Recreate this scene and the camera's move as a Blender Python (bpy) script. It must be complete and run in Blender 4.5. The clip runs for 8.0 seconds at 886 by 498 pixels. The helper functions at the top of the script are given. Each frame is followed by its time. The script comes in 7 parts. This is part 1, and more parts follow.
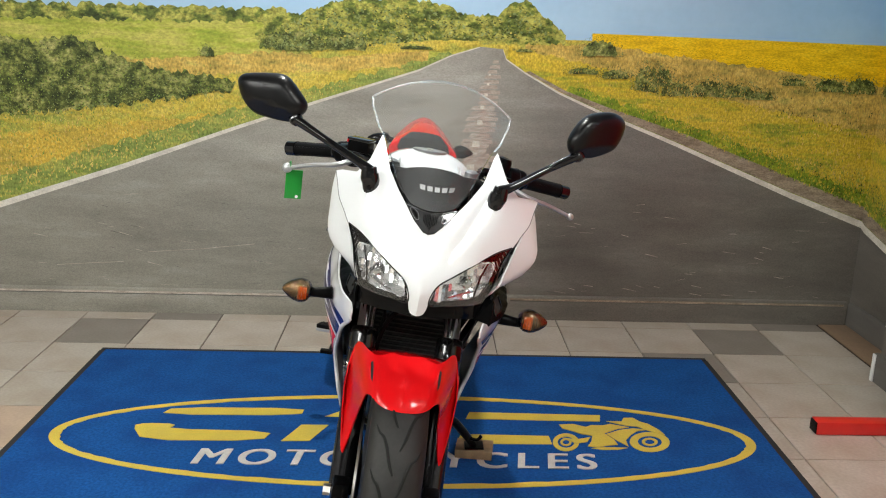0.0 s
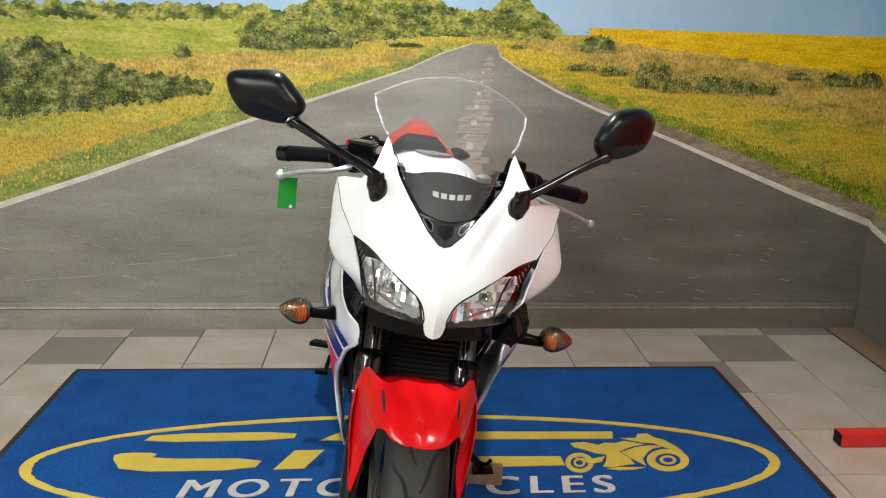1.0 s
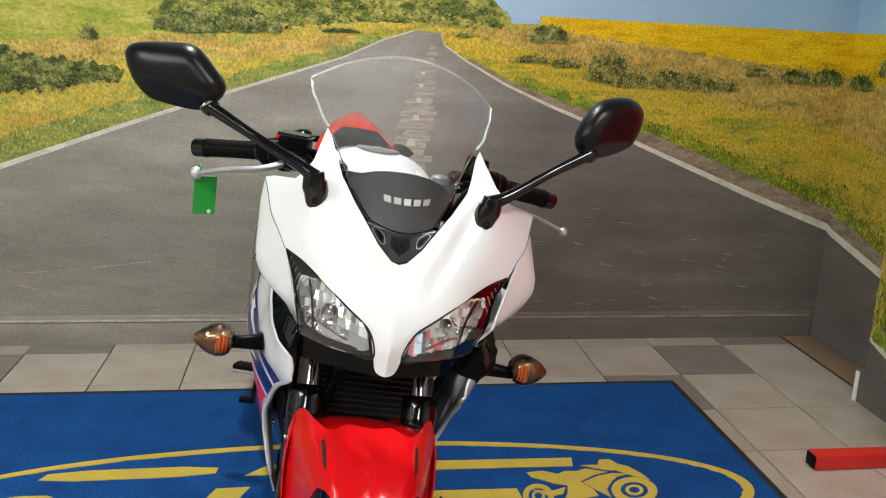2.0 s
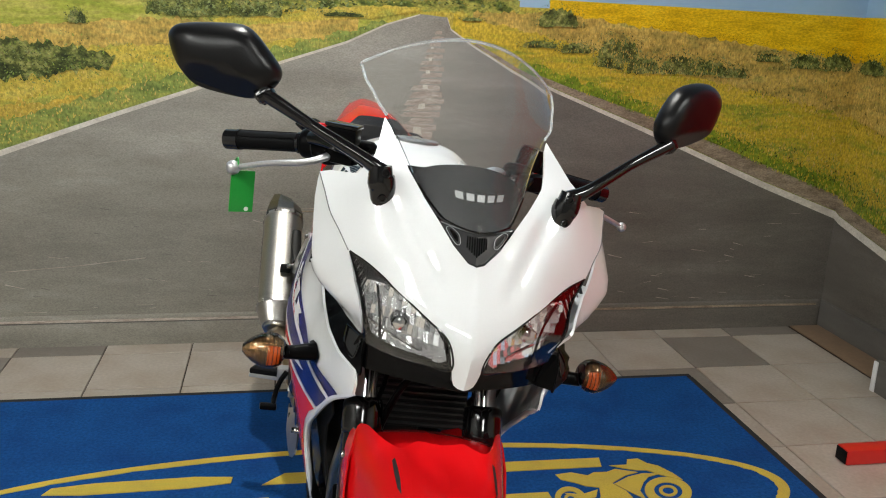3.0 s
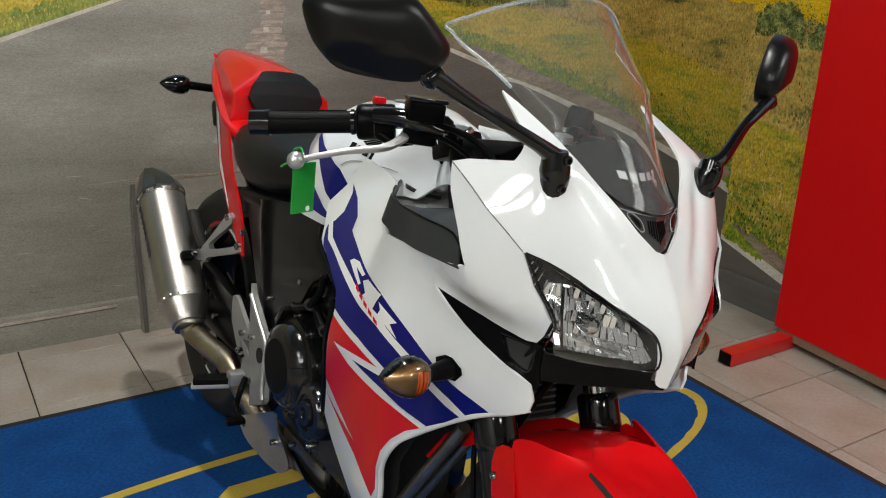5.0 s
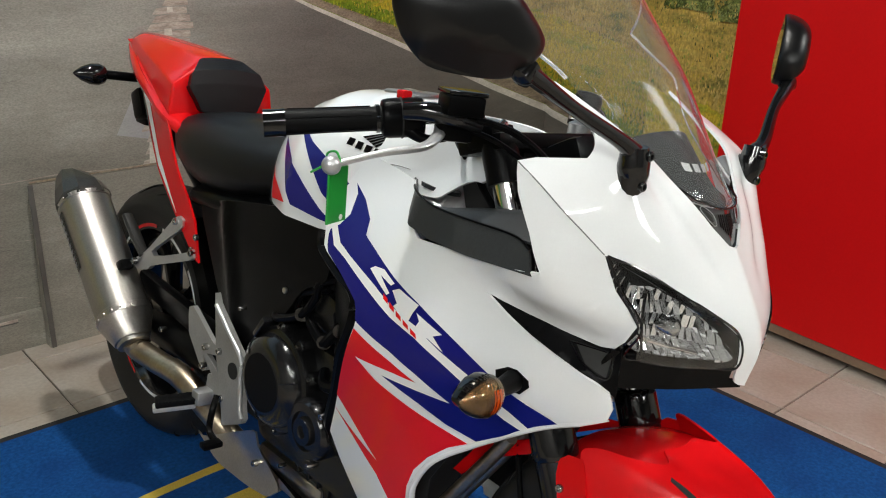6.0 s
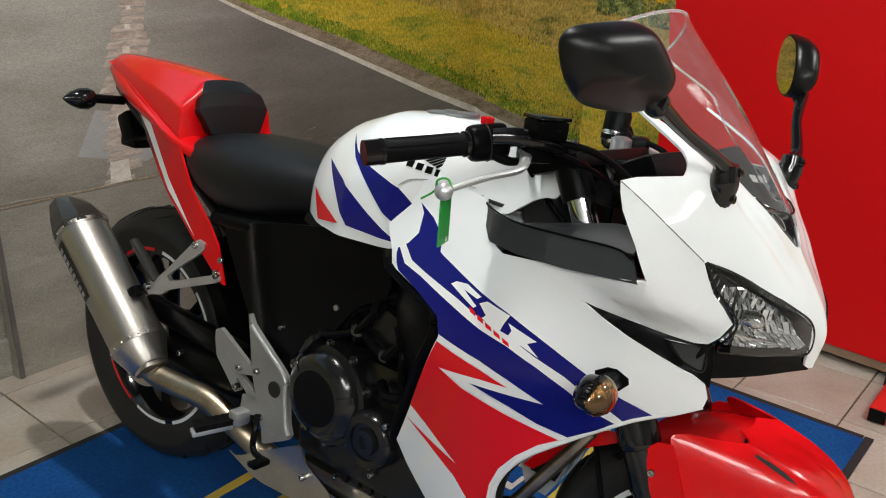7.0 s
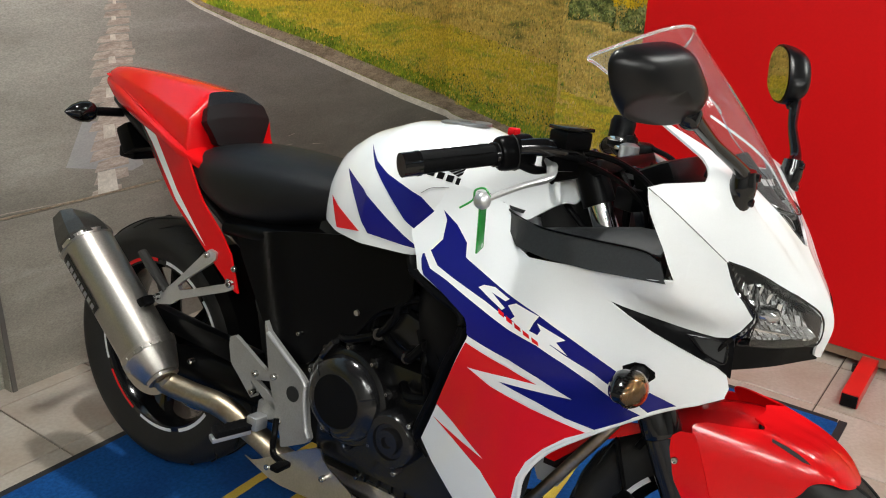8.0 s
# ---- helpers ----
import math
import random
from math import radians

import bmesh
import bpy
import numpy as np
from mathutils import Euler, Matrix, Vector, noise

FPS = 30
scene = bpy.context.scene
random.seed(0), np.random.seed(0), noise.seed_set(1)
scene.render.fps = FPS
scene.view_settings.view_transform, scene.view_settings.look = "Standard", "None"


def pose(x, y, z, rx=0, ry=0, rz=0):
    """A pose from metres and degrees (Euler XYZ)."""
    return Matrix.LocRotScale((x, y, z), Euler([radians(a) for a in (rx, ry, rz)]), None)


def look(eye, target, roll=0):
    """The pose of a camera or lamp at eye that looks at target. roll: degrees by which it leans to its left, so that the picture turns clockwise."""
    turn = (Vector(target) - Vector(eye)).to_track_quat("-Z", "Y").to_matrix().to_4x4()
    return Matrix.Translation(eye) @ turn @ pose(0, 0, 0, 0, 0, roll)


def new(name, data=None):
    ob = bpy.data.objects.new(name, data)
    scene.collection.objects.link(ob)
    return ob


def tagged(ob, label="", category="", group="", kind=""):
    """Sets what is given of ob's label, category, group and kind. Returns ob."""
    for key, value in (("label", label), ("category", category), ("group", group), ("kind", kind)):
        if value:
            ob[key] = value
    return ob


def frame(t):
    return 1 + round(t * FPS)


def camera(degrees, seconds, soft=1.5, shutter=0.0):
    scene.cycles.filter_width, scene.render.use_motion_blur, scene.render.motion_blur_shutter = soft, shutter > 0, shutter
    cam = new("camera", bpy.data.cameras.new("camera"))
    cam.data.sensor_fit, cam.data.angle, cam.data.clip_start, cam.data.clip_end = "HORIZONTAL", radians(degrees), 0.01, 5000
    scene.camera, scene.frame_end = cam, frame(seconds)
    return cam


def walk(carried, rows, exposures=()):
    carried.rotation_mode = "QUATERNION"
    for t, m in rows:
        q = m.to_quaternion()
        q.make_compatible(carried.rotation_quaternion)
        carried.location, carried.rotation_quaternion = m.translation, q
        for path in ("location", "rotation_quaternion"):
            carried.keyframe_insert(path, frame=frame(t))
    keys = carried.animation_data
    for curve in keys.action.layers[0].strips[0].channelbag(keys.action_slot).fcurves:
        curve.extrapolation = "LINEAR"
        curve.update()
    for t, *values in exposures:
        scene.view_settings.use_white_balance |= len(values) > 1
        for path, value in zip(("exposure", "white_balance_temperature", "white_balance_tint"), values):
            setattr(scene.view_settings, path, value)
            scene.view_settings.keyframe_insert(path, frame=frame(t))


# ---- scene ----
cam = camera(53.7, 8.0, 1.1)
PATH = [
    (0, (-0.269, 0.298, 1.32), (-0.216, 2.233, 0.818), 1.6),
    (0.5, (-0.307, 0.377, 1.31), (-0.241, 2.312, 0.809), 1.4),
    (1, (-0.345, 0.494, 1.293), (-0.234, 2.428, 0.796), 1.0),
    (1.5, (-0.352, 0.666, 1.266), (-0.149, 2.593, 0.771), 1.5),
    (3, (-0.515, 0.935, 1.228), (-0.158, 2.833, 0.708), 2.2),
    (3.5, (-0.646, 1.012, 1.241), (-0.214, 2.883, 0.683), 1.4),
    (4, (-0.718, 1.137, 1.227), (-0.089, 2.937, 0.623), 1.3),
    (4.5, (-0.834, 1.254, 1.233), (0.004, 2.957, 0.602), 1.8),
    (5, (-1.049, 1.334, 1.253), (-0.045, 2.933, 0.592), 2.1),
    (6.5, (-1.292, 1.682, 1.257), (0.081, 2.95, 0.544), 2.4),
    (7, (-1.468, 1.748, 1.302), (-0.003, 2.911, 0.594), 2.4),
    (7.5, (-1.558, 1.785, 1.327), (-0.033, 2.868, 0.616), 2.6),
    (8, (-1.59, 1.817, 1.329), (-0.052, 2.883, 0.624), 2.4),
]
walk(cam, [(t, look(eye, target, roll)) for t, eye, target, roll in PATH],
     [(0.0, 0.32), (1.5, 0.3), (3.0, 0.04), (3.5, -0.02), (4.0, -0.08), (4.5, -0.24), (5.0, -0.18), (6.5, 0.03), (7.0, 0.05), (7.5, 0.16), (8.0, 0.22)])

# ---------------------------------------------------------------- world, light, exposure
world = bpy.data.worlds.new("world")
scene.world = world
world.use_nodes = True
world.node_tree.nodes["Background"].inputs["Color"].default_value = (0.9, 0.95, 1.0, 1)
world.node_tree.nodes["Background"].inputs["Strength"].default_value = 0.02
LAMP_POWER, SPOT_POWER = 38.0, 1000.0
scene.view_settings.exposure = 0.0


# ---------------------------------------------------------------- materials
def material(name, colour, rough=0.5, metal=0.0, grain=0.0, scale=60.0, wear=0.0, wear_scale=4.0, bump=0.0, bump_scale=200.0, coat=0.0, tint=None, island=0.0, spec=0.5):
    """A principled surface: base colour with fine grain, broad wear and a fine relief."""
    m = bpy.data.materials.new(name)
    m.use_nodes = True
    nt = m.node_tree
    n, link = nt.nodes, nt.links.new
    b = n["Principled BSDF"]
    b.inputs["Roughness"].default_value, b.inputs["Metallic"].default_value = rough, metal
    b.inputs["Coat Weight"].default_value, b.inputs["Coat Roughness"].default_value = coat, 0.04
    b.inputs["Specular IOR Level"].default_value = spec
    co = n.new("ShaderNodeTexCoord").outputs["Object"]
    cur = n.new("ShaderNodeRGB")
    cur.outputs[0].default_value = (*colour, 1)
    out = cur.outputs[0]

    def mix(a, fac, c2, kind="MIX"):
        x = n.new("ShaderNodeMix")
        x.data_type, x.blend_type = "RGBA", kind
        link(a, x.inputs[6])
        if isinstance(c2, tuple):
            x.inputs[7].default_value = (*c2, 1)
        else:
            link(c2, x.inputs[7])
        if isinstance(fac, float):
            x.inputs[0].default_value = fac
        else:
            link(fac, x.inputs[0])
        return x.outputs[2]

    def noise_ramp(s, lo, hi, detail=4.0):
        t = n.new("ShaderNodeTexNoise")
        t.inputs["Scale"].default_value, t.inputs["Detail"].default_value = s, detail
        link(co, t.inputs["Vector"])
        r = n.new("ShaderNodeMapRange")
        r.inputs[1].default_value, r.inputs[2].default_value = lo, hi
        link(t.outputs[0], r.inputs[0])
        return r.outputs[0]
    dark = tint or tuple(c * 0.55 for c in colour)
    if wear:
        f = n.new("ShaderNodeMath")
        f.operation = "MULTIPLY"
        f.inputs[1].default_value = wear
        link(noise_ramp(wear_scale, 0.4, 0.7), f.inputs[0])
        out = mix(out, f.outputs[0], dark)
    if grain:
        f = n.new("ShaderNodeMath")
        f.operation = "MULTIPLY"
        f.inputs[1].default_value = grain
        link(noise_ramp(scale, 0.35, 0.65, 6.0), f.inputs[0])
        out = mix(out, f.outputs[0], tuple(c * 0.5 for c in colour))
    if island:
        g = n.new("ShaderNodeObjectInfo")
        h = n.new("ShaderNodeHueSaturation")
        r = n.new("ShaderNodeMapRange")
        r.inputs[3].default_value, r.inputs[4].default_value = 1 - island, 1 + island
        link(g.outputs["Random"], r.inputs[0])
        link(r.outputs[0], h.inputs["Value"])
        link(out, h.inputs["Color"])
        out = h.outputs[0]
    link(out, b.inputs["Base Color"])
    if bump:
        t = n.new("ShaderNodeTexNoise")
        t.inputs["Scale"].default_value, t.inputs["Detail"].default_value = bump_scale, 5.0
        link(co, t.inputs["Vector"])
        u = n.new("ShaderNodeBump")
        u.inputs["Strength"].default_value, u.inputs["Distance"].default_value = bump, 0.002
        link(t.outputs[0], u.inputs["Height"])
        link(u.outputs[0], b.inputs["Normal"])
    return m


def glass(name, colour=(1, 1, 1), rough=0.02, ior=1.45):
    m = bpy.data.materials.new(name)
    m.use_nodes = True
    b = m.node_tree.nodes["Principled BSDF"]
    b.inputs["Base Color"].default_value = (*colour, 1)
    b.inputs["Transmission Weight"].default_value, b.inputs["Roughness"].default_value, b.inputs["IOR"].default_value = 1.0, rough, ior
    return m


def glow(name, colour, strength):
    m = bpy.data.materials.new(name)
    m.use_nodes = True
    b = m.node_tree.nodes["Principled BSDF"]
    b.inputs["Base Color"].default_value = (0.8, 0.8, 0.8, 1)
    b.inputs["Emission Color"].default_value, b.inputs["Emission Strength"].default_value = (*colour, 1), strength
    return m


WHITE = material("white_paint", (0.76, 0.775, 0.79), 0.35, spec=0.4, coat=1.0, wear=0.06, wear_scale=9, tint=(0.76, 0.76, 0.75), grain=0.03, scale=400)
RED = material("red_paint", (0.58, 0.004, 0.006), 0.24, spec=0.16, coat=0.25, wear=0.1, wear_scale=8, tint=(0.46, 0.004, 0.008))
BLUE = material("blue_paint", (0.006, 0.007, 0.14), 0.25, spec=0.25, coat=0.12, grain=0.06, scale=500)
DECAL_RED = material("red_decal", (0.66, 0.008, 0.012), 0.25, spec=0.25, coat=0.12, grain=0.05, scale=500)
DECAL_WHITE = material("white_decal", (0.78, 0.78, 0.78), 0.3, coat=0.4, grain=0.03, scale=400)
BLACK_GLOSS = material("gloss_black", (0.004, 0.004, 0.0045), 0.10, spec=0.5, wear=0.3, wear_scale=20, tint=(0.008, 0.008, 0.008))
BLACK_SATIN = material("satin_black_plastic", (0.003, 0.003, 0.0034), 0.28, spec=0.06, grain=0.3, scale=300, bump=0.12, bump_scale=900)
BLACK_MATT = material("matt_black_plastic", (0.004, 0.004, 0.0045), 0.50, spec=0.09, grain=0.4, scale=200, bump=0.25, bump_scale=700)
GREY_PLASTIC = material("dark_grey_plastic", (0.028, 0.030, 0.033), 0.45, spec=0.3, grain=0.35, scale=250, wear=0.35, wear_scale=14, tint=(0.03, 0.03, 0.03), bump=0.25, bump_scale=900)
RUBBER = material("tyre_rubber", (0.015, 0.0145, 0.014), 0.55, spec=0.3, grain=0.3, scale=150, wear=0.5, wear_scale=12, tint=(0.026, 0.024, 0.021), bump=0.3, bump_scale=500)
GROOVE = material("tyre_groove", (0.002, 0.002, 0.002), 0.9, grain=0.2)
VINYL = material("seat_vinyl", (0.006, 0.006, 0.007), 0.42, spec=0.24, grain=0.3, scale=260, bump=0.3, bump_scale=1200)
CHROME = material("chrome", (0.72, 0.72, 0.73), 0.12, 1.0, wear=0.2, wear_scale=20)
BOLT = material("plated_bolt", (0.50, 0.49, 0.47), 0.20, 1.0, wear=0.5, wear_scale=60, tint=(0.22, 0.20, 0.17), grain=0.2, scale=300)
STEEL = material("brushed_steel", (0.62, 0.59, 0.55), 0.32, 1.0, wear=0.35, wear_scale=10, tint=(0.36, 0.32, 0.27), grain=0.25, scale=240, bump=0.1, bump_scale=600)
HEADER = material("heated_steel", (0.50, 0.42, 0.31), 0.36, 1.0, wear=0.6, wear_scale=18, tint=(0.25, 0.17, 0.10), grain=0.3, scale=160)
ALLOY = material("cast_alloy", (0.60, 0.60, 0.61), 0.38, 0.8, wear=0.3, wear_scale=16, grain=0.2, scale=300, bump=0.2, bump_scale=500)
CAST = material("dull_cast_alloy", (0.36, 0.355, 0.345), 0.48, 0.6, wear=0.45, wear_scale=14, tint=(0.24, 0.23, 0.21), grain=0.25, scale=300, bump=0.25, bump_scale=450)
CARBON = material("carbon_cap", (0.10, 0.095, 0.088), 0.32, 0.8, grain=0.4, scale=300, coat=0.3)
ENGINE = material("engine_black", (0.0045, 0.0045, 0.005), 0.24, 0.0, spec=0.45, wear=0.4, wear_scale=20, tint=(0.012, 0.012, 0.012), grain=0.3, scale=200, bump=0.2, bump_scale=400)
ENGINE_GLOSS = material("engine_gloss_black", (0.008, 0.008, 0.009), 0.16, 0.1, spec=0.6, wear=0.4, wear_scale=25, tint=(0.014, 0.014, 0.014), bump=0.1, bump_scale=300)
MIRROR_BLACK = material("mirror_shell_black", (0.004, 0.004, 0.0045), 0.32, spec=0.28, grain=0.3, scale=300, bump=0.08, bump_scale=900)
SMOKE = material("smoked_trim", (0.050, 0.050, 0.052), 0.12, coat=0.5, wear=0.4, wear_scale=60)
SILVER = material("reflector_silver", (0.95, 0.95, 0.96), 0.10, 0.86, wear=0.1, wear_scale=30)
FORK = material("polished_dark_fork", (0.05, 0.05, 0.055), 0.14, 0.9, wear=0.2, wear_scale=20)
CAN = material("satin_titanium", (0.50, 0.475, 0.435), 0.38, 1.0, wear=0.3, wear_scale=8, tint=(0.52, 0.47, 0.41), grain=0.2, scale=260)
BLACK_DEEP = material("deep_gloss_black", (0.002, 0.002, 0.0024), 0.08, spec=0.11, wear=0.2, wear_scale=30, tint=(0.006, 0.006, 0.006))
RAD_FIN = material("radiator_fin_metal", (0.075, 0.075, 0.075), 0.5, 0.3, grain=0.3, scale=120)
GREY_GAP = material("panel_gap_grey", (0.16, 0.16, 0.165), 0.6, grain=0.2)
DARK = material("deep_black", (0.005, 0.005, 0.005), 0.7, grain=0.4, scale=50)
LENS_BACK = material("indicator_reflector", (0.22, 0.15, 0.085), 0.18, 0.9, grain=0.5, scale=160, bump=0.5, bump_scale=260)
AMBER = material("amber_bulb", (0.50, 0.075, 0.004), 0.25, coat=0.6, grain=0.5, scale=220, bump=0.3, bump_scale=260)
LENS_SHELL = glass("warm_clear_lens", (0.93, 0.74, 0.50), 0.04, 1.45)
CLEAR = glass("clear_lens", (0.96, 0.97, 0.97), 0.0, 1.45)
SCREEN = glass("windscreen_acrylic", (0.90, 0.91, 0.91), 0.0, 1.15)
SCREEN.node_tree.nodes["Principled BSDF"].inputs["Transmission Weight"].default_value = 0.975
SCREEN_EDGE = glass("polished_screen_edge", (0.88, 0.90, 0.90), 0.10, 1.4)
SCREEN_EDGE.node_tree.nodes["Principled BSDF"].inputs["Transmission Weight"].default_value = 0.86
MIRROR = material("mirror_glass", (0.9, 0.9, 0.9), 0.02, 1.0)
GREEN = material("green_plastic", (0.012, 0.27, 0.035), 0.35, coat=0.3, grain=0.1, scale=200)
WOOD = material("raw_wood", (0.30, 0.20, 0.11), 0.7, grain=0.5, scale=40, wear=0.5, wear_scale=20, bump=0.3, bump_scale=120)
CAP_GREY = material("fuel_cap_metal", (0.42, 0.43, 0.44), 0.35, 0.9, grain=0.2, scale=300)
BADGE = material("silver_badge", (0.34, 0.34, 0.34), 0.4, 0.4, grain=0.1, scale=300)

TILE = material("floor_tile", (0.42, 0.375, 0.325), 0.36, wear=0.8, wear_scale=5, tint=(0.32, 0.25, 0.19), grain=0.3, scale=90, bump=0.12, bump_scale=60, island=0.07)
TILE_DARK = material("dark_floor_tile", (0.22, 0.19, 0.165), 0.42, wear=0.4, wear_scale=6, grain=0.3, scale=90, bump=0.15, bump_scale=60)
TILE_TAN = material("tan_floor_tile", (0.42, 0.31, 0.235), 0.4, wear=0.4, wear_scale=6, grain=0.25, scale=90, bump=0.12, bump_scale=60)
TILE_BROWN = material("brown_floor_tile", (0.25, 0.165, 0.105), 0.5, wear=0.4, wear_scale=6, grain=0.3, scale=90, bump=0.15)
GROUT = material("grout", (0.055, 0.042, 0.032), 0.9, grain=0.4, scale=80)
MAT_BLUE = material("mat_blue_pile", (0.010, 0.080, 0.28), 0.95, wear=0.75, wear_scale=6, tint=(0.008, 0.045, 0.19), grain=0.65, scale=110, bump=0.9, bump_scale=700, spec=0.1)
MAT_YELLOW = material("mat_yellow_pile", (0.62, 0.47, 0.075), 0.95, wear=0.4, wear_scale=14, tint=(0.45, 0.34, 0.09), grain=0.4, scale=420, bump=0.9, bump_scale=900, spec=0.1)
MAT_WHITE = material("mat_white_pile", (0.58, 0.56, 0.53), 0.95, wear=0.4, wear_scale=14, grain=0.4, scale=420, bump=0.9, bump_scale=900, spec=0.1)
MAT_EDGE = material("mat_rubber_edge", (0.012, 0.012, 0.013), 0.8, grain=0.4, scale=200)
RED_BOARD = material("red_board_paint", (0.62, 0.003, 0.004), 0.50, spec=0.2, wear=0.25, wear_scale=2.0, tint=(0.50, 0.004, 0.005), grain=0.08, scale=120, bump=0.08, bump_scale=90)
RED_STEEL = material("red_enamel", (0.60, 0.018, 0.014), 0.35, wear=0.3, wear_scale=12, coat=0.3)
PLASTER = material("painted_plaster", (0.52, 0.50, 0.47), 0.8, wear=0.2, wear_scale=2, grain=0.1, bump=0.2, bump_scale=120)
WALL_GREY = material("grey_wall_paint", (0.30, 0.295, 0.285), 0.8, wear=0.15, wear_scale=2, grain=0.1, bump=0.2, bump_scale=120)
CEILING = material("ceiling_paint", (0.15, 0.15, 0.148), 0.85, wear=0.1, grain=0.1)
LED = glow("led_diffuser", (0.975, 0.99, 0.945), LAMP_POWER)
SPOT = glow("downlight_lens", (0.985, 0.985, 0.93), SPOT_POWER)


# ---------------------------------------------------------------- mesh helpers
def linked(name, bm, mat, parent=None, label="", smooth=True):
    me = bpy.data.meshes.new(name)
    bmesh.ops.recalc_face_normals(bm, faces=bm.faces)
    bm.to_mesh(me)
    bm.free()
    me.materials.append(mat)
    if smooth:
        for p in me.polygons:
            p.use_smooth = True
        me.set_sharp_from_angle(angle=radians(38))
    ob = new(name, me)
    if parent is not None:
        ob.parent = parent
    if label:
        ob["label"] = label
    return ob


def part(name, bm, mat, parent, label="", smooth=True):
    return linked(name, bm, mat, parent, label, smooth)


def thing(name, label, category, m=None, group="", kind=""):
    ob = tagged(new(name), label, category, group, kind)
    if m is not None:
        ob.matrix_world = m
    return ob


def block(size, centre=(0, 0, 0), bevel=0.004, turn=None, segments=2, bm=None):
    own = bmesh.new()
    bmesh.ops.create_cube(own, size=1)
    bmesh.ops.scale(own, vec=size, verts=own.verts)
    if bevel:
        bmesh.ops.bevel(own, geom=own.edges[:], offset=bevel, segments=segments, affect="EDGES", profile=0.6)
    m = Matrix.Translation(centre) @ (turn or Matrix())
    bmesh.ops.transform(own, matrix=m, verts=own.verts)
    if bm is None:
        return own
    me = bpy.data.meshes.new("tmp")
    own.to_mesh(me)
    own.free()
    bm.from_mesh(me)
    bpy.data.meshes.remove(me)
    return bm


def curve_points(points, n):
    """A smooth line of n points through the given ones."""
    p = np.array(points, float)
    if len(p) == 2:
        return [p[0] + (p[1] - p[0]) * i / (n - 1) for i in range(n)]
    ext = np.vstack([2 * p[0] - p[1], p, 2 * p[-1] - p[-2]])
    out = []
    for i in range(n):
        u = i / (n - 1) * (len(p) - 1)
        k = min(int(u), len(p) - 2)
        f = u - k
        a, b, c, d = ext[k:k + 4]
        out.append(0.5 * (2 * b + (c - a) * f + (2 * a - 5 * b + 4 * c - d) * f * f + (3 * b - a - 3 * c + d) * f ** 3))
    return out


def loft(rings, closed=True, caps=True, bm=None):
    bm = bm or bmesh.new()
    rows = [[bm.verts.new(tuple(float(c) for c in p)) for p in r] for r in rings]
    n = len(rows[0])
    for a, b in zip(rows, rows[1:]):
        for i in range(n if closed else n - 1):
            bm.faces.new((a[i], a[(i + 1) % n], b[(i + 1) % n], b[i]))
    if caps and closed:
        bm.faces.new(rows[0][::-1])
        bm.faces.new(rows[-1])
    return bm


def tube(points, radius, seg=12, n=None, bm=None, caps=True, flat=1.0):
    """A round bar along a smooth line; radius may vary from end to end."""
    n = n or (2 if len(points) == 2 else 6 * len(points))
    line = [Vector(p) for p in curve_points(points, n)]
    rad = radius if isinstance(radius, (list, tuple)) else [radius]
    rings, up = [], Vector((0.13, 0.21, 1)).normalized()
    for i, p in enumerate(line):
        d = (line[min(i + 1, n - 1)] - line[max(i - 1, 0)]).normalized()
        a = d.cross(up)
        a = a.normalized() if a.length > 1e-4 else Vector((1, 0, 0))
        b = a.cross(d).normalized()
        u = i / (n - 1) * (len(rad) - 1)
        k = min(int(u), len(rad) - 1)
        r = rad[k] + (rad[min(k + 1, len(rad) - 1)] - rad[k]) * (u - k)
        rings.append([p + (a * math.cos(2 * math.pi * j / seg) + b * flat * math.sin(2 * math.pi * j / seg)) * r for j in range(seg)])
    return loft(rings, True, caps, bm)


def lathe(profile, seg=48, m=None, bm=None, close=False):
    """Turns (radius, along) round the local x axis."""
    bm = bm or bmesh.new()
    rings = []
    for r, x in profile:
        ring = []
        for j in range(seg):
            a = 2 * math.pi * j / seg
            v = Vector((x, max(r, 1e-5) * math.cos(a), max(r, 1e-5) * math.sin(a)))
            ring.append(bm.verts.new(m @ v if m else v))
        rings.append(ring)
    pairs = list(zip(rings, rings[1:])) + ([(rings[-1], rings[0])] if close else [])
    for a, b in pairs:
        for j in range(seg):
            bm.faces.new((a[j], a[(j + 1) % seg], b[(j + 1) % seg], b[j]))
    if not close:
        for r in (rings[0], rings[-1]):
            bm.faces.new(r)
    return bm


def bolt_head(r, x0, x1, m):
    """A socket-headed bolt along x with a chamfered rim and a sunk socket."""
    return lathe([(r, x0), (r, x1 - .0012), (r * .84, x1), (r * .52, x1), (r * .46, x1 - .0028), (.0004, x1 - .0028)], 14, m)


def rounded(outline, times=1, share=0.22):
    """Cuts the corners of a closed outline."""
    p = [tuple(q) for q in outline]
    for _ in range(times):
        q = []
        for i in range(len(p)):
            a, b = p[i], p[(i + 1) % len(p)]
            q.append(tuple(x + (y - x) * share for x, y in zip(a, b)))
            q.append(tuple(x + (y - x) * (1 - share) for x, y in zip(a, b)))
        p = q
    return p


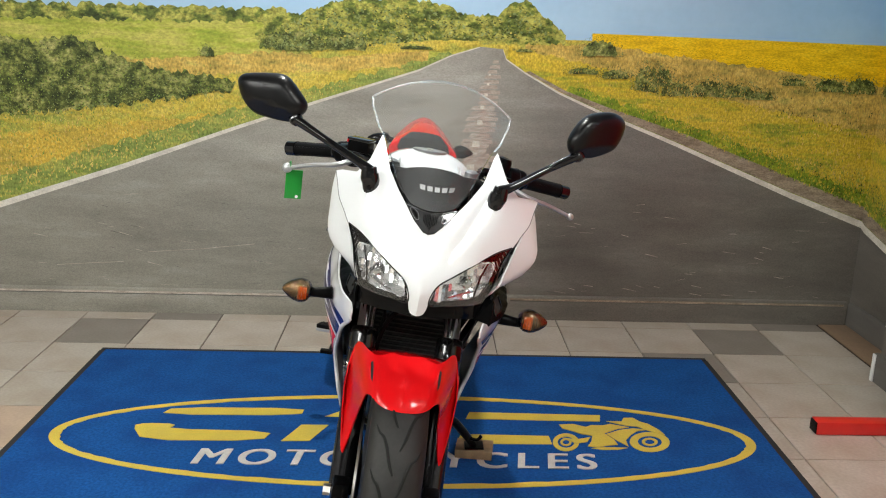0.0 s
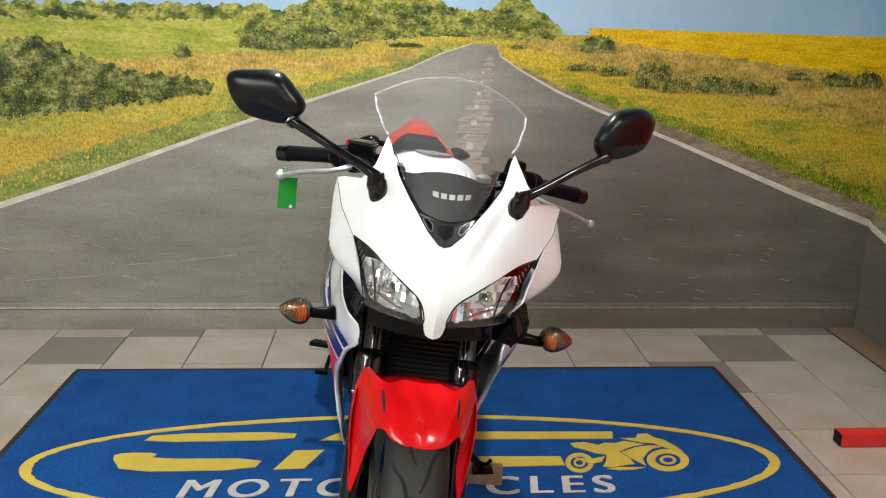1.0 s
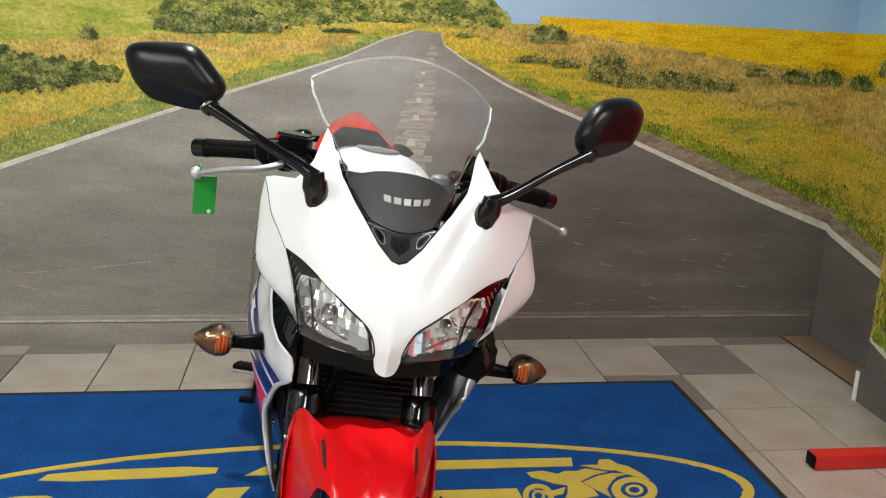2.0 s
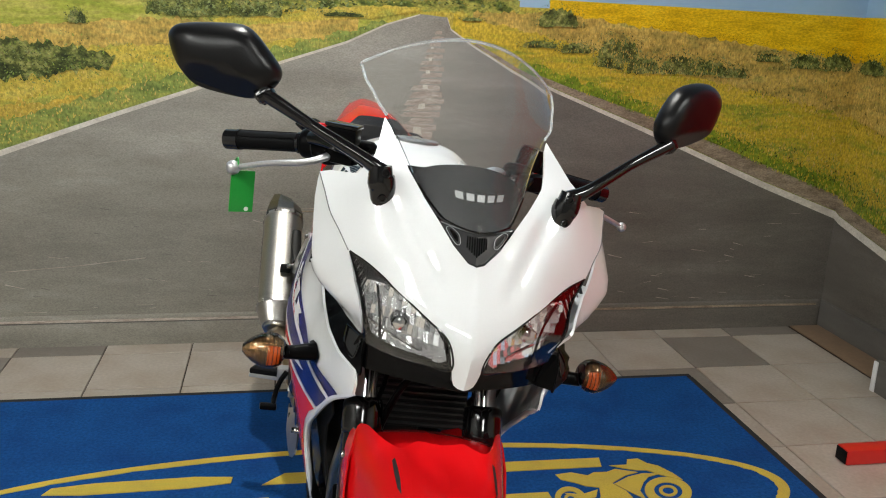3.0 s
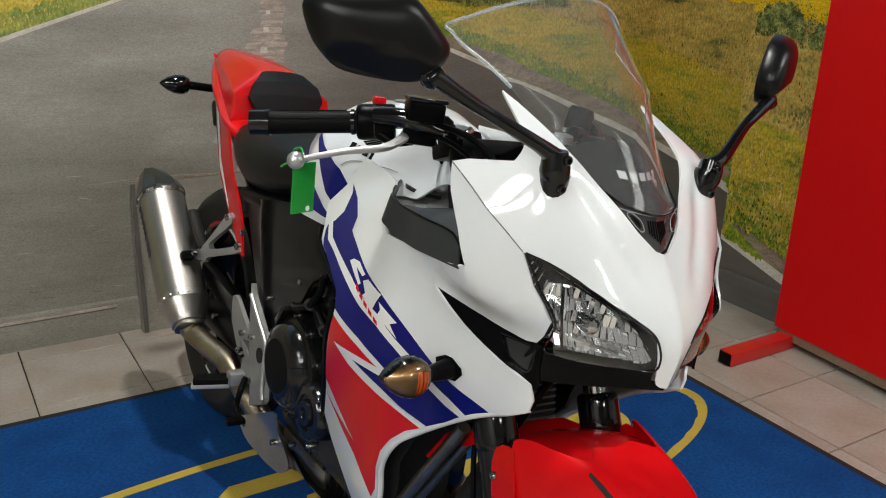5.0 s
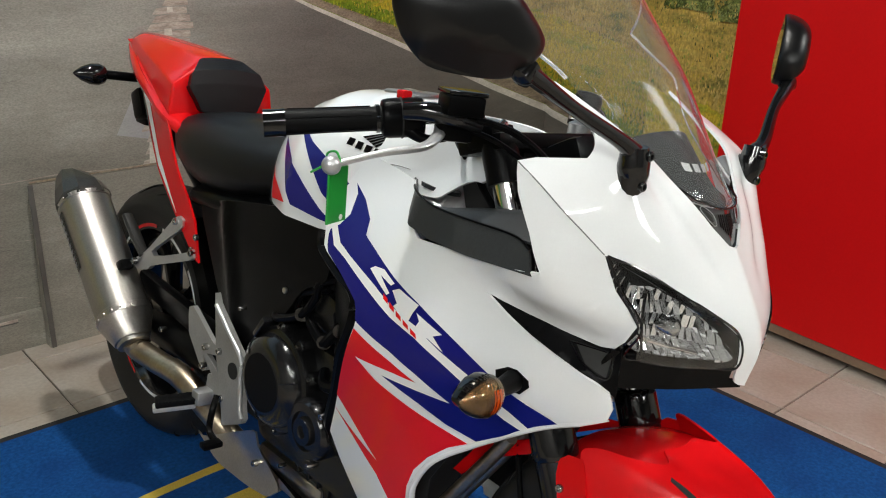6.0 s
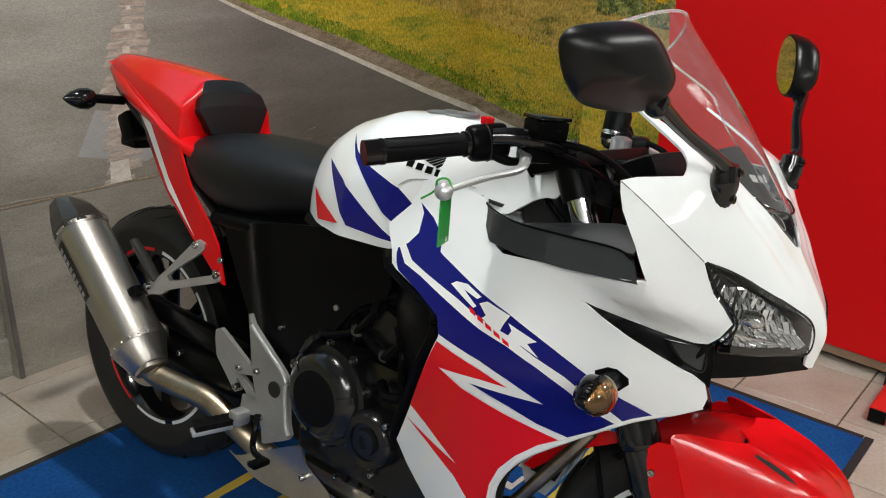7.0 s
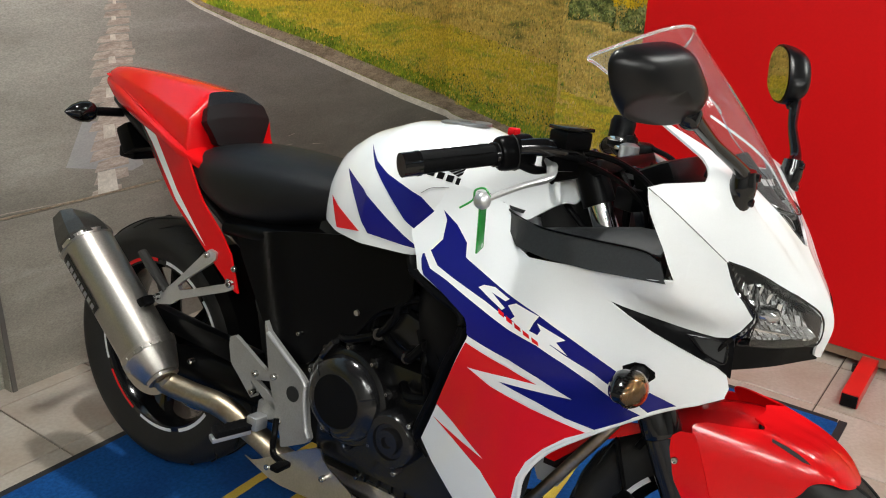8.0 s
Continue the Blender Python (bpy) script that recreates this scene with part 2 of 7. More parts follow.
def thicken(bm, thick, inside=(0, 0.6, 0.7)):
    """Gives an open skin a back, thick metres away on the side of the inner point."""
    bm.normal_update()
    bmesh.ops.recalc_face_normals(bm, faces=bm.faces)
    bm.normal_update()
    total = sum((f.normal.dot(Vector(inside) - f.calc_center_median()) * f.calc_area() for f in bm.faces), 0.0)
    side = 1 if total > 0 else -1
    rim = [e for e in bm.edges if len(e.link_faces) == 1]
    faces = bm.faces[:]
    back = {v: bm.verts.new(v.co + v.normal * thick * side) for v in bm.verts[:]}
    for f in faces:
        bm.faces.new([back[v] for v in reversed(f.verts)])
    for e in rim:
        p, q = e.verts
        bm.faces.new((p, q, back[q], back[p]))


def sheet(outline, place, step=0.012, thick=0.003, bm=None, inside=(0, 0.6, 0.7)):
    """A flat outline, cut into small faces, laid on a surface by place(a, b), and given thickness."""
    own = bmesh.new()
    f = own.faces.new([own.verts.new((a, b, 0)) for a, b in outline])
    own.normal_update()
    bmesh.ops.triangulate(own, faces=[f])
    for axis in (0, 1):
        lo, hi = min(p[axis] for p in outline), max(p[axis] for p in outline)
        k = math.floor(lo / step) + 1
        while k * step < hi:
            co, no = [0, 0, 0], [0, 0, 0]
            co[axis], no[axis] = k * step, 1
            bmesh.ops.bisect_plane(own, geom=own.verts[:] + own.edges[:] + own.faces[:], plane_co=co, plane_no=no)
            k += 1
    for v in own.verts:
        v.co = place(v.co.x, v.co.y)
    if thick:
        thicken(own, thick, inside)
    if bm is None:
        return own
    me = bpy.data.meshes.new("tmp")
    own.to_mesh(me)
    own.free()
    bm.from_mesh(me)
    bpy.data.meshes.remove(me)
    return bm


# ---------------------------------------------------------------- the room
WALL_Y, SIDE_X, PIER_X, PIER_Y, ROOM_L, ROOM_F, HIGH = 4.14, 1.74, 1.54, 3.46, -3.6, -3.2, 2.75
FOLD_A = SIDE_X
FOLD_B = FOLD_A + WALL_Y - PIER_Y
FOLD_C = FOLD_B + SIDE_X - PIER_X


def room_wall(name, x0, x1, y0, y1, z0=0.0, z1=HIGH, mat=PLASTER, label=""):
    ob = linked(name, block((x1 - x0, y1 - y0, z1 - z0), ((x0 + x1) / 2, (y0 + y1) / 2, (z0 + z1) / 2), 0), mat, smooth=False)
    return tagged(ob, label, "wall", kind="structure")


room_wall("wall_north", ROOM_L - 0.15, SIDE_X + 0.35, WALL_Y, WALL_Y + 0.15, label="plastered back wall behind the printed road mural")
room_wall("wall_east", SIDE_X, SIDE_X + 0.15, PIER_Y, WALL_Y, label="plastered side wall of the mural alcove")
room_wall("wall_pier", PIER_X, PIER_X + 0.35, ROOM_F, PIER_Y, label="plastered pier wall that juts into the room")
room_wall("wall_west", ROOM_L - 0.15, ROOM_L, ROOM_F, WALL_Y, mat=WALL_GREY, label="plain grey plastered showroom wall")
room_wall("wall_south", ROOM_L - 0.15, PIER_X + 0.35, ROOM_F - 0.15, ROOM_F, mat=WALL_GREY, label="plain grey plastered showroom wall")
tagged(linked("ceiling", block((PIER_X - ROOM_L + 1.0, WALL_Y - ROOM_F + 0.6, 0.12), ((PIER_X + ROOM_L) / 2 + 0.3, (WALL_Y + ROOM_F) / 2, HIGH + 0.06), 0), CEILING, smooth=False),
       "plain grey painted showroom ceiling", "ceiling", kind="structure")


def ceiling_light(x, y, wide=0.6, deep=0.5):
    ob = thing("ceiling_light", "flat white LED panel glowing in the ceiling", "ceiling light", pose(x, y, HIGH), "ceiling light panels")
    bm = block((wide + 0.04, 0.02, 0.03), (0, deep / 2 + 0.01, -0.012), 0.004)
    block((wide + 0.04, 0.02, 0.03), (0, -deep / 2 - 0.01, -0.012), 0.004, bm=bm)
    block((0.02, deep, 0.03), (wide / 2 + 0.01, 0, -0.012), 0.004, bm=bm)
    block((0.02, deep, 0.03), (-wide / 2 - 0.01, 0, -0.012), 0.004, bm=bm)
    part("frame", bm, CEILING, ob)
    part("diffuser", block((wide - 0.004, deep - 0.004, 0.008), (0, 0, -0.010), 0), LED, ob, "glowing white diffuser", smooth=False)
    return ob


for lx, ly in ((0.80, 0.9), (-1.9, -0.2), (-2.6, 1.3), (-0.6, -1.6), (-2.8, -0.2), (-3.1, 0.6)):
    ceiling_light(lx, ly)


def downlight(x, y, r=0.06):
    ob = thing("downlight", "small round recessed downlight glowing in the ceiling", "ceiling light", pose(x, y, HIGH, 0, 90, 0))
    part("bezel", lathe([(r + 0.022, 0.0), (r + 0.020, 0.008), (r + 0.004, 0.010), (r, 0.004), (r, 0.0)], 40, close=True), CEILING, ob, "round white bezel")
    part("lens", lathe([(r - 0.001, 0.001), (r - 0.001, 0.005), (r * 0.6, 0.006)], 40), SPOT, ob, "glowing white lens")
    return ob


downlight(-0.40, 3.02)


# ---------------------------------------------------------------- the printed mural
def ink(name, hues, patch=6.0, patch_stretch=(1, 1, 2.5), fine=90.0, fine_stretch=(1, 1, 0.5), depth=0.5, rough=0.36, across=None, rise=None, creased=0.0):
    """Printed paper: hues in broad patches, broken up by a fine light and dark, with a slight sheen.
    across, rise: two places along or up the wall and the tint multiplied in beyond the second."""
    m = bpy.data.materials.new(name)
    m.use_nodes = True
    n, link = m.node_tree.nodes, m.node_tree.links.new
    b = n["Principled BSDF"]
    b.inputs["Roughness"].default_value = rough
    b.inputs["Specular IOR Level"].default_value = 0.35
    co = n.new("ShaderNodeTexCoord").outputs["Object"]

    def noise(scale, stretch, detail):
        mp = n.new("ShaderNodeMapping")
        mp.inputs["Scale"].default_value = stretch
        link(co, mp.inputs["Vector"])
        t = n.new("ShaderNodeTexNoise")
        t.inputs["Scale"].default_value, t.inputs["Detail"].default_value, t.inputs["Roughness"].default_value = scale, detail, 0.62
        link(mp.outputs[0], t.inputs["Vector"])
        return t.outputs[0]
    r = n.new("ShaderNodeValToRGB")
    r.color_ramp.elements.remove(r.color_ramp.elements[0])
    r.color_ramp.elements[0].position, r.color_ramp.elements[0].color = hues[0][0], (*hues[0][1], 1)
    for p, c in hues[1:]:
        e = r.color_ramp.elements.new(p)
        e.color = (*c, 1)
    link(noise(patch, patch_stretch, 5.0), r.inputs[0])
    colour = r.outputs[0]
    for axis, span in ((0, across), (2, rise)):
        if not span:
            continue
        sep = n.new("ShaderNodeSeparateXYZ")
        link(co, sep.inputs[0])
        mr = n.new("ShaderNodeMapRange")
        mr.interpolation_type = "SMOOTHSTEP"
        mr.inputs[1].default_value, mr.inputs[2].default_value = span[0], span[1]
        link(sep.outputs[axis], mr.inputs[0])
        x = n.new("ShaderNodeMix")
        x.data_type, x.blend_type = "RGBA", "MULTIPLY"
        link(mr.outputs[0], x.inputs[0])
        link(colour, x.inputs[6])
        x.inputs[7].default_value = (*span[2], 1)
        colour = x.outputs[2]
    src, lo, hi = noise(fine, fine_stretch, 6.0), 0.32, 0.68
    mr = n.new("ShaderNodeMapRange")
    mr.inputs[1].default_value, mr.inputs[2].default_value, mr.inputs[3].default_value, mr.inputs[4].default_value = lo, hi, 1 - depth, 1 + depth
    link(src, mr.inputs[0])
    h = n.new("ShaderNodeHueSaturation")
    link(mr.outputs[0], h.inputs["Value"])
    link(colour, h.inputs["Color"])
    link(h.outputs[0], b.inputs["Base Color"])
    if creased:
        bp = n.new("ShaderNodeBump")
        bp.inputs["Strength"].default_value, bp.inputs["Distance"].default_value = creased, 0.004
        link(noise(26.0, (1, 1, 1.6), 3.0), bp.inputs["Height"])
        link(bp.outputs[0], b.inputs["Normal"])
    return m


INK_SKY = ink("sky_print", [(0.3, (0.30, 0.49, 0.70)), (0.7, (0.39, 0.57, 0.74))], 1.2, (1, 1, 2), 30, (1, 1, 1), 0.02)
INK_FIELD = ink("green_field_print", [(0.3, (0.25, 0.32, 0.035)), (0.45, (0.38, 0.40, 0.06)), (0.6, (0.50, 0.46, 0.11)), (0.7, (0.35, 0.39, 0.05))], 5, (1, 1, 6), 70, (1, 1, 1.6), 0.30)
INK_YELLOW = ink("yellow_field_print", [(0.3, (0.58, 0.36, 0.006)), (0.5, (0.78, 0.50, 0.008)), (0.7, (0.82, 0.56, 0.02))], 9, (1, 1, 5), 80, (1, 1, 2.2), 0.28)
INK_WILD = ink("dry_grass_print", [(0.30, (0.16, 0.15, 0.04)), (0.40, (0.38, 0.29, 0.07)), (0.50, (0.52, 0.35, 0.08)), (0.60, (0.58, 0.42, 0.11)), (0.72, (0.36, 0.34, 0.08))], 7, (1, 1, 3.0), 120, (1, 1, 0.6), 0.45)
INK_VERGE = ink("verge_grass_print", [(0.28, (0.20, 0.27, 0.05)), (0.40, (0.38, 0.38, 0.07)), (0.52, (0.54, 0.42, 0.06)), (0.62, (0.58, 0.46, 0.09)), (0.74, (0.30, 0.36, 0.06))], 5, (1, 1, 3.0), 120, (1, 1, 0.7), 0.42)
INK_VIVID = ink("vivid_verge_print", [(0.30, (0.15, 0.20, 0.03)), (0.40, (0.34, 0.34, 0.035)), (0.50, (0.54, 0.40, 0.035)), (0.62, (0.60, 0.44, 0.05)), (0.74, (0.30, 0.32, 0.04))], 4, (1, 1, 5.0), 120, (1, 1, 0.7), 0.42)
TIP_GOLD = ink("gold_blade_print", [(0.35, (0.50, 0.36, 0.03)), (0.65, (0.66, 0.50, 0.07))], 9, (1, 1, 2), 60, (1, 1, 1), 0.25)
INK_STRIP = ink("left_green_strip_print", [(0.3, (0.14, 0.20, 0.05)), (0.5, (0.24, 0.30, 0.07)), (0.7, (0.44, 0.40, 0.09))], 6, (1, 1, 4), 110, (1, 1, 0.6), 0.45)
INK_GOLDEN = ink("golden_grass_print", [(0.3, (0.24, 0.24, 0.05)), (0.45, (0.50, 0.36, 0.06)), (0.6, (0.62, 0.42, 0.06)), (0.75, (0.56, 0.44, 0.10))], 5, (1, 1, 4), 110, (1, 1, 0.7), 0.42)
INK_LUSH = ink("green_verge_print", [(0.3, (0.08, 0.15, 0.012)), (0.5, (0.20, 0.28, 0.02)), (0.7, (0.46, 0.42, 0.04))], 8, (1, 1, 2), 110, (1, 1, 0.6), 0.55)
INK_TREES = ink("far_tree_print", [(0.34, (0.035, 0.055, 0.012)), (0.46, (0.13, 0.17, 0.03)), (0.57, (0.40, 0.38, 0.08)), (0.70, (0.20, 0.24, 0.06))], 17, (1, 1, 1.5), 70, (1, 1, 1.2), 0.55)
INK_BUSH = ink("bush_print", [(0.34, (0.016, 0.026, 0.006)), (0.45, (0.07, 0.09, 0.02)), (0.54, (0.20, 0.22, 0.055)), (0.66, (0.36, 0.34, 0.12))], 20, (1, 1, 1.3), 75, (1, 1, 1.2), 0.70)
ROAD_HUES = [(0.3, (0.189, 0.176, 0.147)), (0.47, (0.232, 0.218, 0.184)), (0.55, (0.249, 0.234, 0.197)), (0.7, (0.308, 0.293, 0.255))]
# Printed fade with wall light painted in: dimmer to the right, brighter above.
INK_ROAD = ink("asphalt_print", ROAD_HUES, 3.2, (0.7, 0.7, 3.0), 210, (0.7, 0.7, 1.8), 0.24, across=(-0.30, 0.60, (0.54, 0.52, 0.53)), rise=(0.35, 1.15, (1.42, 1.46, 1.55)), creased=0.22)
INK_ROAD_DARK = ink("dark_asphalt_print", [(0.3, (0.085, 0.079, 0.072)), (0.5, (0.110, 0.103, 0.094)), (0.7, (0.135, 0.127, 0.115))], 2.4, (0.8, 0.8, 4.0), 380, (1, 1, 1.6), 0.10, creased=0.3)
INK_GRAVEL = ink("gravel_edge_print", [(0.3, (0.15, 0.115, 0.08)), (0.5, (0.27, 0.21, 0.15)), (0.7, (0.37, 0.30, 0.22))], 12, (1, 1, 3), 110, (1, 1, 2.0), 0.35)
INK_LINE = ink("road_line_print", [(0.3, (0.50, 0.46, 0.40)), (0.6, (0.68, 0.64, 0.57))], 14, (1, 1, 2), 120, (1, 1, 1), 0.15)
INK_WORN = ink("worn_line_print", [(0.3, (0.29, 0.235, 0.20)), (0.5, (0.42, 0.35, 0.30)), (0.7, (0.54, 0.48, 0.42))], 20, (1, 1, 5), 90, (1, 1, 4), 0.25)
INK_PALE = ink("pale_asphalt_print", [(0.3, (0.30, 0.30, 0.30)), (0.7, (0.38, 0.38, 0.38))], 6, (1, 1, 2), 120, (1, 1, 2), 0.1)
TIP_YELLOW = ink("yellow_blade_print", [(0.35, (0.56, 0.43, 0.06)), (0.65, (0.70, 0.58, 0.15))], 9, (1, 1, 2), 60, (1, 1, 1), 0.25)
TIP_GREEN = ink("green_blade_print", [(0.35, (0.13, 0.22, 0.03)), (0.65, (0.30, 0.38, 0.07))], 9, (1, 1, 2), 60, (1, 1, 1), 0.35)
TIP_DARK = ink("dark_blade_print", [(0.35, (0.035, 0.055, 0.008)), (0.65, (0.10, 0.11, 0.02))], 9, (1, 1, 2), 60, (1, 1, 1), 0.35)
TIP_TAWNY = ink("tawny_blade_print", [(0.35, (0.52, 0.34, 0.08)), (0.65, (0.68, 0.50, 0.17))], 9, (1, 1, 2), 60, (1, 1, 1), 0.3)
TIP_LEAF = ink("leaf_print", [(0.35, (0.14, 0.20, 0.07)), (0.65, (0.28, 0.33, 0.13))], 9, (1, 1, 2), 60, (1, 1, 1), 0.35)


def on_wall(s, z, proud):
    """Mural place: s runs along the back wall, round the alcove's corner and on over the pier."""
    if s <= FOLD_A:
        return Vector((min(s, FOLD_A - proud), WALL_Y - proud, z))
    if s <= FOLD_B:
        return Vector((SIDE_X - proud, WALL_Y - (s - FOLD_A) - (proud if s < FOLD_A + 0.01 else 0), z))
    if s <= FOLD_C:
        return Vector((SIDE_X - (s - FOLD_B), PIER_Y + proud, z))
    return Vector((PIER_X - proud, PIER_Y + proud - (s - FOLD_C), z))


mural = thing("mural", "wide printed wall mural of a country road between summer fields", "mural")


def printed(name, outline, mat, layer, label=""):
    """One flat shape of the print, folded round the corners of the wall."""
    bm = bmesh.new()
    f = bm.faces.new([bm.verts.new((s, z, 0)) for s, z in outline])
    bm.normal_update()
    bmesh.ops.triangulate(bm, faces=[f])
    for fold in (FOLD_A, FOLD_B, FOLD_C):
        bmesh.ops.bisect_plane(bm, geom=bm.verts[:] + bm.edges[:] + bm.faces[:], plane_co=(fold, 0, 0), plane_no=(1, 0, 0))
    proud = 0.003 + 0.0006 * layer + 0.00003 * len(mural.children)
    for v in bm.verts:
        v.co = on_wall(v.co.x, v.co.y, proud)
    return part(name, bm, mat, mural, label, smooth=False)


def ragged(lower, upper, jitter, step, seed):
    """An outline between two lines whose upper edge is uneven like foliage."""
    rng = random.Random(seed)

    def along(line):
        out = []
        for (a, b), (c, d) in zip(line, line[1:]):
            k = max(1, int(math.hypot(c - a, d - b) / step))
            out += [(a + (c - a) * i / k, b + (d - b) * i / k) for i in range(k)]
        return out + [line[-1]]
    f1, f2, ph = 2.1 / step * 0.16, 2.1 / step * 0.43, rng.uniform(0, 6)
    top = [(s + rng.uniform(-step, step) * 0.4, z + jitter * (0.8 * abs(math.sin(s * f1 + ph)) + 0.4 * abs(math.sin(s * f2 + ph)) + rng.uniform(-0.5, 0.4))) for s, z in along(upper)]
    low = [(s + rng.uniform(-step, step) * 0.4, z + jitter * rng.uniform(-0.9, 0.5)) for s, z in along(lower)]
    return low + top[::-1]


def band(line, below, above=0.0):
    return [(s, z - b) for (s, z), b in zip(line, below)] + [(s, z + above) for s, z in line[::-1]]


S0, S1 = ROOM_L, FOLD_C + 2.2
ROAD_L = [(S0, 0.06), (-2.13, 0.50), (-1.58, 0.68), (-1.07, 0.862), (-0.75, 0.97), (-0.29, 1.12), (-0.15, 1.185), (-0.03, 1.222)]
ROAD_R = [(0.07, 1.214), (0.085, 1.175), (0.17, 1.12), (0.32, 1.04), (0.50, 0.965), (0.84, 0.838), (1.39, 0.62), (1.78, 0.482), (2.17, 0.40), (2.62, 0.26), (2.90, 0.185), (3.5, 0.02), (S1, 0.0)]
printed("sky", [(S0, 1.2), (S1, 1.2), (S1, HIGH), (S0, HIGH)], INK_SKY, 0, "pale blue printed sky")
printed("meadow", [(S0, 0.0), (S1, 0.0), (S1, 1.26), (0.2, 1.26), (S0, 1.26)], INK_VERGE, 0, "printed yellow-green roadside grass")
printed("green_field", [(S0, 1.10), (-0.2, 1.13), (-0.2, 1.30), (-0.98, 1.322), (S0, 1.30)], INK_FIELD, 1, "printed bright green field")
printed("dry_grass", ragged([(S0, 0.92), (-0.25, 1.135)], [(S0, 1.06), (-1.45, 1.125), (-0.98, 1.165), (-0.25, 1.20)], 0.012, 0.012, 1), INK_WILD, 2, "printed dry tawny grass")
printed("yellow_field", [(0.45, 1.235), (0.60, 1.222), (0.80, 1.198), (1.33, 1.143), (1.76, 1.09), (S1, 0.95), (S1, 1.262), (1.72, 1.272), (1.065, 1.282), (0.45, 1.290)], INK_YELLOW, 1, "printed field of yellow rapeseed")
printed("dry_grass", ragged([(0.16, 1.19), (0.45, 1.04), (0.9, 0.93), (1.78, 0.72), (S1, 0.50)], [(0.16, 1.228), (0.5, 1.232), (1.0, 1.178), (1.78, 1.085), (S1, 0.96)], 0.012, 0.012, 2), INK_WILD, 2, "printed dry tawny grass")
printed("bright_verge", ragged([(s, z - 0.01) for s, z in ROAD_R[1:]], [(0.10, 1.215), (0.35, 1.17), (0.84, 1.06), (1.39, 0.95), (2.2, 0.78), (3.0, 0.64), (S1, 0.50)], 0.012, 0.012, 15), INK_VIVID, 3, "printed bright yellow-green verge")
printed("green_verge", ragged([(s, z - 0.01) for s, z in ROAD_R[3:]], [(s + 0.05, z + 0.095 * min(1, max(0.15, s - 0.1))) for s, z in ROAD_R[3:-1]] + [(S1, 0.16)], 0.016, 0.012, 16), INK_LUSH, 3, "printed green grass at the road edge")
printed("golden_verge", ragged([(S0, 0.06), (-2.13, 0.52), (-1.58, 0.70), (-1.0, 0.90)], [(S0, 0.70), (-2.13, 0.78), (-1.58, 0.84), (-1.0, 0.92)], 0.02, 0.014, 17), INK_GOLDEN, 2, "printed golden roadside grass")
printed("green_strip", ragged([(s, z - 0.01) for s, z in ROAD_L[:-1]], [(S0, 0.19), (-2.13, 0.60), (-1.58, 0.765), (-1.07, 0.925), (-0.75, 1.015), (-0.29, 1.14), (-0.15, 1.19)], 0.018, 0.012, 18), INK_STRIP, 3, "printed green grass along the road")
printed("tree_line", ragged([(S0, 1.285), (-0.85, 1.30)], [(S0, 1.345), (-1.6, 1.345), (-0.85, 1.345)], 0.016, 0.012, 3), INK_TREES, 2, "printed far line of trees")
printed("hill", ragged([(-0.97, 1.195), (-0.825, 1.178), (-0.632, 1.188), (-0.415, 1.228), (-0.19, 1.244), (0.06, 1.240), (0.335, 1.243)],
                       [(-0.985, 1.245), (-0.945, 1.285), (-0.87, 1.318), (-0.774, 1.338), (-0.68, 1.372), (-0.60, 1.395), (-0.35, 1.405), (-0.19, 1.380), (-0.08, 1.340), (0.04, 1.345), (0.10, 1.395), (0.155, 1.410), (0.20, 1.385), (0.235, 1.345), (0.31, 1.295), (0.335, 1.265)], 0.013, 0.009, 4), INK_TREES, 3, "printed wooded hill")
printed("dry_grass", ragged([(-0.75, 1.155), (-0.2, 1.205)], [(-0.75, 1.18), (-0.45, 1.222), (-0.15, 1.243), (0.0, 1.238)], 0.006, 0.01, 12), INK_VERGE, 4)
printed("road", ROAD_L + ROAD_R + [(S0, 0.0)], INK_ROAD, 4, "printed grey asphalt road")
printed("gravel_edge", [(s, z + 0.002) for s, z in ROAD_R[2:]] + [(s + 0.06 * min(1, 0.15 + s), z + 0.045 * min(1, max(0.1, s - 0.2))) for s, z in ROAD_R[2:]][::-1], INK_GRAVEL, 5, "printed gravel road edge")
printed("edge_line", band(ROAD_R, [0.006, 0.006, 0.008, 0.010, 0.013, 0.018, 0.026, 0.032, 0.034, 0.036, 0.038, 0.04, 0.04]), INK_LINE, 6, "printed white road line")
printed("edge_line", band(ROAD_L, [0.035, 0.028, 0.022, 0.016, 0.013, 0.008, 0.006, 0.004]), INK_LINE, 6, "printed white road line")

printed("pale_patch", [(-.20, .605), (-.13, .735), (.02, .70), (.066, .565), (.02, .553)], INK_PALE, 6)
# worn middle of the road with its dashes
rngw = random.Random(7)
for k in range(26):
    z = 0.50 + 0.66 * (k / 25) ** 0.8
    half = min(0.085, 0.015 + 0.24 * (1.17 - z))
    mid = -0.07 + 0.11 * (z - 0.5) / 0.66
    h = 0.006 + 0.018 * (1.17 - z)
    a, b = mid - half * rngw.uniform(0.6, 1.2), mid + half * rngw.uniform(0.5, 1.1)
    printed("worn_patch", [(a, z - h), (b, z - h * rngw.uniform(0.6, 1)), (b - 0.01 * half, z + h), ((a + b) / 2, z + h * 1.2), (a + 0.2 * half, z + h * 0.8)], INK_WORN, 6)
for z, half, h in ((0.535, 0.036, 0.036), (0.69, 0.022, 0.020), (0.805, 0.017, 0.014), (0.90, 0.013, 0.010), (0.965, 0.010, 0.008), (1.02, 0.008, 0.006), (1.065, 0.006, 0.005), (1.105, 0.005, 0.004)):
    mid = -0.075 + 0.10 * (z - 0.5) / 0.66
    printed("dash", [(mid - half, z - h), (mid + half, z - h), (mid + half * 0.85, z + h), (mid - half * 0.85, z + h)], INK_LINE, 7)


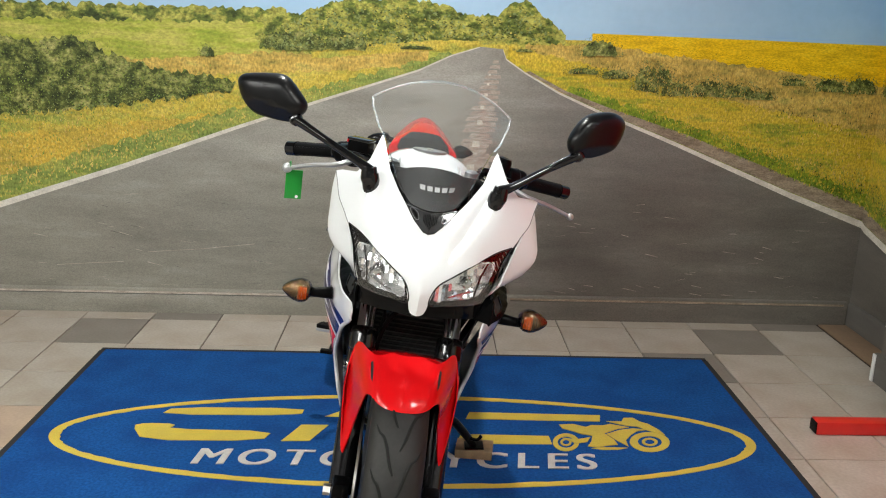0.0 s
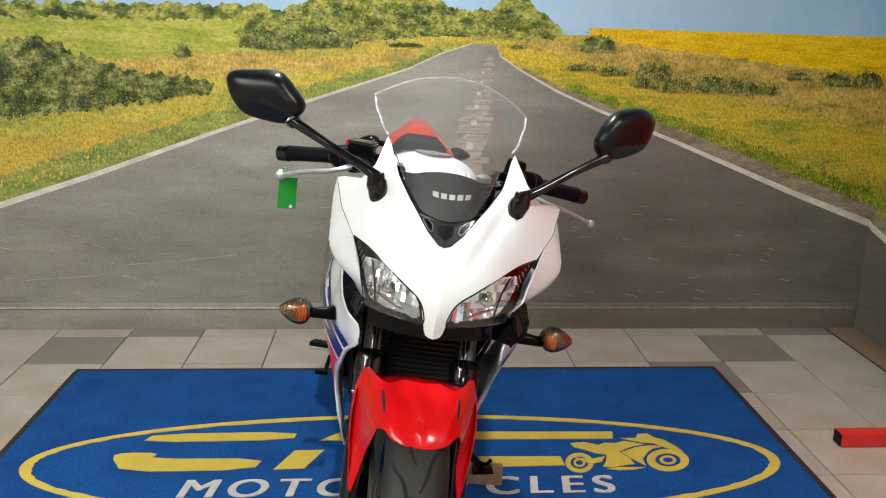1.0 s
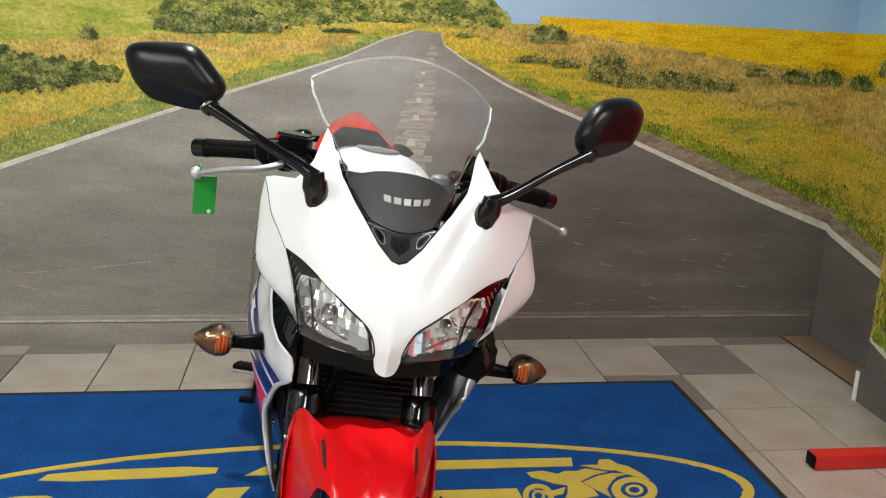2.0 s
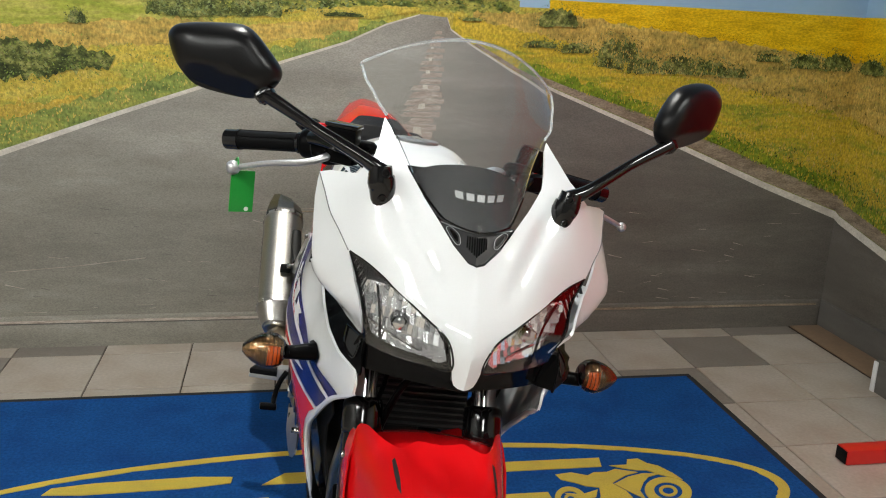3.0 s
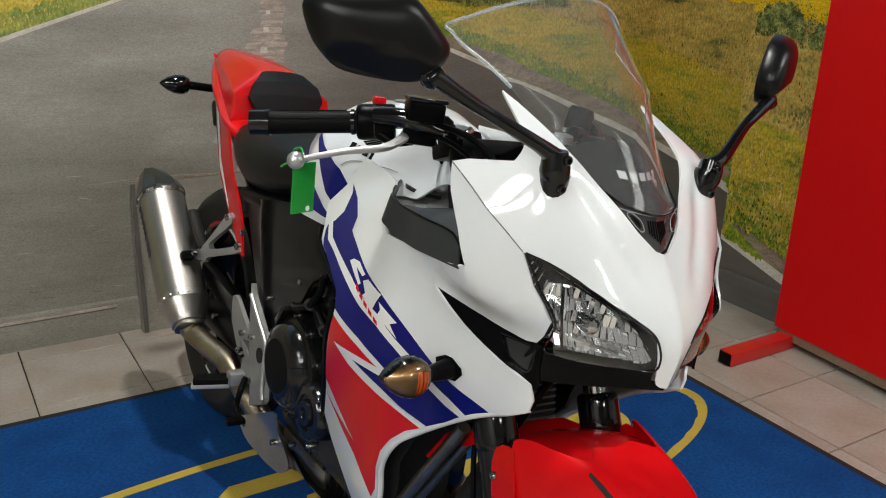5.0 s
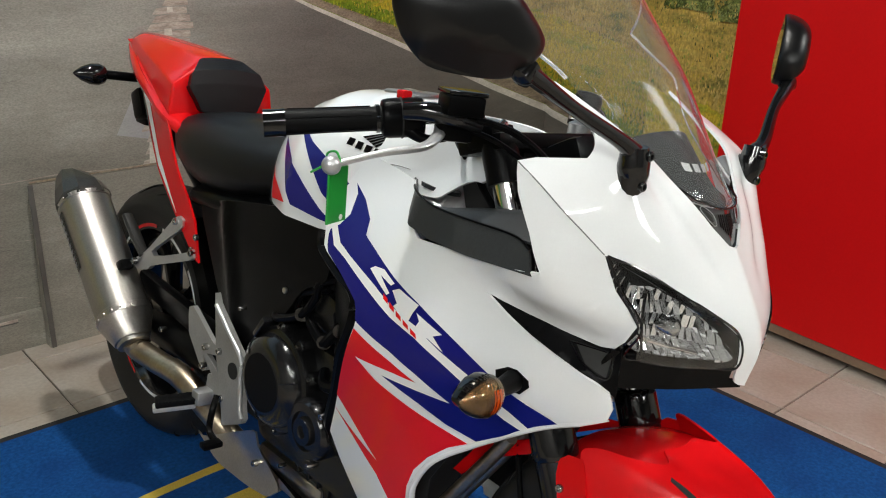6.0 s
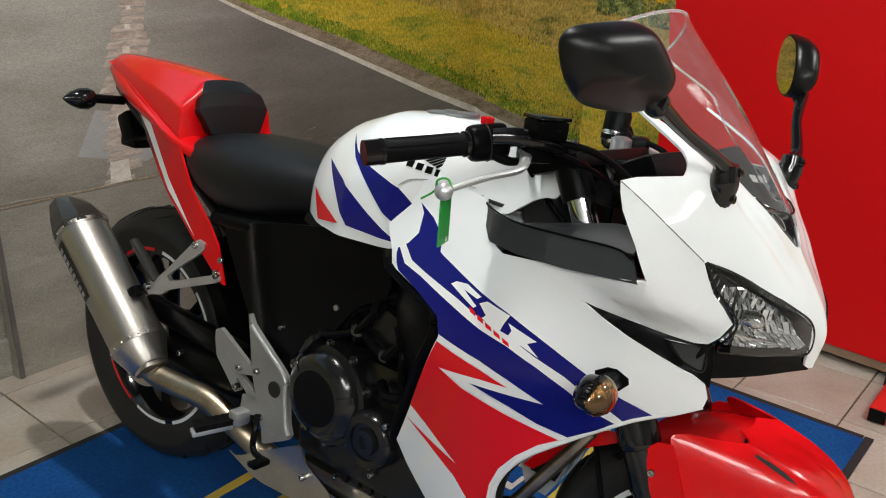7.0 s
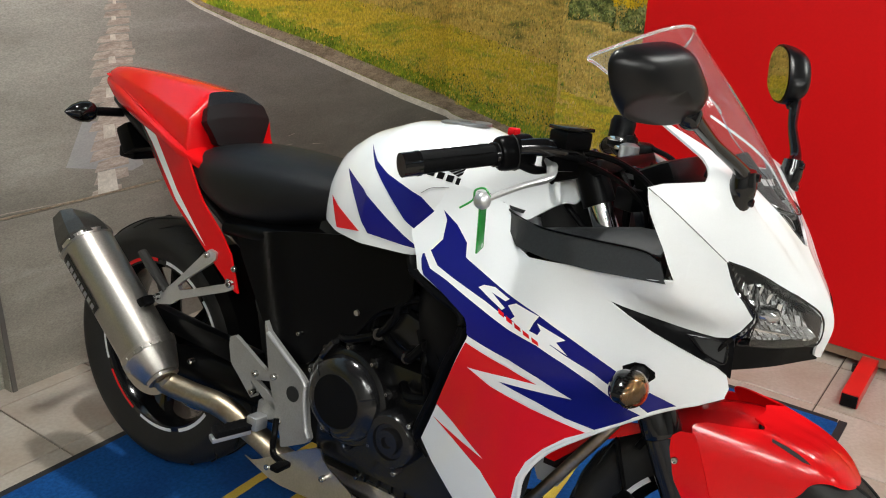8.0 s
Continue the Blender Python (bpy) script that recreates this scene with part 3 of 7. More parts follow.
def inside(poly, s, z):
    hit = False
    for (a, b), (c, d) in zip(poly, poly[1:] + poly[:1]):
        if (b > z) != (d > z) and s < (c - a) * (z - b) / (d - b) + a:
            hit = not hit
    return hit


def strewn(name, poly, mat, count, size, seed, layer=8, tall=2.6):
    """Many small printed blades or leaves spread over a shape, larger towards the viewer's feet."""
    rng = random.Random(seed)
    lo_s, hi_s = min(p[0] for p in poly), max(p[0] for p in poly)
    lo_z, hi_z = min(p[1] for p in poly), max(p[1] for p in poly)
    proud = 0.003 + 0.0006 * layer + 0.00003 * len(mural.children)
    bm = bmesh.new()
    done = tries = 0
    while done < count and tries < count * 12:
        tries += 1
        s, z = rng.uniform(lo_s, hi_s), rng.uniform(lo_z, hi_z)
        if not inside(poly, s, z) or any(abs(s - f) < 0.02 for f in (FOLD_A, FOLD_B, FOLD_C)):
            continue
        w = size * rng.uniform(0.5, 1.2) * (0.35 + 1.1 * max(0, 1.25 - z))
        h = w * tall * rng.uniform(0.6, 1.3)
        tip = rng.uniform(-0.9, 0.9) * w
        pts = [(s - w * .5, z), (s + w * .5, z + w * rng.uniform(-.2, .2)), (s + w * .35 + tip * .6, z + h * .6), (s + tip, z + h), (s - w * .4 + tip * .5, z + h * .55)]
        bm.faces.new([bm.verts.new(on_wall(a, b, proud)) for a, b in pts])
        done += 1
    ob = part(name, bm, mat, mural, smooth=False)
    ob["kind"] = "stuff"
    return ob


def bush(cx, z0, wide, high, seed, mat=INK_BUSH, layer=7):
    """A printed shrub: an uneven clump with many leafy lobes."""
    rng = random.Random(seed)
    pts = []
    k = 64
    f1, f2 = rng.uniform(5, 7), rng.uniform(13, 17)
    for i in range(k):
        a = math.pi * i / (k - 1)
        r = 0.80 + 0.16 * abs(math.sin(a * f1 + seed)) + 0.08 * abs(math.sin(a * f2)) + rng.uniform(-0.07, 0.05)
        pts.append((cx + wide * math.cos(a) * (0.75 + 0.25 * r), z0 + high * math.sin(a) ** 0.7 * r))
    base = [(cx - wide * f, z0 - high * rng.uniform(0.02, 0.14)) for f in (0.9, 0.6, 0.3, 0.0, -0.3, -0.6, -0.9)]
    whole = pts + base
    printed("bush", [(cx + (s - cx) * .72, z0 + (z - z0) * .72) for s, z in whole], mat, layer)
    return [(cx + (s - cx) * 1.03, z0 + (z - z0) * 1.02) for s, z in whole]


MASS = ragged([(S0, 0.87), (-2.09, 0.885), (-1.85, 0.905), (-1.606, 0.935), (-1.362, 0.972), (-1.10, 1.012)], [(S0, 1.19), (-2.06, 1.20), (-1.92, 1.18), (-1.80, 1.205), (-1.70, 1.185), (-1.59, 1.132), (-1.475, 1.098), (-1.357, 1.066), (-1.236, 1.066), (-1.07, 1.032)], 0.022, 0.010, 21)
printed("thicket", MASS, INK_BUSH, 6, "printed dark leafy roadside thicket")
strewn("thicket_foliage", MASS, TIP_LEAF, 1100, 0.010, 31, 7, 1.1)
strewn("thicket_shade", MASS, TIP_DARK, 1000, 0.014, 32, 7, 1.0)
FRINGE = [(S0, 0.80), (-1.9, 0.84), (-1.5, 0.91), (-1.0, 0.995), (-0.86, 1.05), (-1.1, 1.105), (-1.4, 1.15), (-1.7, 1.24), (S0, 1.26)]
strewn("thicket_fringe", FRINGE, TIP_LEAF, 1300, 0.008, 34, 8, 1.1)
strewn("thicket_fringe", FRINGE, TIP_GREEN, 900, 0.009, 35, 8, 1.3)
strewn("thicket_fringe", FRINGE, TIP_DARK, 700, 0.007, 36, 8, 1.1)
strewn("thicket_foliage", MASS, TIP_GREEN, 1100, 0.009, 33, 8, 1.2)
strewn("thicket_shade", MASS, TIP_DARK, 1300, 0.008, 37, 8, 1.0)
strewn("thicket_shade", [(S0, 0.88), (-1.85, 0.91), (-1.36, 0.975), (-1.10, 1.01), (-1.3, 1.035), (-1.7, 1.06), (S0, 1.08)], TIP_DARK, 1400, 0.012, 39, 8, 0.9)
for i, (cx, z0, w, h) in enumerate(((-1.19, 1.155, 0.040, 0.055), (-0.80, 1.195, 0.15, 0.11), (-0.60, 1.20, 0.12, 0.10), (-0.90, 1.20, 0.07, 0.08), (-0.30, 1.205, 0.10, 0.02),
                                    (0.485, 1.20, 0.105, 0.085), (0.16, 1.205, 0.05, 0.018), (0.42, 1.12, 0.09, 0.035), (0.56, 1.105, 0.08, 0.05), (0.70, 1.06, 0.075, 0.14), (0.77, 1.08, 0.055, 0.10),
                                    (0.83, 1.04, 0.09, 0.08), (0.98, 1.04, 0.11, 0.09), (1.10, 1.04, 0.10, 0.07), (1.20, 1.03, 0.08, 0.05), (1.34, 1.095, 0.07, 0.04), (1.50, 1.075, 0.09, 0.07), (1.64, 1.07, 0.09, 0.085), (1.84, 1.06, 0.10, 0.08),
                                    (2.06, 1.12, 0.16, 0.12), (2.75, 1.00, 0.14, 0.15), (2.98, 0.97, 0.15, 0.13))):
    o = bush(cx, z0, w, h, 100 + i)
    strewn("bush_foliage", o, TIP_LEAF, int(30 + 12000 * w * h), 0.008, 140 + i, 8, 1.5)
    strewn("bush_shade", o, TIP_DARK, int(30 + 13000 * w * h), 0.008, 170 + i, 8, 1.3)
HILL_IN = [(-0.93, 1.21), (-0.80, 1.19), (-0.55, 1.20), (-0.2, 1.25), (0.3, 1.25), (0.22, 1.33), (0.15, 1.39), (0.08, 1.34), (-0.08, 1.33), (-0.2, 1.36), (-0.4, 1.38), (-0.68, 1.355), (-0.85, 1.31)]
strewn("hill_foliage", HILL_IN, TIP_LEAF, 420, 0.026, 61, 5, 1.0)
strewn("hill_shade", HILL_IN, TIP_DARK, 380, 0.026, 62, 5, 0.8)
strewn("hill_light", HILL_IN, TIP_YELLOW, 90, 0.020, 63, 5, 0.7)
LEFT_VERGE = [(s, z + 0.012) for s, z in ROAD_L[1:-1]] + [(-0.29, 1.17), (-1.07, 1.01), (-1.58, 0.93), (-2.5, 0.86), (-2.5, 0.36)]
RIGHT_VERGE = [(s + 0.03, z + 0.10 * min(1, max(0.1, s - 0.2))) for s, z in ROAD_R[3:11]] + [(2.95, 0.62), (2.2, 0.80), (1.39, 0.97), (0.84, 1.06), (0.35, 1.16)]
RIGHT_WILD = [(0.40, 1.17), (0.84, 1.05), (1.39, 0.93), (2.2, 0.76), (3.3, 0.62), (3.3, 0.98), (1.78, 1.06), (1.0, 1.15), (0.5, 1.20)]
FIELD_ROWS = [(0.62, 1.232), (0.80, 1.205), (1.33, 1.150), (1.50, 1.150), (1.20, 1.205), (0.85, 1.236)]
RIGHT_LOW = [(s + 0.02, z + 0.05 * min(1, max(0.1, s - 0.2))) for s, z in ROAD_R[4:11]] + [(2.95, 0.38), (2.2, 0.58), (1.39, 0.78), (0.84, 0.93)]
for k, (poly, mat, count, size, tall) in enumerate(((LEFT_VERGE, TIP_YELLOW, 1300, 0.006, 2.2), (LEFT_VERGE, TIP_GREEN, 700, 0.006, 2.2), (LEFT_VERGE, TIP_TAWNY, 700, 0.006, 2.2),
                                                    (RIGHT_VERGE, TIP_GOLD, 2400, 0.0055, 2.6), (RIGHT_VERGE, TIP_GREEN, 500, 0.0055, 2.6), (RIGHT_VERGE, TIP_TAWNY, 1300, 0.0055, 2.8),
                                                    (RIGHT_WILD, TIP_TAWNY, 2400, 0.007, 2.8), (RIGHT_WILD, TIP_DARK, 500, 0.006, 2.2), (RIGHT_WILD, TIP_GOLD, 500, 0.006, 2.4), (RIGHT_WILD, TIP_GREEN, 300, 0.007, 2.2), (FIELD_ROWS, TIP_DARK, 420, 0.0042, 1.2),
                                                    (RIGHT_LOW, TIP_GREEN, 1700, 0.0055, 2.2), (RIGHT_LOW, TIP_DARK, 500, 0.005, 1.8), (RIGHT_LOW, TIP_GOLD, 900, 0.0055, 2.2))):
    strewn("grass", poly, mat, count, size, 300 + k, 8, tall)

# scuffs and scratches in the lower print
rngs = random.Random(77)
bm_l, bm_d = bmesh.new(), bmesh.new()
for k in range(190):
    s, z = rngs.uniform(-2.0, 1.6), 0.13 + 0.42 * rngs.random() ** 1.6
    ln, th, sl = rngs.uniform(0.006, 0.035), rngs.uniform(0.0007, 0.0017), rngs.uniform(-0.25, 0.25)
    q = bm_l if k % 3 else bm_d
    q.faces.new([q.verts.new(on_wall(a, b, 0.0092)) for a, b in ((s - ln, z - sl * ln), (s + ln, z + sl * ln - th), (s + ln, z + sl * ln), (s - ln * .8, z - sl * ln + th))])
for q in (((-1.49, .283), (-1.25, .302), (-1.01, .330)), ((-1.9, .215), (-1.72, .228), (-1.6, .235)), ((-.60, .505), (-.393, .512), (-.141, .499))):
    for (a, b), (c, d) in zip(q, q[1:]):
        bm_l.faces.new([bm_l.verts.new(on_wall(x, y, 0.0092)) for x, y in ((a, b), (c, d), (c, d + .0022), (a, b + .0022))])
# Lit ledge painted as a pale band, with a dark shade line under it.
ledge = ((-2.6, -0.55, INK_WORN), (0.15, 1.70, INK_GRAVEL))
for a, b, mt in ledge:
    bm = bmesh.new()
    bm.faces.new([bm.verts.new(on_wall(s, z, 0.0226)) for s, z in ((a, 0.093), (b, 0.093), (b, 0.1025), (a, 0.1025))])
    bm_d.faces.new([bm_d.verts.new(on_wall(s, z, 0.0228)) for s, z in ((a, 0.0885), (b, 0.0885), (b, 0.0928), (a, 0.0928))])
    part("ledge_line", bm, mt, mural, "pale strip painted for the lit skirting ledge" if a < 0 else "", smooth=False)
part("light_scuff", bm_l, INK_WORN, mural, "pale scuffs and scratches", smooth=False)["kind"] = "stuff"
part("dark_scuff_and_ledge_shade", bm_d, INK_ROAD_DARK, mural, "dark scuffs and the painted shade line under the ledge", smooth=False)["kind"] = "stuff"

# skirting, wrapped by the print, and the leaning board that covers a stretch of it
def skirting(name, s0, s1, proud=0.022, high=0.115):
    rows = [(0.0, proud), (high - 0.012, proud), (high - 0.004, proud - 0.003), (high, proud - 0.010), (high, 0.004)]
    ss = [s0, s1]
    bm = bmesh.new()
    grid = [[bm.verts.new(on_wall(s, z, p)) for z, p in rows] for s in ss]
    for a, b in zip(grid, grid[1:]):
        for i in range(len(rows) - 1):
            bm.faces.new((a[i], a[i + 1], b[i + 1], b[i]))
    # East and pier lengths take the darker copy of the asphalt print.
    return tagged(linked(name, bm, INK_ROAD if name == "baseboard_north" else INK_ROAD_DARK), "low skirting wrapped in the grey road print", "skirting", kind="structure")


skirting("baseboard_north", S0, FOLD_A - 0.024)
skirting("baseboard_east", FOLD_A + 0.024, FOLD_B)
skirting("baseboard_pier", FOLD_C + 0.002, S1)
chip = thing("corner_chip", "bare white chipped edge of the pier skirting", "trim")
part("edge", block((0.006, 0.020, 0.112), (PIER_X - 0.026, PIER_Y + 0.004, 0.056), 0.002), DECAL_WHITE, chip)
board = thing("leaning_board", "thin board in road print leaning on the wall", "board")
bm = bmesh.new()
prof = [(-0.47, 0.50), (-0.48, 0.0), (0.12, 0.0), (0.12, 0.50)]
vs = [bm.verts.new((x, WALL_Y - 0.024 - 0.034 * (1 - z / 0.5), z)) for x, z in prof]
vb = [bm.verts.new((x, WALL_Y - 0.013, z)) for x, z in prof]
bm.faces.new(vs)
for i in range(4):
    bm.faces.new((vs[i], vs[(i + 1) % 4], vb[(i + 1) % 4], vb[i]))
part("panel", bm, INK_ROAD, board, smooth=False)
bm = bmesh.new()
vs = [bm.verts.new(c) for c in ((-0.47, WALL_Y - 0.026, 0.503), (0.12, WALL_Y - 0.026, 0.503), (0.12, WALL_Y - 0.026, 0.508), (-0.47, WALL_Y - 0.026, 0.508))]
bm.faces.new(vs)
thicken(bm, 0.004, (0, 9, 0))
part("edge_band", block((0.014, 0.006, 0.50), (-0.470, WALL_Y - 0.045, 0.25), 0.001, Matrix.Rotation(-math.atan(0.034 / 0.5), 4, "X")), INK_ROAD_DARK, board, "dark strip along the side edge", smooth=False)
part("edge_strip", bm, INK_GRAVEL, board, "tan worn top edge", smooth=False)

# ---------------------------------------------------------------- floor
floor = tagged(linked("floor", block((PIER_X - ROOM_L + 1.0, WALL_Y - ROOM_F + 0.4, 0.1), ((PIER_X + ROOM_L) / 2 + 0.3, (WALL_Y + ROOM_F) / 2, -0.056), 0), GROUT, smooth=False),
               "worn beige ceramic tile floor with dark joints", "floor", kind="structure")
PITCH = 0.305
tb = block((PITCH - 0.0045, PITCH - 0.0045, 0.008), (0, 0, -0.004), 0.0012, segments=1)
tile_me = bpy.data.meshes.new("tile")
tb.to_mesh(tile_me)
tb.free()
tile_me.materials.append(TILE)
tile_dark = tile_me.copy()
tile_dark.materials.clear()
tile_dark.materials.append(TILE_DARK)
tile_tan = tile_me.copy()
tile_tan.materials.clear()
tile_tan.materials.append(TILE_TAN)
far = bmesh.new()
DARK_TILES = {(9, 11), (8, 10), (0, 11), (1, 12), (10, 12)}
TAN_TILES = {(-1, 8), (0, 8), (-2, 8)}
for i in range(-8, 13):
    for j in range(-11, 13):
        cx, cy = -1.77 + PITCH * (i + 0.5), 0.675 + PITCH * (j - 0.5)
        if cx - PITCH / 2 < ROOM_L or cx + PITCH / 2 > SIDE_X + 0.14 or cy + PITCH / 2 > WALL_Y + 0.25:
            continue
        if cy > 0.9 and cx > -2.2:
            ob = new("tile", tile_dark if (i, j) in DARK_TILES else tile_tan if (i, j) in TAN_TILES else tile_me)
            ob.location, ob.parent = (cx, cy, 0), floor
        else:
            block((PITCH - 0.005, PITCH - 0.005, 0.008), (cx, cy, -0.004), 0, bm=far)
part("far_tiles", far, TILE, floor, smooth=False)["kind"] = "stuff"
strip = thing("floor_strip", "brown tile strip at the foot of the side wall", "floor strip", kind="structure")
part("slab", block((0.135, 0.62, 0.006), (SIDE_X - 0.0835, 3.80, 0.0035), 0.001), TILE_BROWN, strip)

# ---------------------------------------------------------------- blue showroom mat
MX0, MX1, MY0, MY1 = -1.545, 0.915, 2.10, 3.655
mat_thing = thing("floor_mat", "blue pile showroom mat with yellow oval emblem and white lettering", "mat")
part("carpet", block((MX1 - MX0 - 0.04, MY1 - MY0 - 0.04, 0.008), ((MX0 + MX1) / 2, (MY0 + MY1) / 2, 0.0045), 0.002), MAT_BLUE, mat_thing, "blue pile", smooth=False)
bm = block((MX1 - MX0, 0.024, 0.007), ((MX0 + MX1) / 2, MY0 + 0.01, 0.0038), 0.002)
block((MX1 - MX0, 0.024, 0.007), ((MX0 + MX1) / 2, MY1 - 0.01, 0.0038), 0.002, bm=bm)
block((0.024, MY1 - MY0 - 0.05, 0.007), (MX0 + 0.01, (MY0 + MY1) / 2, 0.0038), 0.002, bm=bm)
block((0.024, MY1 - MY0 - 0.05, 0.007), (MX1 - 0.01, (MY0 + MY1) / 2, 0.0038), 0.002, bm=bm)
part("rubber_edge", bm, MAT_EDGE, mat_thing, "black rubber edging", smooth=False)


def inlay(name, outline, mat, label="", z=0.0086):
    bm = bmesh.new()
    bm.faces.new([bm.verts.new((x, y, z)) for x, y in outline])
    bm.normal_update()
    bmesh.ops.triangulate(bm, faces=bm.faces[:])
    r = bmesh.ops.extrude_face_region(bm, geom=bm.faces[:])
    bmesh.ops.translate(bm, vec=(0, 0, 0.0016), verts=[v for v in r["geom"] if isinstance(v, bmesh.types.BMVert)])
    return part(name, bm, mat, mat_thing, label, smooth=False)


EX, EY, EA, EB = -0.30, 2.905, 1.145, 0.325
bm = bmesh.new()
ring_in, ring_out = [], []
rng = random.Random(3)
for k in range(160):
    a = 2 * math.pi * k / 160
    w = 0.026 + rng.uniform(-0.003, 0.003)
    ring_out.append(bm.verts.new((EX + EA * math.cos(a), EY + EB * math.sin(a), 0.0100)))
    ring_in.append(bm.verts.new((EX + (EA - w * 1.3) * math.cos(a), EY + (EB - w) * math.sin(a), 0.0100)))
for k in range(160):
    bm.faces.new((ring_out[k], ring_out[(k + 1) % 160], ring_in[(k + 1) % 160], ring_in[k]))
thicken(bm, 0.0016, (0, 0, -9))
part("oval_ring", bm, MAT_YELLOW, mat_thing, "yellow oval ring", smooth=False)
inlay("emblem_bar", rounded([(-1.135, 3.043), (-1.105, 3.10), (-0.655, 3.108), (-0.662, 3.052)], 1), MAT_YELLOW)
inlay("emblem_bar", rounded([(-1.20, 2.955), (-1.165, 2.975), (-1.06, 2.972), (-1.08, 2.935), (-0.738, 2.930), (-0.76, 2.862), (-1.14, 2.855)], 1), MAT_YELLOW)
inlay("emblem_bar", [(-0.70, 2.862), (-0.65, 2.98), (-0.56, 2.982), (-0.61, 2.866)], MAT_YELLOW)
inlay("emblem_bar", [(-0.58, 3.045), (-0.52, 3.10), (-0.16, 3.10), (-0.22, 3.045)], MAT_YELLOW)
inlay("emblem_bar", [(-0.42, 2.862), (-0.37, 2.98), (-0.28, 2.982), (-0.33, 2.866)], MAT_YELLOW)
inlay("emblem_bar", [(-0.10, 3.045), (-0.085, 3.098), (0.37, 3.09), (0.36, 3.04)], MAT_YELLOW)
inlay("emblem_bar", [(-0.14, 2.862), (-0.12, 2.93), (0.168, 2.925), (0.172, 2.868)], MAT_YELLOW)
# small yellow motorcycle emblem: two wheels, a body, its fairing and screen
for wx, wy, wa, wb, slant, hole in ((0.219, 2.884, 0.043, 0.062, 0.010, 0.64), (0.496, 2.895, 0.066, 0.070, 0.016, 0.60)):
    for k0, k1 in ((1.0, hole), (hole * 0.66, hole * 0.40)):
        bm = bmesh.new()
        rings = []
        for f in (k0, k1):
            rings.append([bm.verts.new((wx + f * (wa * math.cos(t) + slant * math.sin(t)), wy + f * wb * math.sin(t), 0.0102)) for t in [2 * math.pi * k / 36 for k in range(36)]])
        for k in range(36):
            bm.faces.new((rings[0][k], rings[0][(k + 1) % 36], rings[1][(k + 1) % 36], rings[1][k]))
        thicken(bm, 0.0016, (0, 0, -9))
        part("emblem_wheel", bm, MAT_YELLOW, mat_thing, smooth=False)
inlay("emblem_body", [(0.215, 3.011), (0.222, 2.983), (0.259, 2.96), (0.279, 2.943), (0.314, 2.931), (0.303, 2.89), (0.285, 2.857), (0.314, 2.851), (0.36, 2.866), (0.386, 2.871), (0.381, 2.906), (0.357, 2.949), (0.41, 2.985), (0.451, 2.998), (0.392, 3.022), (0.364, 3.009), (0.326, 3.011), (0.304, 2.996), (0.262, 3.017)], MAT_YELLOW, z=0.0090)
inlay("emblem_fairing", [(0.362, 2.945), (0.415, 2.977), (0.462, 2.99), (0.512, 2.983), (0.471, 2.97), (0.447, 2.945), (0.419, 2.903), (0.418, 2.859), (0.391, 2.897)], MAT_YELLOW, z=0.0092)
inlay("emblem_screen", [(0.383, 3.042), (0.435, 3.041), (0.448, 3.07), (0.481, 3.072), (0.497, 3.043), (0.523, 3.026), (0.549, 2.98), (0.56, 2.943), (0.51, 2.975), (0.479, 3.005), (0.447, 3.009), (0.418, 3.022)], MAT_YELLOW, z=0.0094)
inlay("emblem_belly", [(0.295, 2.844), (0.333, 2.853), (0.413, 2.851), (0.378, 2.837), (0.329, 2.835)], MAT_YELLOW)
inlay("emblem_arm", [(0.211, 2.914), (0.256, 2.902), (0.306, 2.921), (0.289, 2.886), (0.251, 2.874)], MAT_YELLOW, z=0.0096)
font = bpy.data.curves.new("mat_word", "FONT")
font.body, font.size, font.extrude, font.space_character = "MOTORCYCLES", 0.135, 0.0012, 1.32
word = new("mat_word", font)
bpy.context.view_layer.update()
word_me = bpy.data.meshes.new_from_object(word.evaluated_get(bpy.context.evaluated_depsgraph_get()))
bpy.data.objects.remove(word)
xs = [v.co.x for v in word_me.vertices]
ys = [v.co.y for v in word_me.vertices]
for v in word_me.vertices:
    f = (v.co.y - min(ys)) / (max(ys) - min(ys))
    v.co.x, v.co.y, v.co.z = -0.945 + (v.co.x - min(xs)) / (max(xs) - min(xs)) * 1.23 + 0.012 * f, 2.706 + 0.098 * f, v.co.z + 0.0096
word_me.materials.append(MAT_WHITE)
bold = bmesh.new()
for dx, dz in ((-0.004, 0), (0, 0.0002), (0.004, 0.0004)):
    first = len(bold.verts)
    bold.from_mesh(word_me)
    bold.verts.ensure_lookup_table()
    bmesh.ops.translate(bold, vec=(dx, 0, dz), verts=bold.verts[first:])
bold.to_mesh(word_me)
bold.free()
lettering = new("lettering", word_me)
lettering.parent = mat_thing
lettering["label"] = "white woven word MOTORCYCLES"

# ---------------------------------------------------------------- red display board on feet
red = thing("display_board", "tall plain red painted board standing on red steel feet", "display board")
BX0, BX1, BY0, BY1 = 1.385, 1.274, 3.06, 1.60
ang = math.atan2(BX0 - BX1, BY0 - BY1)
mid = ((BX0 + BX1) / 2, (BY0 + BY1) / 2)
ln = math.hypot(BX0 - BX1, BY0 - BY1)
turn = Matrix.Rotation(-ang, 4, "Z")
part("panel", block((0.022, ln, 2.08), (mid[0] + 0.011, mid[1], 0.055 + 1.04), 0.003, turn), RED_BOARD, red, smooth=False)
part("bottom_rail", block((0.016, ln - 0.02, 0.030), (mid[0] + 0.012, mid[1], 0.039), 0.002, turn), TILE_BROWN, red, "brown strip below the panel", smooth=False)
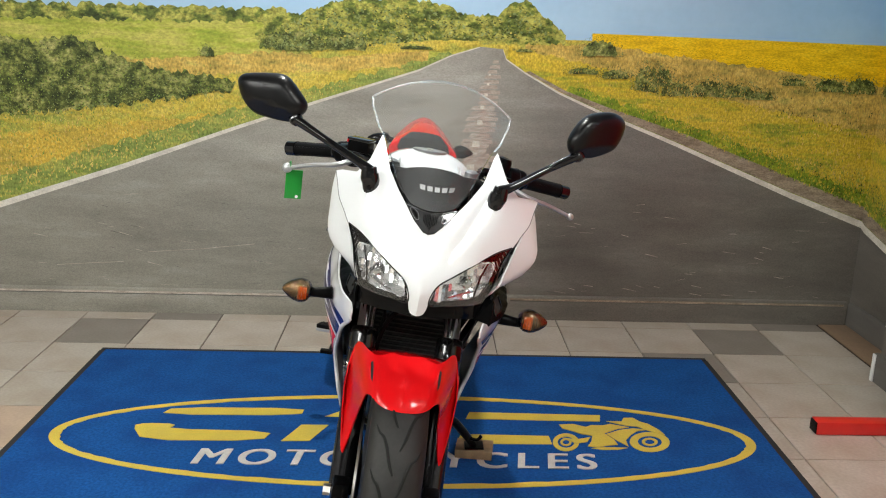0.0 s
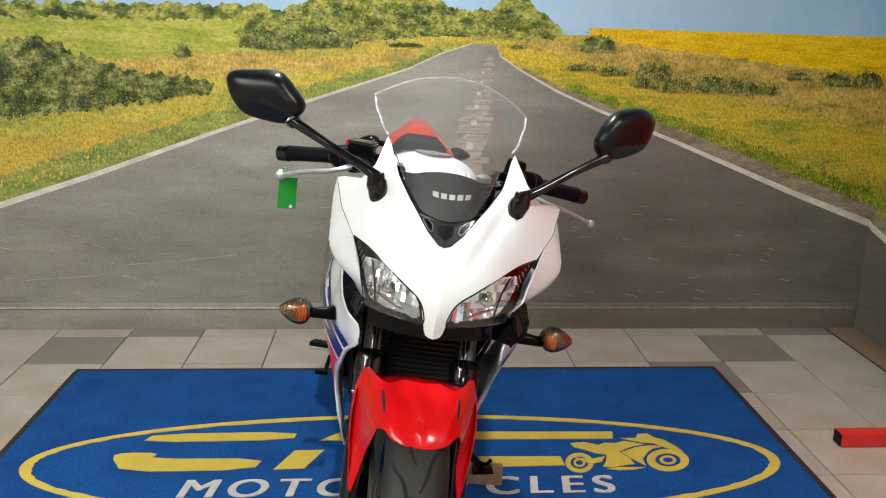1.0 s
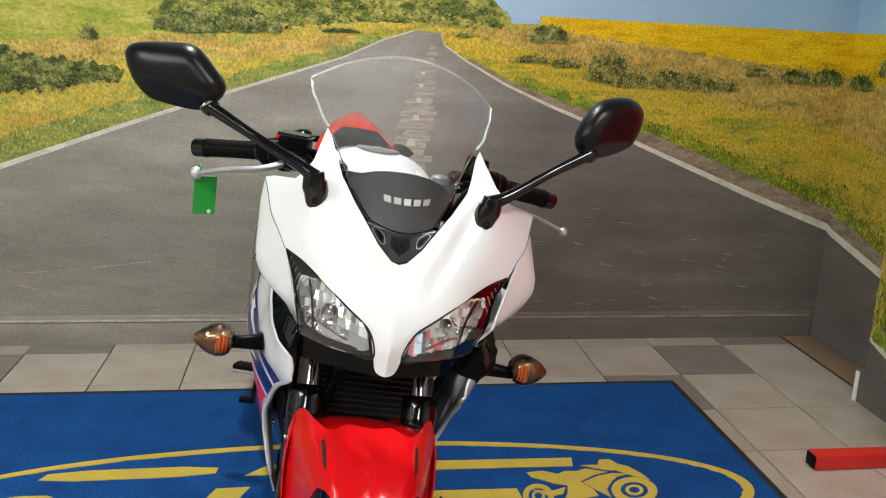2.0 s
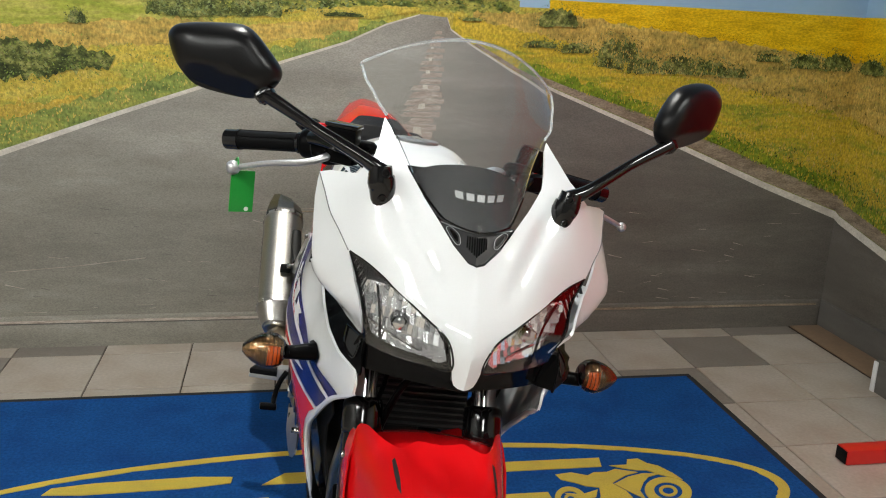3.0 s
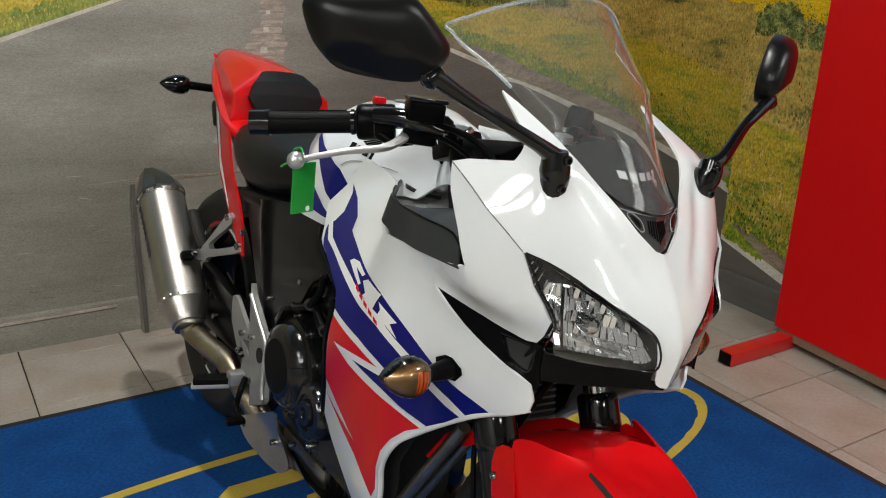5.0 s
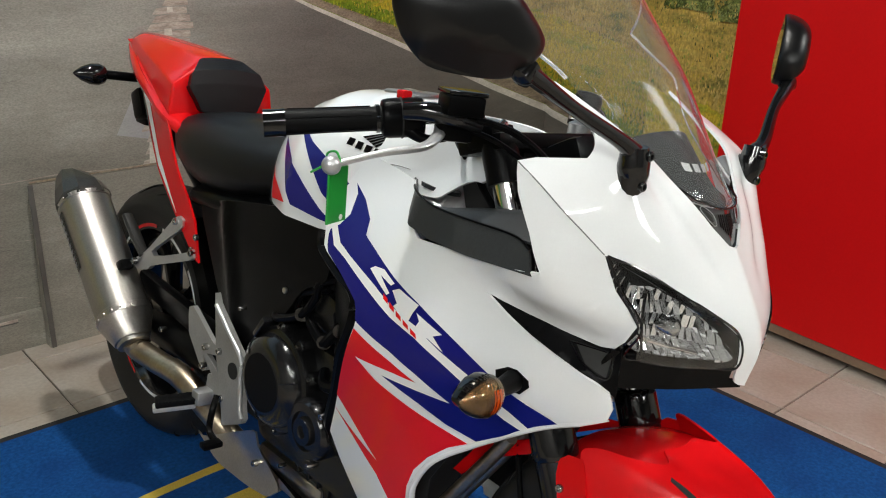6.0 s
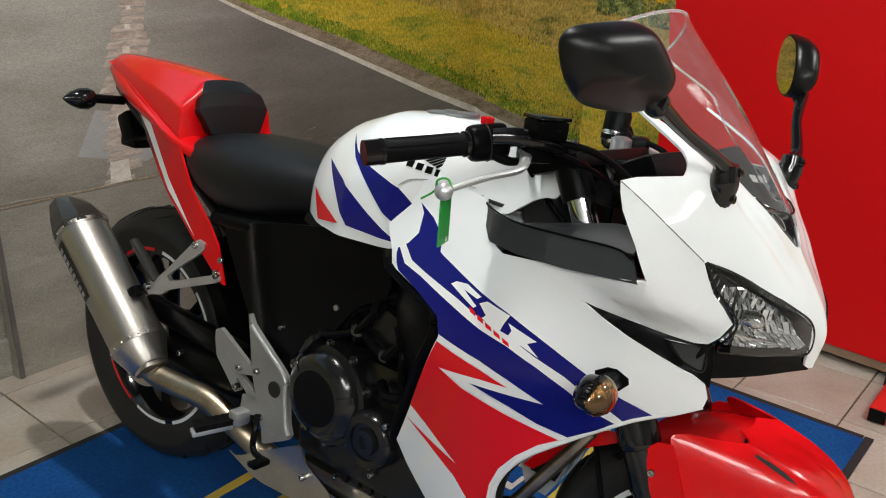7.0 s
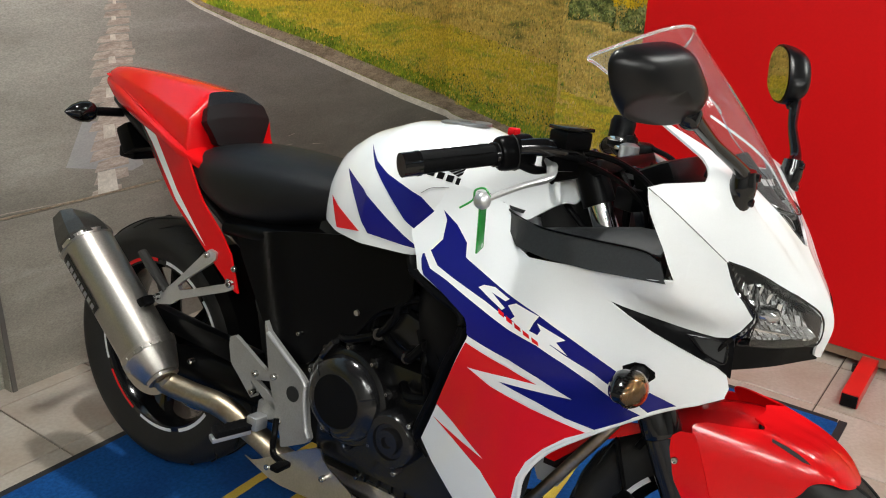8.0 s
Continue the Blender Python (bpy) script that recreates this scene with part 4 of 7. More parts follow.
for fy in (3.005, 2.12):
    fx = np.interp(fy, [BY1, BY0], [BX1, BX0])
    leg = part("foot", block((0.36, 0.052, 0.045), (fx - 0.115, fy, 0.0245), 0.004), RED_STEEL, red)
    part("end_cap", block((0.004, 0.046, 0.039), (fx - 0.297, fy, 0.0245), 0.001), BLACK_MATT, leg, "black plastic end cap")
    part("castor_bolt", lathe([(0.010, -0.012), (0.010, 0.012)], 12, pose(fx - 0.03, fy + 0.035, 0.012, 0, 90, 0)), DARK, leg)

# ---------------------------------------------------------------- the motorcycle
# Its own frame: x to its left side, y to its rear, z up its leaning middle plane.
bike = thing("motorcycle", "white, red and blue faired sports motorcycle leaning on its side stand", "motorcycle", pose(-0.375, 1.89, 0, 0, 8.0, 0.6))


def smooth_field(nodes, soft=1e-4):
    """A smooth height over a plane through a few design heights (a, b, height)."""
    n = np.array(nodes, float)

    def kern(d2):
        return np.where(d2 > 1e-12, 0.5 * d2 * np.log(np.maximum(d2, 1e-12)), 0.0)
    k = len(n)
    d2 = ((n[:, None, :2] - n[None, :, :2]) ** 2).sum(2)
    p = np.column_stack([np.ones(k), n[:, :2]])
    a = np.zeros((k + 3, k + 3))
    a[:k, :k], a[:k, k:], a[k:, :k] = kern(d2) + soft * np.eye(k), p, p.T
    w = np.linalg.solve(a, np.concatenate([n[:, 2], np.zeros(3)]))
    return lambda u, v: float(kern((n[:, 0] - u) ** 2 + (n[:, 1] - v) ** 2) @ w[:k] + w[k] + w[k + 1] * u + w[k + 2] * v)


# half width of the side fairing over (y, z)
flank_w = smooth_field([(.19, .69, .130), (.22, .68, .136), (.30, .635, .150), (.33, .60, .152), (.41, .57, .169),
                       (.367, .969, .219), (.334, .947, .210), (.302, .924, .201), (.278, .903, .186), (.253, .881, .172), (.356, .933, .222), (.33, .89, .220), (.307, .847, .2155),
                       (.245, .861, .163), (.22, .823, .151), (.207, .804, .149), (.410, .786, .189),
                       (.377, .770, .186), (.332, .753, .182), (.276, .735, .172), (.242, .722, .158), (.228, .710, .140), (.32, .687, .182), (.364, .696, .194), (.433, .829, .203), (.549, .817, .191),
                       (.42, .45, .145), (.476, .68, .213), (.55, .52, .190), (.60, .63, .222), (.60, .35, .150), (.68, .28, .125), (.60, .89, .145),
                       (.66, .72, .212), (.75, .767, .190), (.76, .86, .150), (.72, .50, .180), (.84, .88, .145)], 3e-5)
# the upper panel tucks in over the intake wedge: wedge edges and the panel's own half width there
WEDGE_Y = (.222, .237, .255, .283, .327, .360, .388, .410)
WEDGE_TOP = (.766, .764, .761, .763, .769, .774, .779, .786)
WEDGE_LOW = (.705, .719, .728, .738, .752, .764, .774, .786)
TUCK = [max(0.0, flank_w(y, z) - w) for y, z, w in zip(WEDGE_Y, WEDGE_TOP, (.136, .136, .138, .145, .158, .168, .177, .189))]


def side_w(y, z):
    w = flank_w(y, z)
    if y < WEDGE_Y[-1]:
        top, low = float(np.interp(y, WEDGE_Y, WEDGE_TOP)), float(np.interp(y, WEDGE_Y, WEDGE_LOW))
        if z > 0.35 * top + 0.65 * low:
            f = min(1.0, max(0.0, (z - top) / 0.055))
            w -= float(np.interp(y, WEDGE_Y, TUCK)) * (1 - f) ** 2 * (1 + 2 * f)
    return w


def wedge_w(y, z):
    top, low = float(np.interp(y, WEDGE_Y, WEDGE_TOP)), float(np.interp(y, WEDGE_Y, WEDGE_LOW))
    f = min(1.0, max(0.0, (z - low) / max(.004, top - low)))
    return flank_w(y, z) - .005 - float(np.interp(y, WEDGE_Y, TUCK)) * f ** .7


# front depth of the nose cowl over (|x|, z)
nose_y = smooth_field([(0, .736, .130), (0, .785, .122), (0, .84, .145), (0, .896, .182), (0, .95, .212), (.05, .75, .155), (.05, .81, .142), (.05, .88, .180), (.05, .95, .225),
                       (.10, .735, .192), (.10, .81, .172), (.10, .89, .198), (.10, .96, .245), (.124, 1.061, .406), (.14, .99, .272), (.14, .72, .238), (.15, .804, .207),
                       (.137, .766, .230), (.153, .841, .232), (.172, .881, .253), (.186, .903, .278), (.201, .924, .302), (.210, .947, .334), (.219, .969, .367), (.175, .96, .292)], 3e-5)


cowl_base = nose_y


def nose_y(u, z):
    """The cowl with the shallow sculpted groove that runs down beside the screen."""
    ax0, az0, ax1, az1 = .128, 1.000, .050, .862
    dx, dz = ax1 - ax0, az1 - az0
    f = ((u - ax0) * dx + (z - az0) * dz) / (dx * dx + dz * dz)
    d = ((u - ax0) * dz - (z - az0) * dx) / math.hypot(dx, dz)
    fade = min(1.0, max(0.0, f + .15) / .25) * min(1.0, max(0.0, 1.15 - f) / .35)
    return cowl_base(u, z) + .0042 * fade * math.exp(-(d / .011) ** 2) - .0022 * fade * math.exp(-((d - .020) / .011) ** 2)


def left_flare(x):
    """The left flank stands a little wider than the right."""
    return x * (1 + 0.12 * min(1, x / 0.18)) if x > 0 else x


def flare(sign, y, z):
    if sign < 0:
        return 1.0
    near = min(1.0, max(0.0, (.62 - y) / .25)) * min(1.0, max(0.0, (.955 - z) / .09)) * min(1.0, max(0.0, (z - .75) / .05))
    low = min(1.0, max(0.0, (.40 - y) / .12)) * min(1.0, max(0.0, (.77 - z) / .04))
    return 1.08 + .10 * near + .04 * low


def splay(sign, y):
    return 1.0 if sign < 0 else float(np.interp(y, [.22, .30, .41], [1.27, 1.22, 1.10]))


def on_side(sign, out=0.0):
    return lambda y, z: Vector((sign * (side_w(y, z) * flare(sign, y, z) + out), y, z))


def on_nose(out=0.0):
    return lambda x, z: Vector((left_flare(x), nose_y(abs(x), z) - out, z))


def both(half):
    """A right-left symmetrical outline from its half (starting and ending on the middle)."""
    return half + [(-x, z) for x, z in half[::-1] if x > 1e-6]


# wheels -----------------------------------------------------------------
FRONT, REAR = Vector((0.0, 0.19, 0.306)), Vector((0.0, 1.585, 0.318))


def wheel(name, centre, radius, width, rim_r, sprocket, tape):
    m = Matrix.Translation(centre)
    ob = new(name)
    ob.parent = bike
    h = width / 2
    prof = []
    for k in range(17):
        a = math.pi * (k / 16 - 0.5)
        prof.append((radius - (1 - math.cos(a) ** 0.9) * (radius - rim_r - 0.018) * 0.72, h * math.sin(a)))
    prof = [(rim_r - 0.004, -h * 0.72)] + prof + [(rim_r - 0.004, h * 0.72)]
    part("tyre", lathe(prof, 96, m, close=True), RUBBER, ob, "black road tyre")
    bm = bmesh.new()
    for k in range(19):
        for sgn in (-1, 1):
            pts = []
            for f in range(6):
                a = 2 * math.pi * (k + 0.5 * (sgn > 0) + 0.22 * f + (0.12 if f in (2, 3) else 0)) / 19
                u = 0.07 + 0.145 * f
                b = math.asin(u)
                r = radius - (1 - math.cos(b) ** 0.9) * (radius - rim_r - 0.018) * 0.72 + 0.0004
                pts.append(centre + Vector((sgn * h * u, r * math.sin(a), r * math.cos(a))))
            tube(pts, [0.0016, 0.0034, 0.0034, 0.0031, 0.0026, 0.0010], 5, 14, bm)
    part("tread_groove", bm, GROOVE, ob)
    w = h * 0.72
    part("rim", lathe([(rim_r - 0.03, -w * 0.6), (rim_r - 0.016, -w), (rim_r + 0.004, -w), (rim_r + 0.004, -w + 0.006), (rim_r - 0.02, -w * 0.7), (rim_r - 0.02, w * 0.7), (rim_r + 0.004, w - 0.006), (rim_r + 0.004, w), (rim_r - 0.016, w), (rim_r - 0.03, w * 0.6)], 72, m, close=True), BLACK_GLOSS, ob, "gloss black cast rim")
    part("hub", lathe([(0.02, -h), (0.045, -h * 0.9), (0.05, -h * 0.3), (0.05, h * 0.3), (0.045, h * 0.9), (0.02, h)], 32, m), BLACK_SATIN, ob)
    for k in range(5):
        for d in (-0.16, 0.16):
            a = 2 * math.pi * k / 5 + 0.3
            p0 = centre + Vector((0, 0.045 * math.sin(a), 0.045 * math.cos(a)))
            p1 = centre + Vector((0, (rim_r - 0.022) * math.sin(a + d * 1.3), (rim_r - 0.022) * math.cos(a + d * 1.3)))
            part("spoke", tube([p0, p1], [0.017, 0.012], 8, 4), BLACK_GLOSS, ob)
    for sgn in (-1, 1):
        for k in range(tape):
            bm = bmesh.new()
            rows = []
            for j in range(15):
                a = 2 * math.pi * (k + 0.1 + 0.8 * j / 14) / tape
                rows.append([bm.verts.new(centre + Vector((sgn * (w + 0.0008), r * math.sin(a), r * math.cos(a)))) for r in (rim_r - 0.011, rim_r + 0.002)])
            for a, b in zip(rows, rows[1:]):
                bm.faces.new((a[0], a[1], b[1], b[0]))
            part("rim_tape", bm, DECAL_WHITE if k % 3 else DECAL_RED, ob, "reflective rim tape" if k == 0 else "")
    r0 = 0.155 if sprocket == "front" else 0.115
    part("brake_disc", lathe([(r0, -h - 0.016), (r0, -h - 0.011), (r0 * 0.70, -h - 0.011), (r0 * 0.70, -h - 0.016)], 64, m, close=True), STEEL, ob, "drilled steel brake disc")
    part("disc_carrier", lathe([(r0 * 0.72, -h - 0.012), (0.04, -h - 0.004), (0.04, -h), (r0 * 0.72, -h - 0.010)], 40, m, close=True), BLACK_SATIN, ob)
    return ob


front_wheel = wheel("front_wheel", FRONT, 0.296, 0.120, 0.220, "front", 9)
rear_wheel = wheel("rear_wheel", REAR, 0.312, 0.162, 0.222, "rear", 9)

# fork -------------------------------------------------------------------
DIR = Vector((0, 0.50, 1)).normalized()
for sgn in (-1, 1):
    foot_pt = Vector((sgn * 0.100, 0.180, 0.300))
    leg = part("fork_leg", tube([foot_pt - DIR * 0.02, foot_pt + DIR * 0.02, foot_pt + DIR * 0.30], [0.026, 0.029, 0.030], 20, 8), FORK, bike, "dark polished fork leg")
    part("dust_cap", tube([foot_pt + DIR * 0.300, foot_pt + DIR * 0.306, foot_pt + DIR * 0.350, foot_pt + DIR * 0.358], [0.027, 0.0325, 0.0320, 0.025], 24, 12), BLACK_GLOSS, leg)
    part("stanchion", tube([foot_pt + DIR * 0.32, foot_pt + DIR * 0.74], 0.0205, 20), CHROME, leg, "polished fork tube")
    part("fork_clamp", tube([foot_pt + DIR * 0.680, foot_pt + DIR * 0.745], 0.0265, 20, 4), BLACK_SATIN, leg, "black clip-on clamp")
    part("axle_clamp", block((0.04, 0.07, 0.06), foot_pt + Vector((0, -0.02, 0.0)), 0.012), BLACK_SATIN, leg)
    part("axle_nut", lathe([(0.013, -0.008), (0.013, 0.008)], 6, Matrix.Translation(foot_pt + Vector((sgn * 0.03, -0.03, 0.0)))), STEEL, leg)
bm = block((0.27, 0.075, 0.035), (0, 0.40, 0.705), 0.01)
part("lower_yoke", bm, BLACK_SATIN, bike)
part("caliper", block((0.045, 0.11, 0.075), (-0.105, 0.335, 0.395), 0.014, Matrix.Rotation(0.5, 4, "X")), BLACK_SATIN, bike, "black brake caliper")
part("brake_hose", tube([(-0.085, 0.36, 0.43), (-0.075, 0.40, 0.55), (-0.06, 0.39, 0.66), (-0.09, 0.46, 0.80)], 0.0045, 8), BLACK_SATIN, bike)
part("brake_hose", tube([(-0.02, 0.30, 0.70), (-0.05, 0.30, 0.66), (-0.065, 0.32, 0.60), (-0.07, 0.36, 0.52)], 0.006, 8), BLACK_SATIN, bike)

# front mudguard ---------------------------------------------------------
guard_y = smooth_field([(0, .622, .205), (0, .61, .125), (0, .59, .070), (0, .565, .040), (0, .556, .032), (.035, .622, .20), (.035, .61, .125), (.035, .59, .074), (.035, .565, .045), (.06, .612, .140), (.06, .59, .088), (.06, .572, .066),
                        (.09, .61, .200), (.09, .58, .142), (.09, .55, .124), (.09, .50, .150), (.09, .45, .172), (.12, .60, .280), (.12, .55, .240), (.12, .50, .222), (.12, .45, .206), (.12, .39, .190)], 2e-6)


def on_guard(x, z, out=0.0):
    return Vector((x, guard_y(abs(x), z) - out, z))


def fine(half, n):
    return [(float(a), float(b)) for a, b in curve_points(half, n)]


GUARD = fine([(0, .620), (.04, .6215), (.070, .6185), (.088, .6165), (.104, .614), (.116, .601), (.125, .56), (.1275, .52), (.124, .47), (.118, .42), (.113, .385)], 40) + \
    fine([(.109, .382), (.100, .42), (.093, .46), (.088, .50), (.083, .540), (.078, .562), (.066, .569), (.05, .563), (.03, .560), (0, .5595)], 44)
guard_ob = part("front_mudguard", sheet(both(GUARD), on_guard, 0.006, 0.003, inside=(0, .33, .40)), RED, bike, "glossy red front mudguard")
top_o = both(fine([(0, .193), (.035, .188), (.06, .165), (.09, .198), (.116, .268)], 16) + [(.119, .278), (.112, .288), (.098, .284), (.085, .300), (.06, .322), (0, .330)])
part("guard_top", sheet(top_o, lambda x, y: Vector((x, y, .306 + math.sqrt(.3125 ** 2 - (y - .19) ** 2) - .011 - 1.2 * x * x)), 0.012, 0.003, inside=(0, .25, .3)), RED, guard_ob)
for sgn in (-1, 1):
    wing = [(.262, .597), (.284, .593), (.298, .580), (.305, .555), (.295, .522), (.270, .478), (.240, .432), (.215, .40), (.200, .384), (.190, .388), (.192, .42), (.203, .46), (.217, .505), (.236, .55), (.256, .59)]
    part("wing", sheet(wing, lambda y, z: Vector((sgn * (float(np.interp(z, [.38, .42, .47, .52, .56, .60], [.114, .119, .125, .1285, .1262, .117])) - .02 * max(0, y - .25)), y, z)), 0.012, 0.003, inside=(0, .25, .5)), RED, guard_ob)
    slot = [(sgn * x, z) for x, z in ((.0725, .6120), (.0765, .6085), (.0750, .600), (.0725, .592), (.068, .5895), (.0685, .600), (.0700, .607))]
    part("wing_slot", sheet(slot, lambda x, z: on_guard(x, z, .0012), 0.006, 0.0), DARK, guard_ob)
    part("wing_bolt", bolt_head(0.0059, -0.003, 0.004, Matrix.Translation((sgn * .127, .281, .548)) @ Matrix.Scale(sgn, 4, (1, 0, 0))), BOLT, guard_ob, "steel button bolt")
    rear_flap = [(.31, .575), (.38, .56), (.47, .51), (.52, .44), (.50, .44), (.44, .50), (.34, .56)]
    part("rear_flap", sheet(rear_flap, lambda y, z: Vector((sgn * (.080 - .05 * max(0, y - .4)), y, z)), 0.03, 0.003), RED, guard_ob)

# radiator ---------------------------------------------------------------
rad = part("radiator", block((0.20, 0.03, 0.17), (0, 0.455, 0.615), 0.004, Matrix.Rotation(-0.25, 4, "X")), DARK, bike, "black radiator core")
for k in range(14):
    z = 0.545 + 0.0105 * k
    part("fin", block((0.19, 0.006, 0.0035), (0, 0.434 + (z - 0.615) * 0.255, z), 0), RAD_FIN, rad, smooth=False)
for dx, r in ((-.104, .0105), (-.070, .0095)):
    header = part("exhaust_header", tube([(dx, .394, .562), (dx, .421, .519), (dx, .456, .466), (dx, .499, .401), (dx * .95, .535, .350), (dx * .85, .60, .275)], r, 16, 30), HEADER, bike, "heat-tinted brass exhaust header")

# nose cowl --------------------------------------------------------------
COWL = [(0, .7345), (.008, .7352), (.014, .7385), (.0175, .746), (.021, .762), (.032, .803), (.070, .830), (.135, .869), (.1715, .8815), (.186, .903), (.201, .924), (.210, .947), (.219, .969),
        (.205, .976), (.170, .985), (.146, 1.015), (.128, 1.061), (.120, 1.050), (.099, 1.004), (.076, .972), (.056, .948), (.034, .920), (.012, .900), (0, .897)]
cowl = part("nose_cowl", sheet(both(COWL), on_nose(), 0.006, 0.004), WHITE, bike, "glossy white nose cowl")
for sgn in (-1, 1):
    pts = [(sgn * x, z) for x, z in ((.172, .882), (.186, .903), (.201, .924), (.210, .947), (.219, .968))]
    part("panel_gap", tube([on_nose(0.0004)(x, z) for x, z in pts], 0.0009, 6, 12), GREY_GAP, cowl)
CHIN = [(0, .730), (.03, .728), (.09, .722), (.126, .715), (.140, .722), (.144, .745), (.138, .764), (.06, .758), (.020, .761), (.018, .741), (0, .739)]
part("chin_trim", sheet(both(CHIN), on_nose(-0.005), 0.012, 0.004), BLACK_DEEP, bike, "gloss black trim under the headlights")
def facets(outline, depth, wide, high, seed):
    """A mirror bowl of small flat facets, each turned its own way."""
    own = sheet(outline, lambda a, b: Vector((a, b, 0)), 99, 0)
    for axis, st in ((0, wide), (1, high)):
        lo, hi = min(p[axis] for p in outline), max(p[axis] for p in outline)
        k = math.floor(lo / st) + 1
        while k * st < hi:
            co, no = [0, 0, 0], [0, 0, 0]
            co[axis], no[axis] = k * st, 1
            bmesh.ops.bisect_plane(own, geom=own.verts[:] + own.edges[:] + own.faces[:], plane_co=co, plane_no=no)
            k += 1
    bmesh.ops.split_edges(own, edges=own.edges[:])
    for f in own.faces:
        c = f.calc_center_median()
        i, j = math.floor(c.x / wide), math.floor(c.y / high)
        rng = random.Random(seed * 7919 + i * 131 + j)
        cx, cz, e = (i + .5) * wide, (j + .5) * high, .004
        ta = (depth(cx + e, cz) - depth(cx - e, cz)) / (2 * e) + rng.uniform(-.28, .28) - (.48 if cx > 0 else -.22)
        tb = (depth(cx, cz + e) - depth(cx, cz - e)) / (2 * e) * 1.2 + rng.uniform(-.10, .95)
        y0 = depth(cx, cz)
        for v in f.verts:
            x, z = v.co.x, v.co.y
            v.co = (left_flare(x), y0 + ta * (x - cx) + tb * (z - cz), z)
    return own


LAMP = [(.1695, .8815), (.135, .868), (.070, .829), (.033, .802), (.022, .761), (.058, .759), (.115, .758), (.131, .760), (.1435, .806), (.1545, .845)]


def deep(out):
    return lambda x, z: Vector((left_flare(x), nose_y(abs(x), z) - out, z))


for sgn in (-1, 1):
    lamp = new("headlight")
    lamp.parent = bike
    o = [(sgn * x, z) for x, z in LAMP]
    part("lens", sheet(o, lambda x, z: Vector((left_flare(x), nose_y(abs(x), z) + .0005 - .6 * max(0.0, nose_y(abs(x), z) - nose_y(abs(x), .81)) * (z < .81), z)), 0.012, 0.002), CLEAR, lamp, "clear headlight lens").visible_shadow = False
    part("housing", sheet(o, deep(-0.045), 0.012, 0.002), BLACK_GLOSS, lamp, "dark headlight housing")
    part("gasket", tube([on_nose(.0006)(x, z) for x, z in o + o[:1]], .0016, 6, 90), BLACK_GLOSS, lamp, "thin black lens gasket")
    wall = bmesh.new()
    rows = [[wall.verts.new(deep(d)(x, z)) for x, z in fine(o + o[:1], 60)] for d in (-0.003, -0.047)]
    for k in range(59):
        wall.faces.new((rows[0][k], rows[0][k + 1], rows[1][k + 1], rows[1][k]))
    part("side_wall", wall, BLACK_GLOSS, lamp)

    def bowl(x, z):
        u, v = abs(x), z
        dip = max(0.0, 1 - ((u - .092) / .075) ** 2 - ((v - .802) / .060) ** 2)
        back = .010 + .034 * dip
        if v < .790:
            back = max(.004, .010 + .034 * max(0.0, 1 - ((u - .092) / .075) ** 2) * .96 - .80 * (.790 - v))
        return nose_y(u, v) + back
    rim = rounded([(.146, .846), (.122, .853), (.070, .826), (.035, .799), (.027, .766), (.080, .763), (.122, .764), (.137, .806)], 1)
    part("reflector", facets([(sgn * x, z) for x, z in rim], bowl, 0.0065, 0.016, 40 + sgn), SILVER, lamp, "faceted chrome reflector", smooth=False)
    for k in range(5):
        u0, w0 = .1385 + .0050 * k, .842 + .0065 * k
        part("corner_rib", tube([Vector((left_flare(sgn * u), nose_y(u, v) + .006, v)) for u, v in ((u0, w0 + .004), (u0 + .008, w0 - .016))], .0011, 6, 4), CHROME, lamp)
    part("divider", tube([Vector((left_flare(sgn * u), bowl(u, v) - .006, v)) for u, v in ((.112, .766), (.118, .806), (.128, .848))], .0020, 6, 12), BLACK_GLOSS, lamp)
    part("bulb_cap", lathe([(0.003, -0.014), (0.010, -0.010), (0.0125, -0.003), (0.0125, 0.012)], 20, Matrix.Translation((left_flare(sgn * .092), nose_y(.092, .803) + .030, .803)) @ Matrix.Rotation(radians(90), 4, "Z")), CHROME, lamp, "chrome bulb shield")
    part("cut_off_bar", tube([Vector((left_flare(sgn * u), bowl(u, v) - .004, v)) for u, v in ((.132, .792), (.10, .779), (.060, .772))], .0024, 6, 12), CHROME, lamp)

# intake below the screen
intake = part("intake", sheet(both([(0, .898), (.012, .901), (.034, .921), (.055, .948), (.047, .948), (.020, .941), (0, .940)]), on_nose(-0.006), 0.012, 0.003), SMOKE, bike, "smoked intake trim under the screen")
for k in range(9):
    x = -0.014 + 0.0035 * k
    part("intake_rib", tube([on_nose(-0.004)(x, 0.908 + abs(x) * 0.8), on_nose(-0.004)(x, 0.934)], 0.0010, 5, 2), BLACK_SATIN, intake)
for sgn in (-1, 1):
    part("pod", sheet([(sgn * x, z) for x, z in rounded([(.024, .922), (.031, .922), (.046, .940), (.040, .944), (.026, .935)], 1)], on_nose(-0.003), 0.006, 0.003), SMOKE, intake, "small smoked marker pod")
    edge_o = rounded([(.024, .922), (.031, .922), (.046, .940), (.040, .944), (.026, .935)], 1)
    part("pod_edge", tube([on_nose(-.0006)(sgn * x, z) for x, z in edge_o + edge_o[:1]], .0005, 6, 40), CAP_GREY, intake)
    part("pod_lens", sheet([(sgn * x, z) for x, z in rounded([(.027, .926), (.031, .926), (.041, .939), (.038, .940), (.029, .934)], 1)], on_nose(-0.0015), 0.006, 0.0), BLACK_GLOSS, intake)

part("intake_edge", tube([on_nose(-.0030)(x, .9405 + 2.2 * x * x) for x in np.linspace(-.052, .052, 15)], .0008, 6, 40), CAP_GREY, intake, "pale edge of the intake trim")

